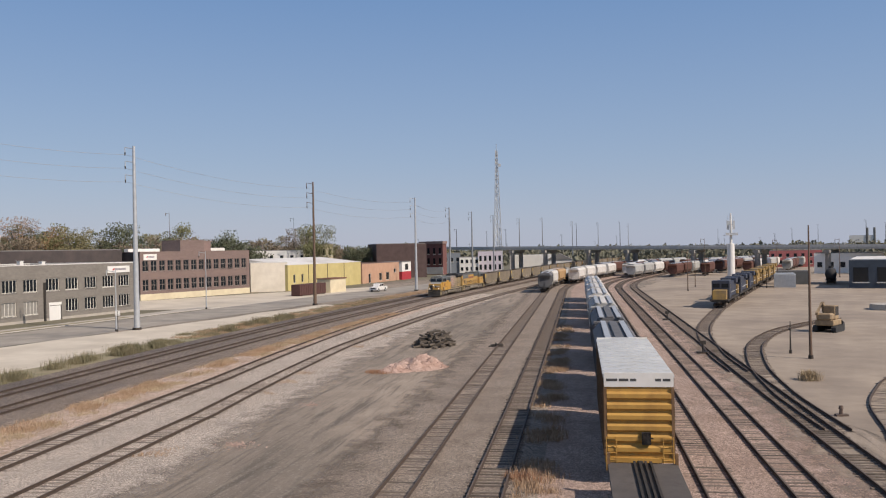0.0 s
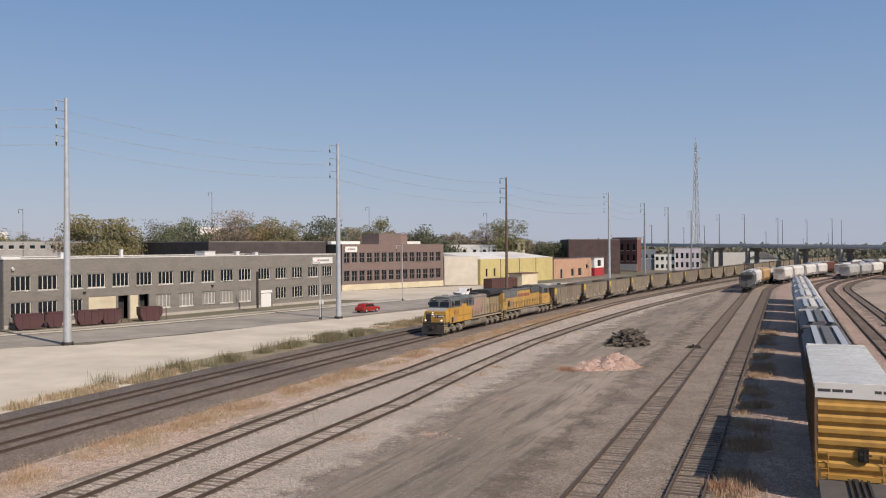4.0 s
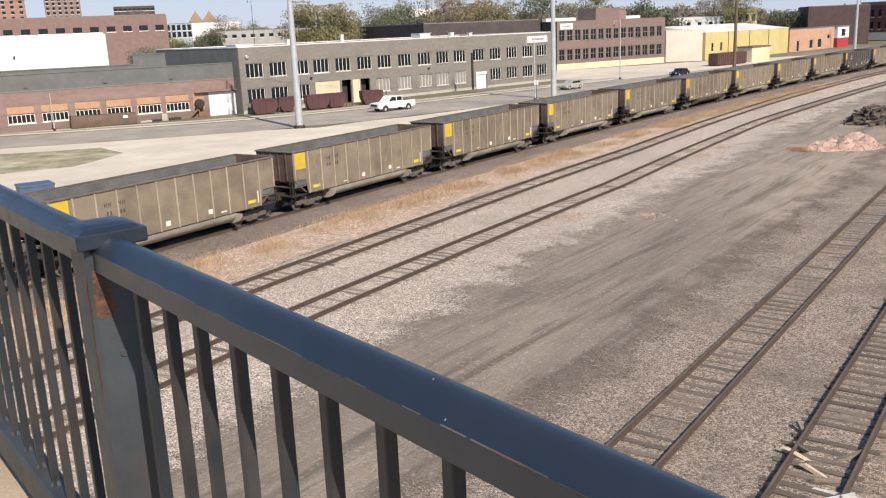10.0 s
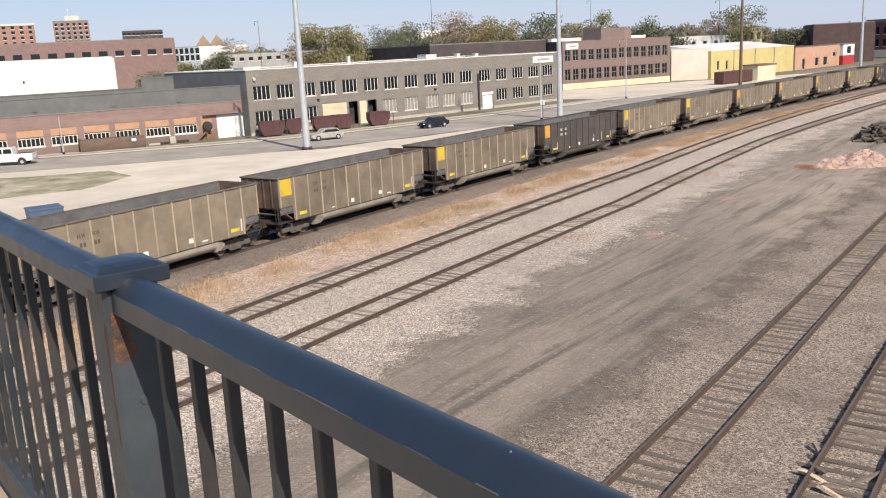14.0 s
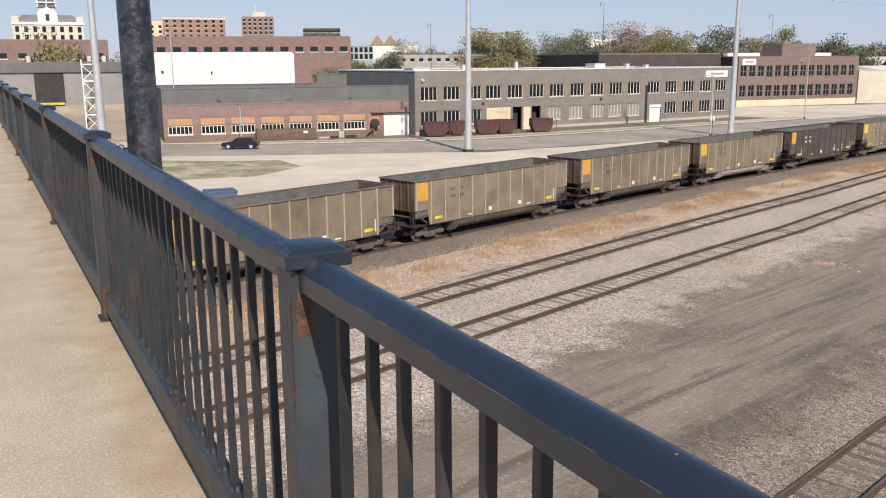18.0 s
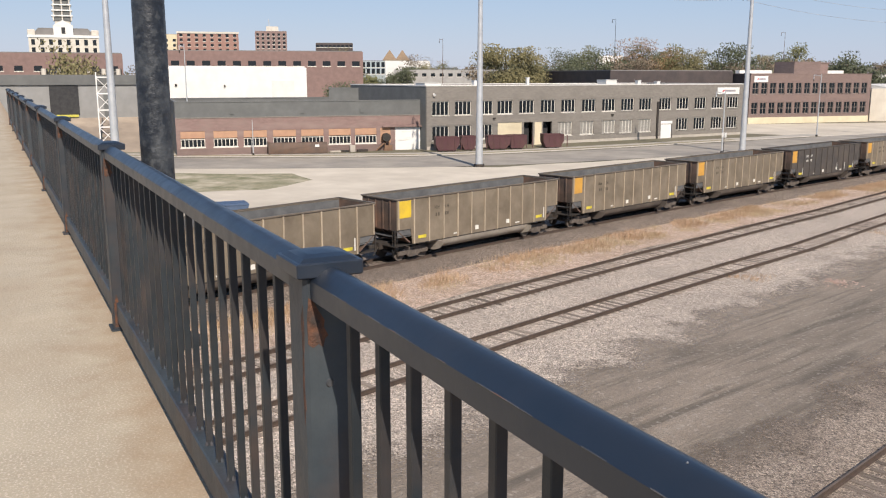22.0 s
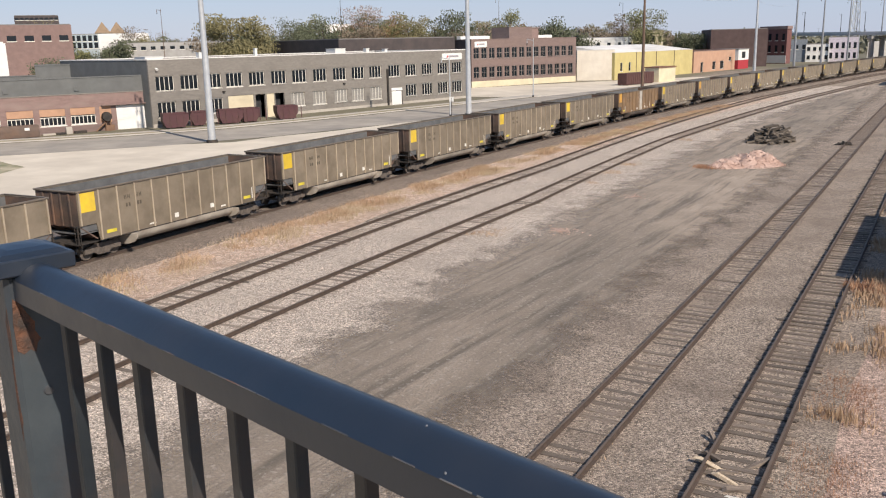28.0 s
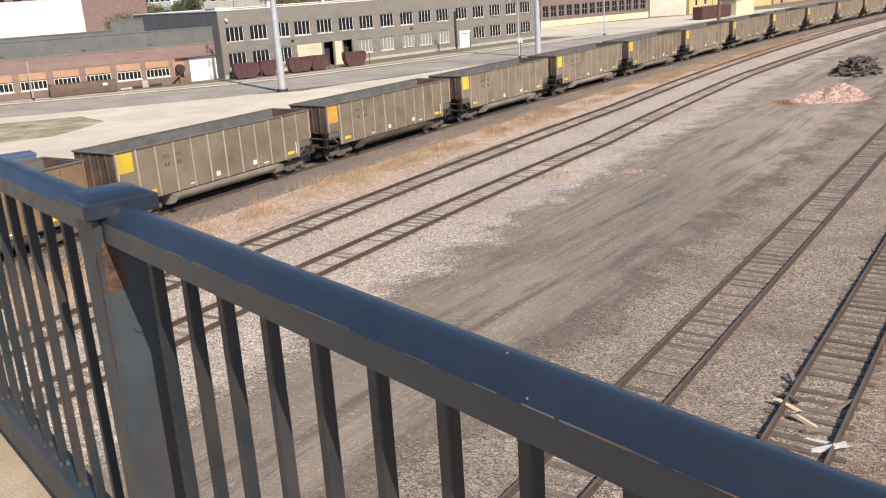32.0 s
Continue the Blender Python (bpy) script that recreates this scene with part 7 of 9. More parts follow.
def boxcar(m):
    c = thing("boxcar", m, "ochre-yellow steel boxcar with a white roof and white end band", "boxcar")
    half, w, top = 7.8, 1.56, 5.02
    running_gear(c, half)
    part("side_wall", Builder().box(-half, half, w - 0.06, w, 1.1, 4.75), BOX_BROWN, c)
    part("side_wall", Builder().box(-half, half, -w, -w + 0.06, 1.1, 4.75), BOX_BROWN, c)
    for i in range(13):
        for s in (-1, 1):
            part("side_rib", Builder().box(-half + 0.2 + 1.24 * i, -half + 0.3 + 1.24 * i, s * w, s * (w + 0.06), 1.12, 4.72), BOX_BROWN, c)
    for s in (-1, 1):
        part("end_wall", Builder().box(s * (half - 0.08), s * half, -w + 0.06, w - 0.06, 1.1, 4.35), BOX_Y, c)
        for k in range(6):
            z = 1.5 + 0.49 * k
            part("corrugation", Builder().prism([(s * half, z - 0.19), (s * (half + 0.11), z - 0.09), (s * (half + 0.11), z + 0.09), (s * half, z + 0.19)], -w + 0.12, w - 0.12), BOX_Y, c)
        part("end_band", Builder().box(s * (half - 0.08), s * (half + 0.05), -w, w, 4.36, 5.0), WHITE, c, "white painted band at the car's end")
        part("corner_post", Builder().box(s * (half - 0.1), s * (half + 0.09), w - 0.12, w + 0.02, 0.9, 4.35).box(s * (half - 0.1), s * (half + 0.09), -w - 0.02, -w + 0.12, 0.9, 4.35), BOX_BROWN, c)
        part("end_sill", Builder().box(s * (half - 0.05), s * (half + 0.14), -w, w, 0.92, 1.12), BOX_Y, c)
    marks = Builder()
    for x0, x1 in ((-1.45, -0.95), (-0.88, -0.45), (-0.38, -0.1), (0.75, 1.0), (1.08, 1.42)):
        marks.box(half + 0.051, half + 0.056, x0, x1, 4.62, 4.74)
    part("lettering_bars", marks, mat("lettering_dark", (0.08, 0.08, 0.08), None, rough=0.7, bump=0), c)
    part("brake_wheel", Builder().tube((half + 0.2, 0.35, 2.05), (half + 0.24, 0.35, 2.05), 0.28, n=16, cap=False).tube((half + 0.2, 0.35, 2.05), (half + 0.24, 0.35, 2.05), 0.22, n=16, cap=False).box(half + 0.21, half + 0.23, 0.1, 0.6, 2.02, 2.08).box(half + 0.21, half + 0.23, 0.32, 0.38, 1.8, 2.3).box(half + 0.0, half + 0.2, 0.1, 0.5, 1.75, 2.3), STEEL_DARK, c)
    lad = Builder()
    for y in (-1.5, -1.05, 1.05, 1.5):
        lad.tube((half + 0.15, y, 0.55), (half + 0.15, y, 2.1), 0.022, n=5)
    for k in range(5):
        for y in (-1.5, 1.05):
            lad.tube((half + 0.15, y, 0.7 + 0.33 * k), (half + 0.15, y + 0.45, 0.7 + 0.33 * k), 0.02, n=5)
    part("end_ladder", lad, BOX_Y, c)
    part("roof", Builder().prism([(-w - 0.04, 4.78), (w + 0.04, 4.78), (w + 0.04, 4.9), (0, top), (-w - 0.04, 4.9)], -half - 0.04, half + 0.04, axis="x"), mat("white_car_roof", (0.62, 0.63, 0.61), (0.54, 0.55, 0.54), scale=0.7, rough=0.6, metal=0.2, bump=0.05, stain=(0.42, 0.42, 0.40), stain_scale=0.5), c, "dusty white ribbed roof")
    for i in range(14):
        x = -half + 0.4 + 1.155 * i
        part("roof_rib", Builder().prism([(-w, 4.905), (w, 4.905), (w, 4.93), (0, top + 0.035), (-w, 4.93)], x - 0.05, x + 0.05, axis="x"), MATS["white_car_roof"], c)
    return c


def hopper(m, paint, label, roof=None):
    c = thing("hopper_car", m, label, "hopper car", "standing freight cars")
    half, w = 7.9, 1.58
    running_gear(c, half)
    prof = [(-w, 2.0), (-w, 3.9), (-w + 0.5, 4.5), (w - 0.5, 4.5), (w, 3.9), (w, 2.0), (w - 0.7, 1.2), (-w + 0.7, 1.2)]
    b = Builder()
    n = len(prof)
    secs = [(-half + 0.9, 1.0), (half - 0.9, 1.0)]
    b.add([(x, y, z) for x, _ in secs for y, z in prof], [(i, (i + 1) % n, n + (i + 1) % n, n + i) for i in range(n)] + [tuple(range(n)), tuple(range(n, 2 * n))])
    part("body", b, paint, c)
    for s in (-1, 1):
        part("slope_sheet", Builder().prism([(s * (half - 0.9), 4.3), (s * (half - 0.2), 4.0), (s * (half - 2.6), 1.3), (s * (half - 3.2), 1.4)], -w + 0.15, w - 0.15), paint, c)
        part("end_frame", Builder().tube((s * (half - 0.15), -1.3, 1.1), (s * (half - 0.3), -1.3, 4.2), 0.07, n=6).tube((s * (half - 0.15), 1.3, 1.1), (s * (half - 0.3), 1.3, 4.2), 0.07, n=6).box(s * (half - 0.35), s * (half - 0.15), -1.4, 1.4, 4.1, 4.25).tube((s * (half - 0.2), -1.3, 2.6), (s * (half - 0.2), 1.3, 2.6), 0.05, n=6), paint, c)
    for k in range(4):
        part("outlet", Builder().prism([(-4.9 + 3.1 * k - 0.2, 1.25), (-4.9 + 3.1 * k + 1.2, 1.25), (-4.9 + 3.1 * k + 0.8, 0.6), (-4.9 + 3.1 * k + 0.2, 0.6)], -0.8, 0.8), STEEL_DARK, c)
    for i in range(9):
        part("side_rib", Builder().box(-6.4 + 1.6 * i - 0.05, -6.4 + 1.6 * i + 0.05, -w - 0.04, w + 0.04, 2.0, 3.88), paint, c)
    part("running_board", Builder().box(-7.2, 7.2, -0.95, -0.55, 4.6, 4.65).box(-7.2, 7.2, 0.55, 0.95, 4.6, 4.65), GALV, c)
    part("hatch", Builder().box(-6.6, 6.6, -0.3, 0.3, 4.5, 4.66, cut=0.04), roof or paint, c)
    return c


def far_car(m, paint, label):
    c = thing("hopper_car", m, label, "hopper car", "freight cars in the far yard")
    prof = [(-1.58, 2.0), (-1.58, 3.9), (-1.08, 4.5), (1.08, 4.5), (1.58, 3.9), (1.58, 2.0), (0.9, 1.0), (-0.9, 1.0)]
    part("body", Builder().prism(prof, -6.9, 6.9, axis="x"), paint, c)
    part("underframe", Builder().box(-7.9, 7.9, -0.4, 0.4, 0.75, 1.1), STEEL_DARK, c)
    part("running_board", Builder().box(-7.2, 7.2, -0.9, 0.9, 4.52, 4.62), GALV, c)
    for s in (-1, 1):
        part("slope_sheet", Builder().prism([(s * 6.9, 4.3), (s * 7.6, 4.0), (s * 5.2, 1.3), (s * 4.7, 1.4)], -1.4, 1.4), paint, c)
        part("bogie", BOGIE_ME, None, c, at=pose(s * 6.0, 0, 0))
    return c


def flatcar(m):
    c = thing("flat_car", m, "low empty flat car with a dark worn steel deck", "flat car", "standing freight cars")
    half = 8.8
    running_gear(c, half)
    part("deck", Builder().box(-half, half, -1.5, 1.5, 1.12, 1.28, cut=0.02), mat("deck_steel", (0.075, 0.065, 0.058), (0.11, 0.095, 0.085), scale=1.2, rough=0.85, bump=0.2, stain=(0.05, 0.045, 0.04), stain_scale=0.6), c)
    for y in (-0.35, -0.12, 0.12, 0.35):
        part("deck_rail", Builder().box(-half, half, y - 0.05, y + 0.05, 1.28, 1.38), STEEL_DARK, c)
    for s in (-1, 1):
        for y in (-1.46, 1.46):
            part("side_stake", Builder().box(s * (half - 0.2), s * half, y - 0.06, y + 0.06, 0.9, 1.75), BOX_BROWN, c)


def tank_car(m, paint, label):
    c = thing("tank_car", m, label, "tank car", "standing freight cars")
    running_gear(c, 7.4)
    b = Builder()
    prof = [(-7.3, 0.3), (-7.1, 0.9), (-6.6, 1.4), (6.6, 1.4), (7.1, 0.9), (7.3, 0.3)]
    n = 18
    b.add([(x, r * math.cos(2 * math.pi * i / n), 2.6 + r * math.sin(2 * math.pi * i / n)) for x, r in prof for i in range(n)],
          [(k * n + i, k * n + (i + 1) % n, k * n + n + (i + 1) % n, k * n + n + i) for k in range(len(prof) - 1) for i in range(n)] + [tuple(range(n)), tuple(range(5 * n, 6 * n))])
    part("tank", b, paint, c)
    part("dome", Builder().tube((0, 0, 3.9), (0, 0, 4.5), 0.6, n=14), paint, c)
    part("saddle", Builder().box(-5.8, -5.2, -1.1, 1.1, 1.1, 1.8).box(5.2, 5.8, -1.1, 1.1, 1.1, 1.8), STEEL_DARK, c)
    return c


G = YARD["g"]
flatcar(standing(G, 29.0))
boxcar(standing(G, 47.1))
hopper(standing(G, 64.5), DARKHOP, "dark grey covered hopper car coupled behind the boxcar")
hopper(standing(G, 82.5), DARKHOP, "dark grey covered hopper car coupled behind the boxcar")
hopper(standing(G, 101.5), GREYHOP, "light grey covered hopper car with a pale roof", WHITEHOP)
c0 = hopper(standing(G, 122), WHITEHOP, "dusty white covered hopper car")
for y in (140, 158, 176):
    copy_thing(c0, standing(G, y))
E_LINE = YARD["e"]
hopper(standing(E_LINE, 216), DARKHOP, "dark grey covered hopper car at the end of a standing string")
hopper(standing(E_LINE, 233.5), WHITEHOP, "dusty white covered hopper car")
hopper(standing(E_LINE, 251), TANHOP, "tan covered hopper car")
tank_car(standing(E_LINE, 268), GREYHOP, "pale grey tank car in a standing string")
tank_car(standing(E_LINE, 284), mat("tank_green_grey", (0.17, 0.21, 0.19), None, rough=0.6), "green-grey tank car in a standing string")
for k, y in enumerate((262, 279, 296, 313)):
    copy_thing(c0, standing(YARD["f"], y))
rng = random.Random(77)
ox = far_car(standing(G, 335), mat("oxide_car", (0.12, 0.05, 0.035), None, rough=0.8), "rust-brown hopper car in the far yard")
gy = far_car(standing(G, 352), GREYHOP, "grey hopper car in the far yard")
wh = far_car(standing(G, 318), WHITEHOP, "white hopper car in the far yard")
blue = far_car(standing(G, 369), mat("faded_blue_car", (0.10, 0.115, 0.16), None, rough=0.7), "faded blue hopper car in the far yard")
for a, y0, n in ((34, 300, 12), (48, 300, 14), (62, 310, 12), (80, 320, 12), (98, 330, 10), (22, 318, 8)):
    line = grown(a + 30, y0, 24, ((60, 4), (60, 10), (200, 10)))
    for k in range(n):
        x, y, h = line.at(17.0 * k)
        if rng.random() < 0.9:
            copy_thing(rng.choice((wh, gy, gy, ox, ox, blue)), pose(x, y, 0.15, 0, 0, -90 - math.degrees(h)))
tank_car(pose(100.5, 229.5, 0.1, 0, 0, 66), LOCO_B, "black tank car standing alone on a short track")


def yard_loco(m, front, body, label):
    l = thing("parked_locomotive", m, label, "locomotive", "parked yard locomotives")
    running_gear(l, 9.6)
    part("walkway", Builder().box(-9.6, 9.6, -1.5, 1.5, 1.15, 1.4), STEEL_DARK, l)
    part("nose", Builder().prism([(6.9, 1.4), (9.2, 1.4), (9.0, 2.9), (6.9, 3.0)], -1.1, 1.1), front, l)
    part("cab", Builder().box(4.4, 6.9, -1.5, 1.5, 1.4, 4.5, cut=0.06), body, l)
    part("cab_window", Builder().box(6.9, 6.92, -1.3, -0.15, 3.3, 4.0).box(6.9, 6.92, 0.15, 1.3, 3.3, 4.0).box(5.0, 6.5, -1.52, -1.5, 3.2, 3.9).box(5.0, 6.5, 1.5, 1.52, 3.2, 3.9), GLASS, l)
    part("hood", Builder().box(-9.0, 4.4, -1.0, 1.0, 1.4, 4.1, cut=0.08), body, l)
    part("radiator", Builder().box(-8.8, -5.6, -1.4, 1.4, 3.6, 4.5, cut=0.06), body, l)
    part("roof_fans", Builder().box(-4, 2, -0.7, 0.7, 4.1, 4.4, cut=0.05), LOCO_B, l)
    part("handrail", Builder().path([(-9, 1.45, 2.4), (4, 1.45, 2.4)], 0.03, 5).path([(-9, -1.45, 2.4), (4, -1.45, 2.4)], 0.03, 5), WHITE, l)
    return l


NAVY_LOCO = mat("loco_navy", (0.028, 0.036, 0.062), (0.045, 0.05, 0.065), scale=1, rough=0.6)
DUSTY_Y = mat("dusty_yellow_paint", (0.38, 0.24, 0.065), (0.27, 0.175, 0.06), scale=0.8, rough=0.7, stain=(0.14, 0.11, 0.08), stain_scale=0.5, stain_amount=0.8)
for k in range(7):
    x, y, h = SPUR_A.at(86.0 + 20.0 * k)
    yard_loco(pose(x, y, 0.15, 0, 0, -90 - math.degrees(h)), DUSTY_Y, NAVY_LOCO if k < 3 else DUSTY_Y, "parked blue and yellow diesel locomotive in the yard" if k < 3 else "parked yellow diesel locomotive in the yard")


# ---- machines, piles and bins in the yard ----
def excavator():
    e = thing("loader_machine", pose(46.4, 106.5, 0.02, 0, 0, 48), "dusty tan and black tracked loader parked in the yard", "loader")
    tan = mat("machine_tan", (0.36, 0.26, 0.15), (0.26, 0.19, 0.115), scale=2, rough=0.7, stain=(0.2, 0.14, 0.09), stain_scale=1)
    for y in (-1.1, 1.1):
        part("crawler_track", Builder().prism([(-1.6, 0.2), (-1.3, 0.0), (1.3, 0.0), (1.6, 0.2), (1.6, 0.6), (1.3, 0.8), (-1.3, 0.8), (-1.6, 0.6)], y - 0.28, y + 0.28), LOCO_B, e)
    part("chassis", Builder().box(-1.5, 1.4, -1.1, 1.1, 0.8, 1.5, cut=0.08), tan, e)
    part("engine_cover", Builder().box(-1.7, -0.4, -0.9, 0.9, 1.5, 2.3, cut=0.15), tan, e)
    part("cab", Builder().box(-0.3, 1.0, -0.9, 0.5, 1.5, 3.2, cut=0.08), tan, e)
    part("cab_glass", Builder().box(1.0, 1.02, -0.8, 0.4, 1.9, 3.1).box(-0.2, 0.9, -0.92, -0.9, 2.0, 3.1).box(-0.2, 0.9, 0.5, 0.52, 2.0, 3.1), GLASS, e)
    part("boom", Builder().prism([(0.9, 1.4), (1.3, 1.4), (0.4, 3.6), (0.0, 3.5)], 0.6, 0.9).prism([(0.0, 3.5), (0.4, 3.6), (-1.9, 2.4), (-1.9, 2.1)], 0.6, 0.9), tan, e)
    part("bucket", Builder().prism([(1.5, 0.1), (2.3, 0.1), (2.1, 1.0), (1.5, 1.3)], -1.2, 1.2), LOCO_B, e)


def rubble(name, cx, cy, rx, ry, h, material, label, n, size, category, seed, turn=0.0):
    """A heap: a lumpy mound and many single lumps lying on it."""
    rng = random.Random(seed)
    t = thing(name, pose(cx, cy, 0.02, 0, 0, turn), label, category)
    b, nx = Builder(), 22
    tops = {}
    for i in range(nx + 1):
        for j in range(nx + 1):
            u, v = 2 * i / nx - 1, 2 * j / nx - 1
            r = math.hypot(u, v)
            z = max(0.0, 1 - r * r) * h * (0.6 + 0.9 * abs(noise.noise(Vector((u * 2.2 + seed, v * 2.2, 0)))))
            z += 0.05 * noise.noise(Vector((u * 9, v * 9, seed)))
            tops[i, j] = z - 0.06
            b.v.append((u * rx, v * ry, z - 0.06))
    b.f = [(i * (nx + 1) + j, (i + 1) * (nx + 1) + j, (i + 1) * (nx + 1) + j + 1, i * (nx + 1) + j + 1) for i in range(nx) for j in range(nx)]
    b.m = [0] * len(b.f)
    part("mound", b, material, t)
    lumps = Builder()
    for _ in range(n):
        a, r = rng.uniform(0, 6.283), math.sqrt(rng.random()) * 1.05 if h > 0.1 else abs(rng.gauss(0, 0.55))
        u, v = r * math.cos(a), r * math.sin(a)
        i, j = (min(nx, max(0, round((q + 1) * nx / 2))) for q in (u, v))
        s = size * rng.uniform(0.4, 1.3)
        m = Matrix.Translation((u * rx, v * ry, tops[i, j] + s * 0.2)) @ Euler((rng.uniform(0, 3), rng.uniform(0, 3), rng.uniform(0, 6))).to_matrix().to_4x4()
        lumps.add([m @ Vector((x * s * rng.uniform(0.6, 1.1), y * s * 0.6 * rng.uniform(0.6, 1.1), z * s * 0.4 * rng.uniform(0.6, 1.1))) for x in (-1, 1) for y in (-1, 1) for z in (-1, 1)],
                  [(0, 1, 3, 2), (4, 6, 7, 5), (0, 4, 5, 1), (2, 3, 7, 6), (1, 5, 7, 3), (0, 2, 6, 4)])
    tagged(part("loose_stone", lumps, material, t), "loose lumps on the heap", kind="stuff")
    return t


def tie_pile():
    rng = random.Random(12)
    p = thing("sleeper_pile", pose(-1.7, 98.2, 0, 0, 0, 15), "jumbled heap of old dark wooden sleepers", "sleeper pile")
    me = Builder().box(-1.3, 1.3, -0.12, 0.12, -0.1, 0.1, cut=0.01).mesh("old_sleeper", mat("old_dark_wood", (0.075, 0.062, 0.05), (0.13, 0.108, 0.085), scale=4, rough=0.95, bump=0.5, vary=0.4))
    for k in range(80):
        r = rng.random() ** 0.6
        a = rng.uniform(0, 6.28)
        z = 0.1 + (1 - r) * 1.9 * rng.uniform(0.2, 1.0)
        part("old_sleeper", me, None, p, at=pose(1.7 * r * math.cos(a), 1.7 * r * math.sin(a), z, rng.gauss(0, 9), rng.gauss(0, 14), rng.gauss(10, 38)))


excavator()
tie_pile()
PINKROCK = mat("pink_stone", (0.47, 0.34, 0.285), (0.35, 0.25, 0.21), scale=1.2, rough=0.95, bump=0.6, fine=9, stain=(0.36, 0.20, 0.14), stain_scale=0.5, speck=(0.52, 0.385, 0.325), speck_scale=6)
rubble("stone_heap", -2.9, 79.8, 2.9, 1.9, 1.25, PINKROCK, "heap of pink crushed stone on the yard dirt", 900, 0.06, "stone heap", 5, 18)
rubble("stone_heap", -4.9, 78.2, 1.9, 1.2, 0.7, PINKROCK, "low tail of pink crushed stone and weeds", 400, 0.06, "stone heap", 6, 18)
rubble("stone_heap", -12.3, 49.3, 1.9, 1.9, 0.03, PINKROCK, "thin spill of pink crushed stone", 330, 0.06, "stone spill", 7, 10)
rubble("stone_heap", -10.0, 62.0, 1.6, 1.5, 0.03, PINKROCK, "faint spill of pink crushed stone", 150, 0.06, "stone spill", 9, 25)
rubble("scrap_heap", 5.2, 96.4, 0.8, 0.5, 0.25, STEEL_DARK, "small dark scrap heap on the dirt", 40, 0.2, "scrap", 10)


def splinter_wood():
    rng = random.Random(5)
    p = thing("split_sleeper", pose(-0.9, 20.7, 0.04, 0, 0, 20), "split pale sleeper wood lying between the rails", "broken sleeper")
    pale = mat("split_wood", (0.60, 0.50, 0.37), (0.45, 0.35, 0.24), scale=5, stretch=(8, 1, 1), rough=0.9, bump=0.4)
    white = mat("bleached_wood", (0.72, 0.70, 0.65), None, rough=0.8)
    for k in range(9):
        l = rng.uniform(0.2, 0.62)
        part("splinter", Builder().prism([(-l, -0.03), (l * 0.8, -0.05), (l, 0.02), (-l * 0.7, 0.06)], -0.06, 0.06), white if k < 2 else pale if k < 4 else SLEEPER, p, at=pose(rng.gauss(0.1, 0.35), rng.gauss(0.5, 0.8), rng.uniform(0.05, 0.15), rng.gauss(0, 15), rng.gauss(0, 8), rng.gauss(-35, 30)))


splinter_wood()


def skip_bin(m, label, paint, l=4.2, w=2.1, h=2.15):
    s = thing("skip_bin", m, label, "skip bin", "skip bins")
    b = Builder()
    for y in (-w / 2, w / 2 - 0.06):
        b.prism([(-l / 2, h), (l / 2, h), (l / 2, h * 0.5), (l / 2 - 0.6, 0.15), (-l / 2 + 0.4, 0.15), (-l / 2, h * 0.5)], y, y + 0.06)
    b.prism([(-l / 2, h), (-l / 2 + 0.07, h), (-l / 2 + 0.07, h * 0.5), (-l / 2 + 0.47, 0.15), (-l / 2 + 0.4, 0.15), (-l / 2, h * 0.5)], -w / 2 + 0.06, w / 2 - 0.06)
    b.prism([(l / 2, h), (l / 2 - 0.07, h), (l / 2 - 0.07, h * 0.5), (l / 2 - 0.67, 0.15), (l / 2 - 0.6, 0.15), (l / 2, h * 0.5)], -w / 2 + 0.06, w / 2 - 0.06)
    b.box(-l / 2 + 0.5, l / 2 - 0.7, -w / 2 + 0.06, w / 2 - 0.06, 0.15, 0.22)
    part("bin_body", b, paint, s)
    part("rim", Builder().box(-l / 2, l / 2, -w / 2 - 0.06, -w / 2, h - 0.12, h + 0.02).box(-l / 2, l / 2, w / 2, w / 2 + 0.06, h - 0.12, h + 0.02), paint, s)
    for x in (-l / 2 + 0.7, l / 2 - 1.0):
        part("skid", Builder().box(x, x + 0.25, -w / 2, w / 2, 0, 0.15), STEEL_DARK, s)
    for k in range(4):
        part("rib", Builder().box(-l / 2 + 0.9 + 0.95 * k, -l / 2 + 1.02 + 0.95 * k, -w / 2 - 0.06, -w / 2, 0.2, h - 0.12), paint, s)
    part("scrap_fill", Builder().add([(-l / 2 + 0.2 + (l - 0.4) * i / 8, -w / 2 + 0.08 + (w - 0.16) * j / 4, h - 0.3 + 0.25 * abs(noise.noise(Vector((i * 0.9, j * 1.3, l))))) for i in range(9) for j in range(5)], [(i * 5 + j, i * 5 + 5 + j, i * 5 + 6 + j, i * 5 + j + 1) for i in range(8) for j in range(4)]), RUST, s, "rusty scrap inside")


MAROON = mat("maroon_bin_paint", (0.085, 0.03, 0.034), (0.065, 0.025, 0.027), scale=1.5, rough=0.6, bump=0.08, stain=(0.12, 0.06, 0.045), stain_scale=0.8)
for x, y, l, label in ((-81.9, 102.6, 3.7, "maroon steel skip bin outside the factory"), (-80.6, 106.2, 2.4, "maroon steel skip bin outside the factory"), (-77.9, 110.2, 3.6, "maroon steel skip bin outside the factory"), (-76.4, 113.0, 3.0, "maroon steel skip bin outside the factory"), (-73.1, 118.2, 3.4, "maroon steel skip bin heaped with scrap")):
    skip_bin(facing(x, y, 19.4 + 22), label, MAROON, l * 0.97)


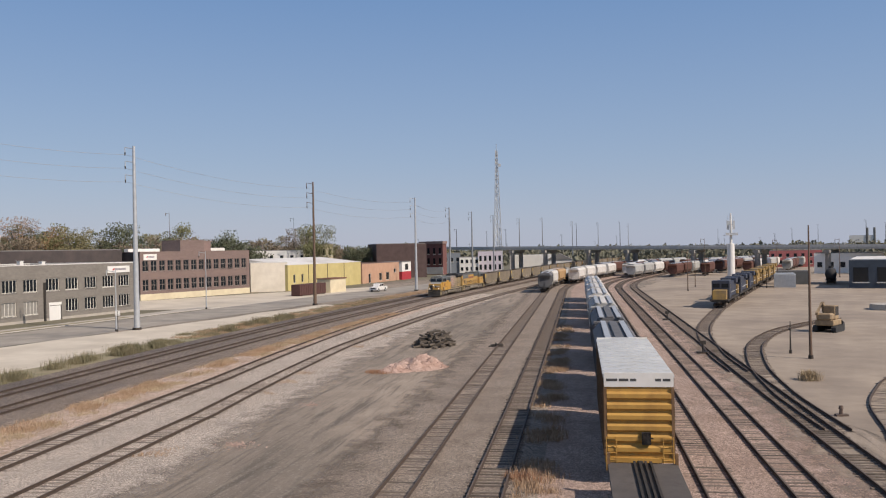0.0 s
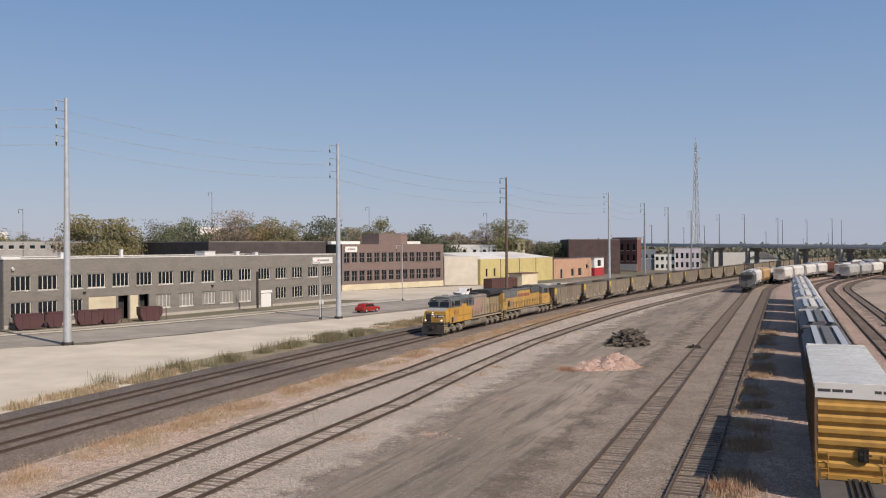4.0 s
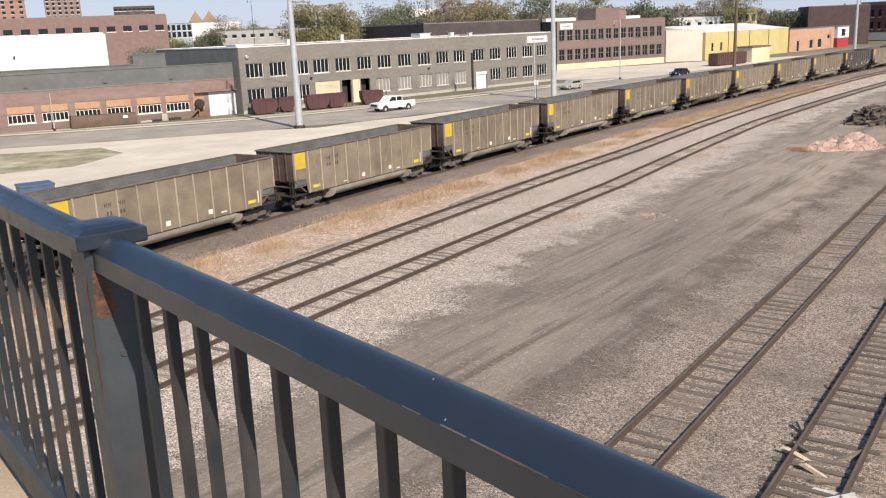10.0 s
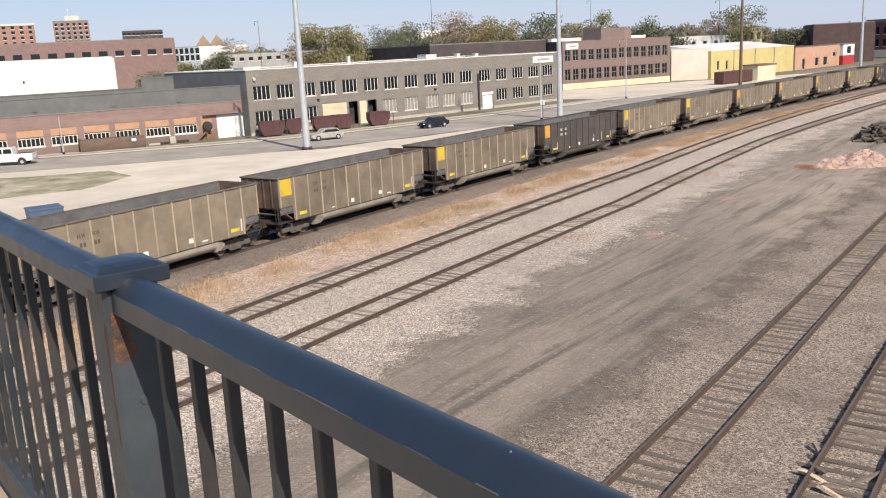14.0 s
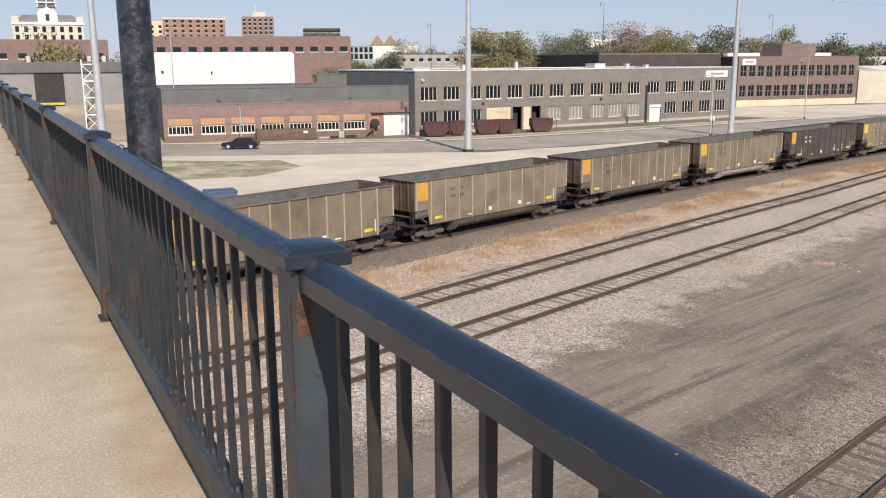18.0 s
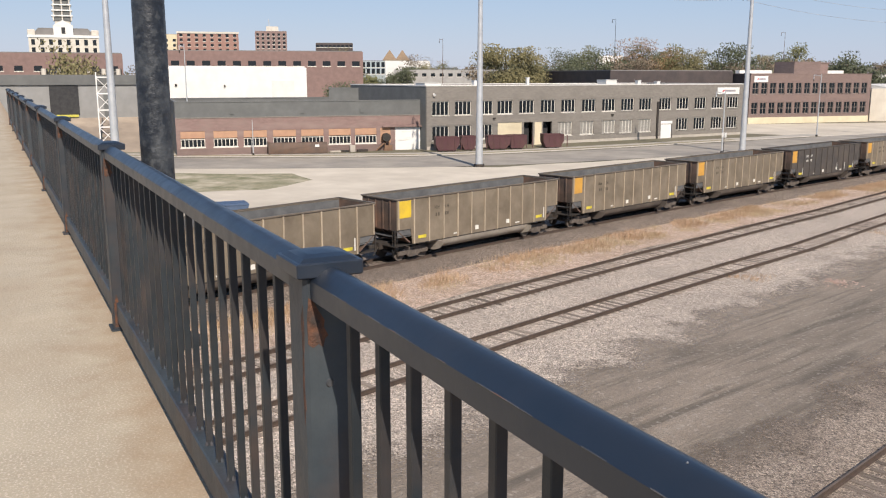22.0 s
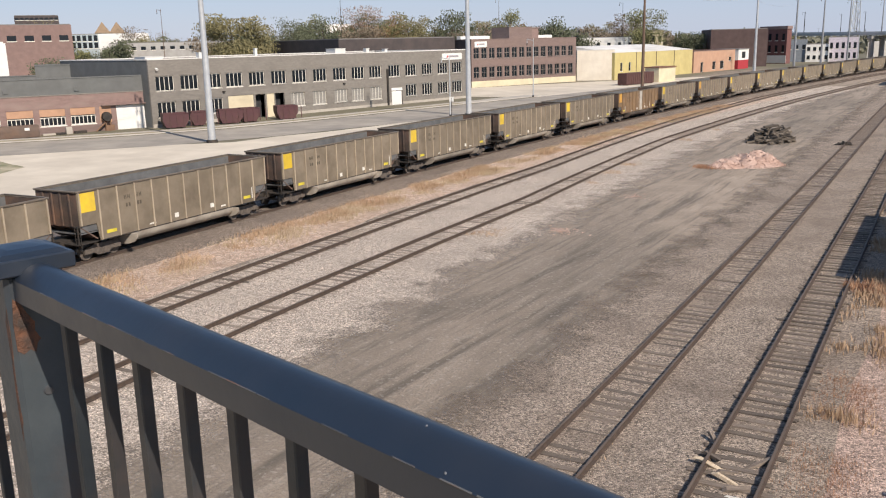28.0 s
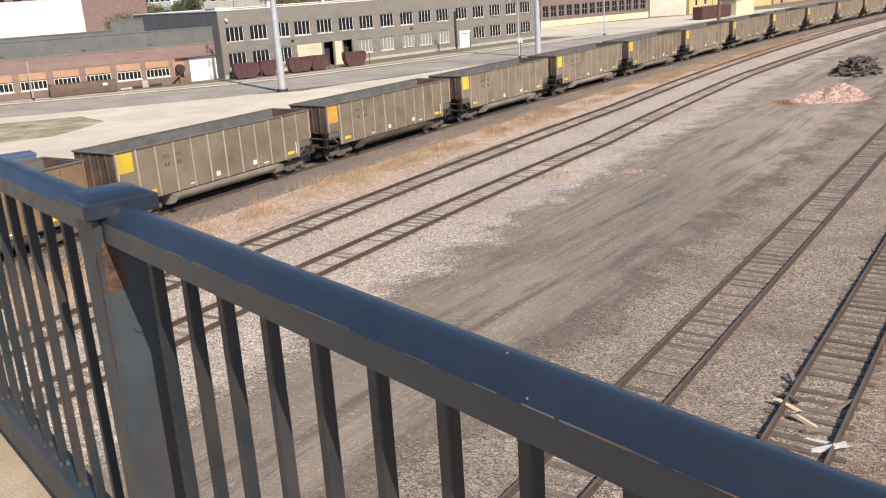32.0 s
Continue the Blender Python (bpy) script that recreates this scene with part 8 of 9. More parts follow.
def street_clutter():
    p = thing("roll_off_container", facing(-98.3, 82.3, 36), "long brown open roll-off container at the kerb", "container")
    brown = mat("brown_container", (0.125, 0.085, 0.065), (0.09, 0.065, 0.05), scale=1, rough=0.8, bump=0.1, stain=(0.17, 0.09, 0.05), stain_scale=0.6)
    part("tank_body", Builder().prism([(-1.1, 0.1), (1.1, 0.1), (1.15, 0.6), (1.05, 1.25), (0.75, 1.6), (-0.75, 1.6), (-1.05, 1.25), (-1.15, 0.6)], 0, 8.2, axis="x"), brown, p)
    part("end_plate", Builder().box(-0.25, 0, -1.2, 1.2, 0.0, 1.75), brown, p)
    part("label_plate", Builder().box(6.4, 7.0, -1.17, -1.12, 1.0, 1.35), OFFWHITE, p)
    m = thing("machine_scrap", facing(-89.6, 97.6, 31.5), "pile of old machine parts against the workshop wall", "scrap machine")
    part("drum", Builder().tube((0, 0.3, 2.0), (0, -0.4, 2.0), 0.65, 0.65, 14), STEEL_DARK, m)
    part("frame", Builder().tube((-0.3, 0, 0), (0, 0, 2.0), 0.12, n=6).tube((0.7, 0, 0), (0.2, 0, 2.0), 0.12, n=6).tube((-1.6, 0, 0), (0.1, 0, 1.5), 0.12, n=6).box(-0.3, 0.9, -0.3, 0.3, 0, 0.8), mat("rusty_machine", (0.22, 0.13, 0.08), None, rough=0.9), m)
    q = thing("yard_scrap", facing(-92.0, 92.5, 31.5), "low scrap and planks along the wall", "scrap")
    for k, (x, l, z) in enumerate(((-3.2, 1.6, 0.25), (-1.6, 1.2, 0.3), (-0.2, 0.8, 1.0), (0.9, 1.6, 0.35))):
        part("scrap_piece", Builder().box(x, x + l, -0.3, 0.2, 0.0, z, cut=0.03), STEEL_DARK if k % 2 else CONCRETE, q)
    b = thing("blue_skip", pose(-53.2, 40.6, 0.02, 0, 0, 62), "blue lidded skip bin on the sand lot", "skip bin")
    blue_p = mat("blue_bin_paint", (0.05, 0.085, 0.15), (0.065, 0.10, 0.165), scale=1.5, rough=0.5)
    part("bin_body", Builder().prism([(-1.0, 0.15), (1.0, 0.15), (1.12, 1.5), (-1.12, 1.5)], -0.9, 0.9), blue_p, b)
    part("lid", Builder().box(-1.16, 1.16, -0.94, 0.94, 1.5, 1.66, cut=0.04), blue_p, b)
    part("skid", Builder().box(-0.95, 0.95, -0.8, 0.8, 0, 0.15), STEEL_DARK, b)
    h = thing("hydrant_post", pose(24.6, 54.5, 0.02), "small dark switch stand beside the track", "switch stand")
    part("stand", Builder().tube((0, 0, 0), (0, 0, 0.62), 0.14, 0.10, 8).tube((0, 0, 0.45), (0, 0, 0.66), 0.17, 0.12, 8), mat("old_rust_base", (0.14, 0.10, 0.08), None, rough=0.9), h)
    part("base", Builder().box(-0.35, 0.4, -0.2, 0.2, 0, 0.12), mat("old_rust_base", (0.14, 0.10, 0.08), None, rough=0.9), h)
    for x, y in ((31.8, 127.1), (25.4, 87.1)):
        h = thing("switch_stand", pose(x, y, 0.02), "small dark switch stand beside the track", "switch stand", "switch stands")
        part("stand", Builder().tube((0, 0, 0), (0, 0, 1.2), 0.1, 0.08, 8).box(-0.3, 0.3, -0.05, 0.05, 0.9, 1.3), STEEL_DARK, h)
        part("base", Builder().box(-0.6, 0.6, -0.3, 0.3, 0, 0.2), STEEL_DARK, h)
    t = thing("concrete_ring", pose(70.5, 139.0, 0.02), "low round pale concrete basin in the dirt", "concrete basin")
    part("ring", Builder().tube((0, 0, 0), (0, 0, 0.9), 3.2, 3.1, 24), CONCRETE, t)
    s = thing("road_sign", pose(-47.4, 123.3, 0.02), "small white sign on a thin post by the street", "street sign")
    part("post", Builder().tube((0, 0, 0), (0, 0, 3.0), 0.05, n=6), STEEL_DARK, s)
    part("plate", Builder().box(-0.35, 0.35, -0.03, 0.0, 2.4, 3.1), OFFWHITE, s)


street_clutter()


# ---- plants ----
def scatter_blades(spots, material, name, label, h=(0.25, 0.7), blades=9, seed=1, spread=0.22, wide=0.03):
    """Dry grass and weeds: tufts of thin bent blades."""
    rng = random.Random(seed)
    v, f = [], []
    for x, y, k in spots:
        for _ in range(blades):
            a, hh = rng.uniform(0, 6.283), rng.uniform(*h) * k
            bx, by = x + rng.gauss(0, spread * k), y + rng.gauss(0, spread * k)
            w, lean = wide * rng.uniform(0.6, 1.5), rng.uniform(0.1, 0.5) * hh
            dx, dy = math.cos(a), math.sin(a)
            o = len(v)
            v += [(bx - dy * w, by + dx * w, 0.03), (bx + dy * w, by - dx * w, 0.03), (bx + dx * lean * 0.4 + dy * w, by + dy * lean * 0.4 - dx * w, hh * 0.6), (bx + dx * lean * 0.4 - dy * w, by + dy * lean * 0.4 + dx * w, hh * 0.6), (bx + dx * lean, by + dy * lean, hh)]
            f += [(o, o + 1, o + 2, o + 3), (o + 3, o + 2, o + 4)]
    me = bpy.data.meshes.new(name)
    me.from_pydata(v, [], f)
    me.materials.append(material)
    return tagged(new(name, me), label, "weeds", "", "stuff")


def along_line(line, lo, hi, y0, y1, n, seed, clump=0.0, size=(0.6, 1.3)):
    rng, out = random.Random(seed), []
    s0, s1 = (float(np.interp(y, line.p[:, 1], line.s)) for y in (y0, y1))
    while len(out) < n:
        x, y, h = line.at(rng.uniform(s0, s1))
        d = rng.uniform(lo, hi)
        px, py = x + math.cos(h) * d, y - math.sin(h) * d
        if noise.noise(Vector((px * 0.35, py * 0.35, seed))) > clump:
            out.append((px, py, rng.uniform(*size)))
        elif rng.random() < 0.02:
            n -= 1
    return out


scatter_blades(along_line(MAIN, 3.2, 5.7, 16, 150, 3300, 3, -0.06), DRY, "dry_weeds", "tan-brown dry weeds along the main line", (0.06, 0.34), 16, 3, 0.34, 0.011)
scatter_blades(along_line(MAIN, 3.0, 6.6, 14, 140, 2100, 4, 0.04), DRY_PALE, "dry_grass", "pale dry grass along the main line", (0.06, 0.30), 15, 4, 0.38, 0.010)
scatter_blades(along_line(MAIN, -10.6, -9.0, 20, 75, 1000, 5, 0.0, (0.7, 1.4)), DRY_PALE, "dry_grass", "tall pale dry grass beside the sand lot", (0.15, 0.6), 14, 5, 0.3, 0.016)
scatter_blades(along_line(MAIN, -11.3, -9.2, 60, 140, 300, 6, 0.22, (1.2, 2.4)), WEED_GREEN, "green_weeds", "bushy grey-green weeds beside the track", (0.15, 0.62), 60, 6, 0.24, 0.014)
scatter_blades(along_line(MAIN, -15, -8.8, 95, 200, 1300, 7, 0.05, (0.6, 1.3)), WEED_GREEN, "green_weeds", "green weeds on the verge", (0.08, 0.38), 30, 7, 0.4, 0.014)
scatter_blades(along_line(MAIN, -14, -8.5, 110, 230, 1500, 8, -0.05, (0.6, 1.3)), DRY, "dry_weeds", "tan-brown dry weeds on the verge", (0.08, 0.38), 30, 8, 0.4, 0.014)
scatter_blades(along_line(YARD["f"], 1.2, 2.9, 26, 120, 800, 9, 0.08, (0.5, 1.1)), DRY, "dry_weeds", "rust-brown dry weeds between the yard tracks", (0.12, 0.55), 22, 9, 0.3, 0.012)
scatter_blades(along_line(YARD["f"], 1.2, 2.8, 19, 30, 260, 10, -0.1, (0.5, 1.1)), mat("rust_weed", (0.40, 0.225, 0.135), (0.31, 0.165, 0.095), scale=2, rough=0.9, bump=0), "dry_weeds", "rust-brown dry weeds beside the rail", (0.05, 0.22), 24, 10, 0.25, 0.006)
scatter_blades(along_line(YARD["e"], -3, 3.0, 20, 120, 90, 11, 0.3, (0.4, 1.0)), DRY, "dry_weeds", "scattered dry weeds by the yard track", (0.05, 0.2), 16, 11, 0.3, 0.008)
scatter_blades(along_line(SIDING_B, 1.0, 2.4, 40, 120, 70, 12, 0.38, (0.5, 1.0)), DRY, "dry_weeds", "clumps of dry weeds along the siding", (0.08, 0.3), 18, 12, 0.35, 0.014)
scatter_blades([(3.4 + random.Random(i).gauss(0, 0.33), 40.6 + random.Random(i + 99).gauss(0, 0.4), 1.0) for i in range(26)], MATS["rust_weed"], "dry_bush", "brown dry bush beside the rail", (0.15, 0.45), 34, 13, 0.22, 0.008)
scatter_blades([(28.6 + random.Random(i).gauss(0, 0.22), 69.0 + random.Random(i + 50).gauss(0, 0.22), 1.2) for i in range(34)], DRY_PALE, "dry_bush", "round dry brown bush in the dirt", (0.25, 0.8), 30, 14, 0.22, 0.012)
scatter_blades([(-6.3 + random.Random(i).gauss(0, 0.6), 77.6 + random.Random(i + 70).gauss(0, 0.5), 0.9) for i in range(40)], MATS["rust_weed"], "dry_weeds", "dry weeds at the foot of the stone heap", (0.1, 0.35), 20, 15, 0.25, 0.014)
LEAVES = {
    "green": mat("leaf_green", (0.13, 0.14, 0.06), (0.20, 0.19, 0.08), scale=1.2, rough=0.8, bump=0),
    "olive": mat("leaf_olive", (0.185, 0.17, 0.08), (0.25, 0.215, 0.105), scale=1.2, rough=0.8, bump=0),
    "orange": mat("leaf_orange", (0.34, 0.20, 0.10), (0.26, 0.155, 0.085), scale=1.2, rough=0.8, bump=0),
    "dark": mat("leaf_dark", (0.085, 0.10, 0.06), (0.125, 0.135, 0.075), scale=1.2, rough=0.8, bump=0),
    "brown": mat("leaf_brown", (0.23, 0.18, 0.125), (0.17, 0.135, 0.095), scale=1.2, rough=0.8, bump=0),
}
BARK = mat("bark", (0.11, 0.085, 0.065), (0.075, 0.06, 0.048), scale=3, stretch=(4, 4, 1), rough=0.95, bump=0.4)


def tree(x, y, h, spread, leaf, label, seed, n=1100, bare=0.0, base=0.0, leaf_size=0.42, trunk=0.3):
    """A tree: tapered trunk, forked limbs and a crown of many small leaves in uneven clumps."""
    rng = random.Random(seed)
    t = thing("tree", pose(x, y, base), label, "tree")
    w = Builder()
    fork = h * trunk
    w.tube((0, 0, 0), (0, 0, fork), h * 0.03, h * 0.022, 8)
    tips = []
    for k in range(9):
        a, el = 2.4 * k + rng.uniform(-0.4, 0.4), rng.uniform(0.45, 1.35)
        l = h * rng.uniform(0.35, 0.62)
        p = Vector((0, 0, fork * rng.uniform(0.75, 1.0)))
        d = Vector((math.cos(a) * math.cos(el) * spread / h * 2.2, math.sin(a) * math.cos(el) * spread / h * 2.2, math.sin(el)))
        mid = p + d * l * 0.5
        end = p + d * l + Vector((0, 0, h * 0.04))
        w.tube(p, mid, h * 0.015, h * 0.009, 6).tube(mid, end, h * 0.009, h * 0.003, 5)
        tips += [mid, end]
        for _ in range(3):
            e2 = mid + Vector((rng.gauss(0, 1), rng.gauss(0, 1), rng.uniform(0.2, 1))) * h * 0.13
            w.tube(mid, e2, h * 0.006, h * 0.002, 4)
            tips.append(e2)
            e3 = end + Vector((rng.gauss(0, 1), rng.gauss(0, 1), rng.uniform(-0.2, 1))) * h * 0.09
            w.tube(end, e3, h * 0.004, h * 0.0015, 4)
            tips.append(e3)
    part("trunk", w, BARK, t)
    v, f = [], []
    keep = [q for q in tips if rng.random() > bare]
    for _ in range(int(n * (1 - 0.6 * bare))):
        c = rng.choice(keep) + Vector((rng.uniform(-1.7, 1.7), rng.uniform(-1.7, 1.7), rng.uniform(-1.3, 1.3))) * h * 0.06
        if c.z > h * 1.02 or c.z < fork * 0.7:
            continue
        m = Euler((rng.uniform(0, 6), rng.uniform(0, 6), rng.uniform(0, 6))).to_matrix()
        s = leaf_size * rng.uniform(0.5, 1.35)
        o = len(v)
        v += [tuple(c + m @ Vector(q) * s) for q in ((-1, 0, 0), (0, -0.55, 0.15), (1, 0, 0), (0, 0.55, -0.15))]
        f.append((o, o + 1, o + 2, o + 3))
    me = bpy.data.meshes.new("crown")
    me.from_pydata(v, [], f)
    me.materials.append(LEAVES[leaf])
    part("crown", me, None, t)
    return t


tree(-129.8, 189.9, 22.5, 9, "olive", "broad green-gold tree behind the factory", 1, 22000, leaf_size=0.26, trunk=0.15)
tree(-153.9, 257.6, 23.5, 6, "dark", "dark green tree above the town", 2, 7000, 0.25, leaf_size=0.23)
tree(-171, 283, 22, 6, "brown", "nearly bare brown autumn tree", 3, 900, 0.6, leaf_size=0.25)
tree(-145.5, 296.2, 26.8, 9, "orange", "orange-brown autumn tree above the factory", 4, 10000, 0.1, leaf_size=0.24)
tree(-143.2, 141.0, 12.6, 4.5, "dark", "dark green shrub tree beside the warehouse", 5, 5000, leaf_size=0.2, trunk=0.12)
tree(-138.0, 145.5, 11.4, 4.5, "brown", "brownish shrub tree beside the warehouse", 6, 3600, leaf_size=0.2, trunk=0.12)
tree(-225, 122, 21, 6, "olive", "yellow-green tree before the courthouse", 8, 1600, 0.1, leaf_size=0.45)
tree(-236, 130, 20, 6, "brown", "half-bare tree before the courthouse", 9, 700, 0.5)
rng = random.Random(90)
for k in range(15):
    a = radians(-29.5 + 1.5 * k + rng.uniform(-0.4, 0.4))
    r = rng.uniform(320, 420)
    tree(r * math.sin(a), r * math.cos(a), rng.uniform(17, 24.5), 7, rng.choice(("dark", "olive", "brown", "dark", "green")), rng.choice(("dark green tree above the rooftops", "autumn tree above the rooftops")), 100 + k, 6500, rng.choice((0.1, 0.3, 0.6)), leaf_size=0.28)
for k in range(14):
    a = radians(-60 + 2.4 * k)
    r = rng.uniform(330, 520)
    tree(r * math.sin(a), r * math.cos(a), rng.uniform(17, 23), 6, rng.choice(("brown", "olive", "brown")), "autumn tree in the town", 140 + k, 3400, rng.choice((0.3, 0.6)), leaf_size=0.27)
for x, y, h, leaf in ((-36.8, 352, 17.5, "dark"), (-36, 448, 17, "brown"), (-24, 452, 16, "green"), (-12, 450, 15, "dark"), (-70, 352, 14.5, "brown"), (-84, 372, 15.5, "brown")):
    tree(x, y, h, 6, leaf, "dense tree behind the warehouses", 170 + int(h * 10 + x), 7000, 0.15, leaf_size=0.28, trunk=0.15)


rng = random.Random(23)
for k in range(34):
    a = radians(-46 + 1.02 * k + rng.uniform(-0.35, 0.35))
    r = rng.uniform(300, 370)
    tall = rng.uniform(20.5, 25.5) if 16 <= k < 32 else rng.uniform(16.5, 21)
    leaf = rng.choice(("dark", "dark", "olive", "green", "brown", "dark"))
    tree(r * math.sin(a), r * math.cos(a), tall, 8, leaf, {"dark": "dense dark green tree above the rooftops", "olive": "dense olive tree above the rooftops", "green": "dense green tree above the rooftops", "brown": "brown autumn tree above the rooftops"}[leaf], 300 + k, 6000, rng.choice((0.0, 0.1, 0.35)), leaf_size=0.36, trunk=0.12)
for k in range(12):
    a = radians(-12.4 + 1.05 * k + rng.uniform(-0.3, 0.3))
    r = rng.uniform(420, 480)
    tree(r * math.sin(a), r * math.cos(a), rng.uniform(14, 19), 8, rng.choice(("dark", "brown", "olive")), "hazy tree on the skyline behind the warehouses", 350 + k, 4500, 0.1, leaf_size=0.45, trunk=0.1)
# paler, greyer than the near dark leaves: distance haze put into the colour
LEAVES["far"] = mat("hazy_far_leaves", (0.125, 0.13, 0.09), (0.165, 0.155, 0.11), scale=0.1, rough=0.9, bump=0)


def far_woods():
    """The wooded skyline far behind the yard: clumps of leaves with an uneven top."""
    rng = random.Random(55)
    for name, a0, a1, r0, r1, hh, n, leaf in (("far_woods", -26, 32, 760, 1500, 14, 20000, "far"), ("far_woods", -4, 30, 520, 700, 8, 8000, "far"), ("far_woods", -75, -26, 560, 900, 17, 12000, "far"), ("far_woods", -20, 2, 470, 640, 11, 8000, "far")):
        v, f = [], []
        for _ in range(n):
            a, r = radians(rng.uniform(a0, a1)), rng.uniform(r0, r1)
            top = hh * (0.55 + 0.6 * abs(noise.noise(Vector((math.degrees(a) * 0.9, r * 0.004, 1)))) + 0.25 * noise.noise(Vector((math.degrees(a) * 4, 0, 2))))
            c = Vector((r * math.sin(a), r * math.cos(a), top * rng.random() ** 0.6))
            m = Euler((rng.uniform(0, 6), rng.uniform(0, 6), rng.uniform(0, 6))).to_matrix()
            s = rng.uniform(0.7, 2.0)
            o = len(v)
            v += [tuple(c + m @ Vector(q) * s) for q in ((-1, 0, 0), (0, -0.7, 0.2), (1, 0, 0), (0, 0.7, -0.2))]
            f.append((o, o + 1, o + 2, o + 3))
        me = bpy.data.meshes.new(name)
        me.from_pydata(v, [], f)
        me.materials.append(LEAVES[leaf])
        tagged(new(name, me), "wooded skyline at the edge of town, leaves toned for haze", "woods", "", "stuff")


far_woods()


# ---- road vehicles ----
def vehicle(kind, paint, label):
    car = thing("pickup_truck" if kind == "pickup" else "car", Matrix(), label, "car")
    if kind == "pickup":
        l, w = 3.3, 1.05
        part("body", Builder().prism([(-l, 0.6), (-l, 1.36), (-1.2, 1.36), (-1.2, 1.3), (1.5, 1.3), (l * 0.93, 1.22), (l, 1.1), (l, 0.6), (l * 0.9, 0.45), (-l * 0.9, 0.45)], -w, w), paint, car)
        part("cab", Builder().prism([(-1.15, 1.3), (-1.05, 2.02), (-0.9, 2.1), (0.75, 2.1), (0.95, 2.02), (1.65, 1.3)], -w + 0.1, w - 0.1), paint, car)
        glass = Builder().prism([(-1.0, 1.42), (-0.93, 1.96), (0.82, 1.96), (1.32, 1.42)], -w + 0.09, w - 0.09)
        for s in (-1, 1):
            part("pillar", Builder().box(-0.05, 0.1, s * (w - 0.09), s * (w - 0.075), 1.4, 2.0), paint, car)
            part("mirror", Builder().box(1.1, 1.25, s * w, s * (w + 0.2), 1.4, 1.65), LOCO_B, car)
            for x in (-l * 0.62, l * 0.62):
                part("wheel_arch", Builder().tube((x, s * (w - 0.02), 0.42), (x, s * (w + 0.006), 0.42), 0.5, n=16), LOCO_B, car)
        part("bumper", Builder().box(l, l + 0.08, -w + 0.05, w - 0.05, 0.5, 0.75).box(-l - 0.08, -l, -w + 0.05, w - 0.05, 0.5, 0.75), GALV, car)
        part("grille", Builder().box(l, l + 0.03, -w + 0.35, w - 0.35, 0.78, 1.1), LOCO_B, car)
        part("bed_interior", Builder().box(-l + 0.1, -1.25, -w + 0.1, w - 0.1, 1.36, 1.365), LOCO_B, car)
    else:
        l, w = 2.35, 0.9
        h = 1.5 if kind == "sedan" else 1.75
        part("body", Builder().prism([(-l, 0.4), (-l, 0.9), (-l * 0.85, 1.0), (l * 0.4, 1.0), (l * 0.97, 0.82), (l, 0.45), (l * 0.9, 0.3), (-l * 0.9, 0.3)], -w, w), paint, car)
        part("cabin", Builder().prism([(-l * 0.85, 0.98), (-l * 0.62, h), (0.35, h), (1.05, 0.98)], -w + 0.1, w - 0.1), paint, car)
        glass = Builder().prism([(-l * 0.75, 1.04), (-l * 0.58, h - 0.1), (0.3, h - 0.1), (0.88, 1.04)], -w + 0.09, w - 0.09)
    part("windows", glass, GLASS, car)
    for x in (-l * 0.62, l * 0.62):
        for s in (-1, 1):
            wh = part("wheel", Builder().tube((0, -0.11, 0), (0, 0.11, 0), 0.36, n=16), LOCO_B, car, at=pose(x, s * (w - 0.1), 0.36))
            part("hub", Builder().tube((0, s * 0.09, 0), (0, s * 0.12, 0), 0.2, n=10), GALV, wh)
    part("headlights", Builder().box(l * 0.96, l * 1.0, -w + 0.1, -w + 0.45, 0.6, 0.75).box(l * 0.96, l * 1.0, w - 0.45, w - 0.1, 0.6, 0.75), WHITE, car)
    part("tail_lights", Builder().box(-l - 0.02, -l + 0.05, -w + 0.05, -w + 0.3, 0.6, 0.85).box(-l - 0.02, -l + 0.05, w - 0.3, w - 0.05, 0.6, 0.85), RED, car)
    return car


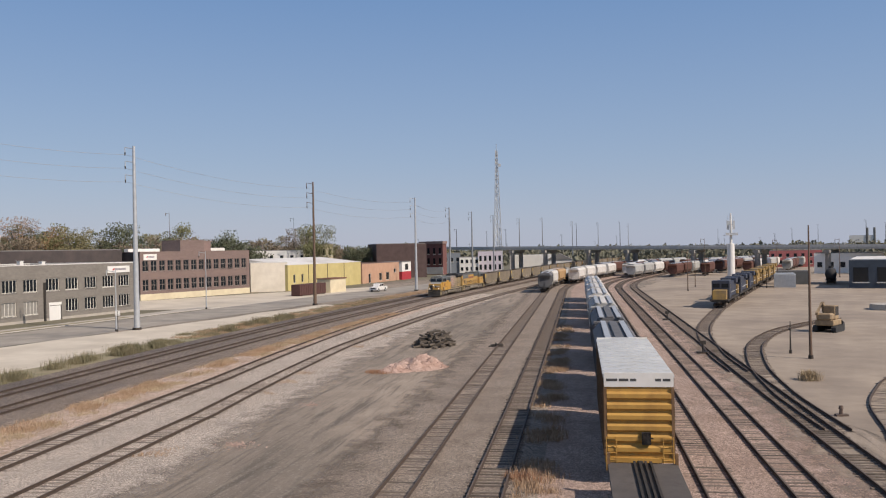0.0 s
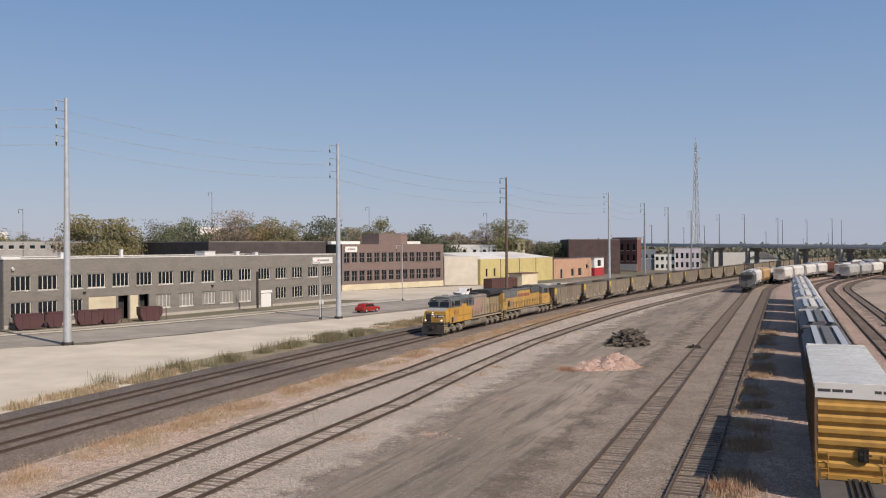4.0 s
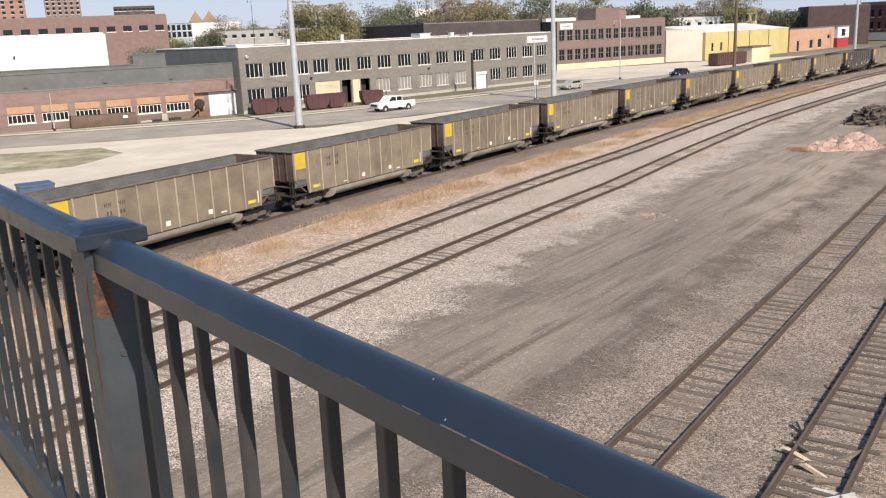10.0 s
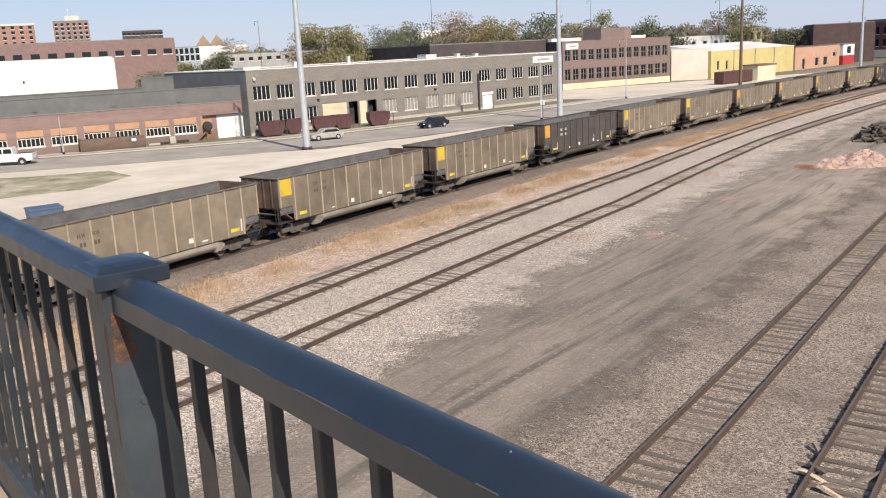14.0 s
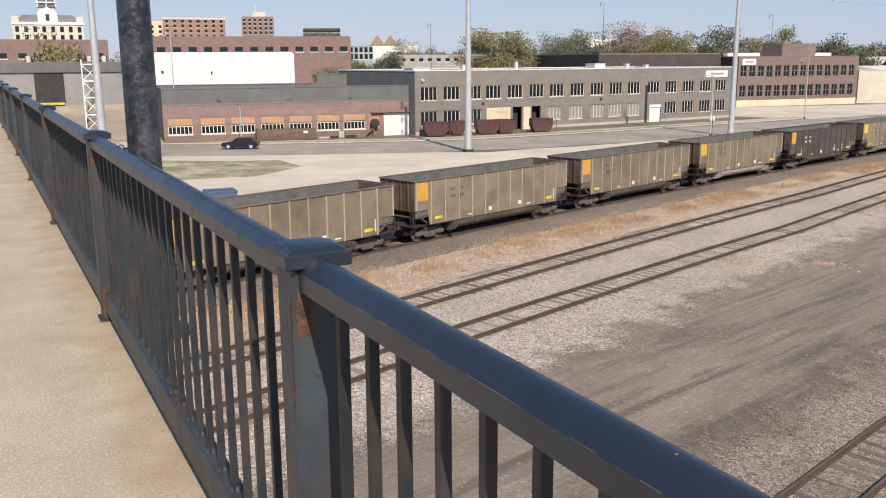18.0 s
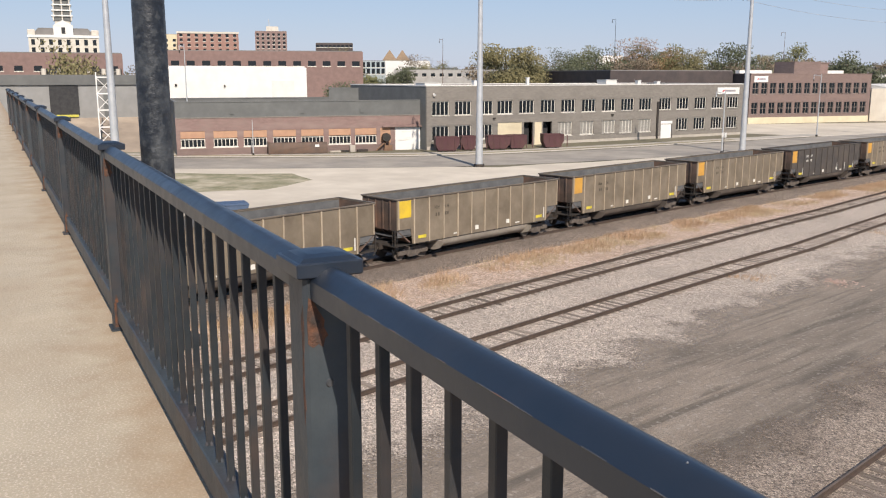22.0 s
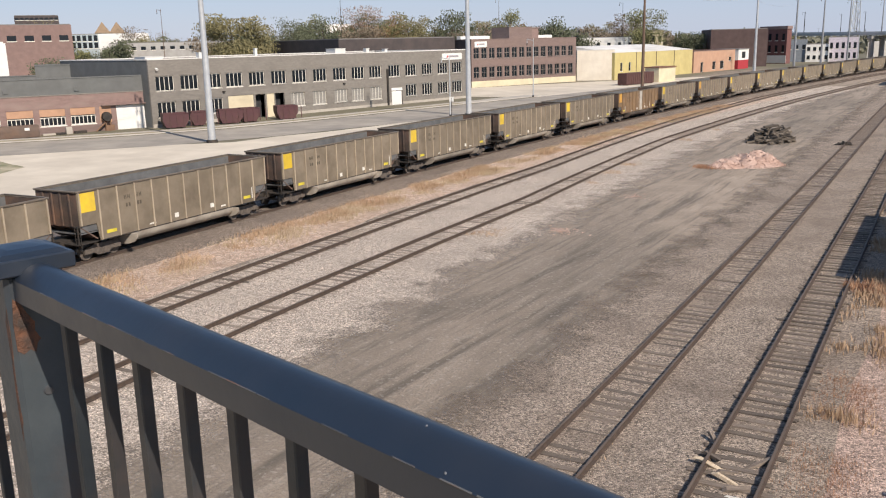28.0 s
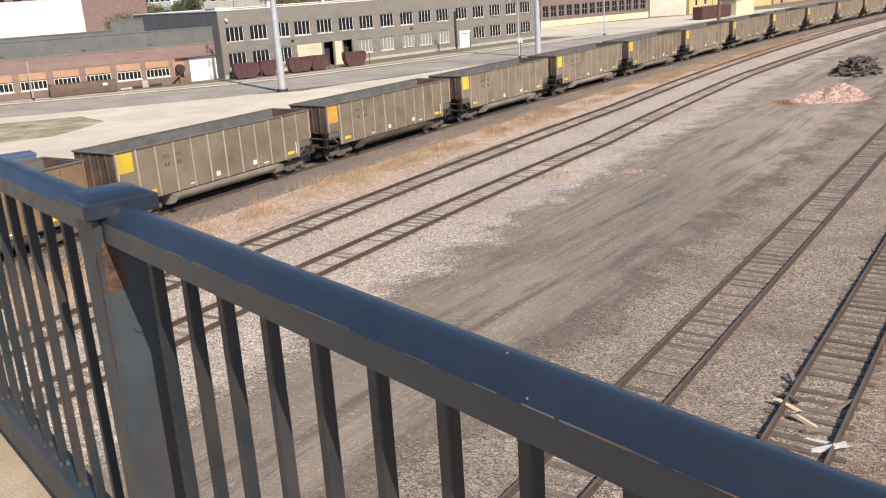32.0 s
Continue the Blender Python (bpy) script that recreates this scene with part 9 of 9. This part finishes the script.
CAR_WHITE = mat("car_white", (0.80, 0.79, 0.76), None, rough=0.25, bump=0)
CAR_SILVER = mat("car_silver", (0.52, 0.50, 0.45), None, rough=0.3, metal=0.3, bump=0)
CAR_DARK = mat("car_dark", (0.012, 0.016, 0.03), None, rough=0.25, bump=0)
CAR_RED = mat("car_red", (0.36, 0.025, 0.02), None, rough=0.25, bump=0)
TOWN_TRAFFIC = [
    # vehicle, side of the road, place along it at a time, metres a second before and after (towards the far end is positive)
    (vehicle("pickup", CAR_WHITE, "white pickup truck driving along the street"), -2.0, 179.5, 9.03, -13.2, -13.2),
    (vehicle("sedan", CAR_SILVER, "silver-beige sedan driving along the street"), -1.8, 166.1, 13.0, -13.7, -11.9),
    (vehicle("sedan", CAR_DARK, "dark navy sedan driving along the street"), -1.5, 172.6, 14.0, -17.3, -13.0),
    (vehicle("sedan", CAR_RED, "red car driving along the street"), 4.6, 171.2, 2.02, 15.7, 15.7),
]


def road_pose(s, side, forward):
    x, y, h = ROAD.at(s)
    return pose(x + math.cos(h) * side, y - math.sin(h) * side, 0.04, 0, 0, 90 - math.degrees(h) + (0 if forward else 180))


def road_motions():
    for car, side, s0, t0, before, v in TOWN_TRAFFIC:
        rows = []
        for k in range(33):
            s = s0 + (v if k > t0 else before) * (k - t0)
            rows.append((float(k), road_pose(min(max(s, 0.5), ROAD.s[-1] - 1), side, v > 0)))
        walk(car, rows)


# ---- tracks, piece by piece ----
railway("main_track", MAIN, "main line track on dark ballast", 0.455, -150, 700, (25, 100), 0.55, seed=2)
railway("main_track", OTHER_MAIN, "second main line track on dark ballast", 0.455, -150, 420, (25, 80), 0.55, seed=3)
railway("siding_track", SIDING_A, "rusty siding track with pale weathered sleepers", 0.235, -60, 320, (22, 110), 0.53, True, seed=4)
railway("siding_track", SIDING_B, "rusty siding track with pale weathered sleepers", 0.235, -60, 260, (22, 100), 0.53, True, seed=5)
railway("yard_track", YARD["e"], "old yard track half buried in earth", 0.248, -25, 330, (14, 95), 0.55, False, 0.22, 6, (0.68, 0.80))
railway("yard_track", YARD["f"], "yard track with split weathered sleepers", 0.268, -25, 330, (14, 95), 0.53, False, 0.05, 7, (0.9, 1.28))
railway("yard_track", YARD["g"], "yard track under standing freight cars", 0.225, -25, 400, (20, 45), seed=8)
railway("yard_track", YARD["h"], "yard track in pink gravel", 0.225, -25, 400, (30, 90), seed=9)
railway("yard_track", YARD["i"], "yard track in pink gravel", 0.225, -25, 400, (30, 90), seed=10)
railway("yard_track", YARD["j"], "yard track with curved turnouts", 0.225, -25, 400, (35, 90), seed=11)
railway("spur_track", SPUR_A, "curved spur track in tan dirt", 0.205, -25, 400, (70, 110), seed=12)
railway("spur_track", SPUR_B, "curved spur track in tan dirt", 0.205, -25, 400, (50, 72), seed=13)
railway("spur_track", SPUR_C, "curved spur track in tan dirt", 0.205, -25, 400, (38, 90), seed=14)

motions()
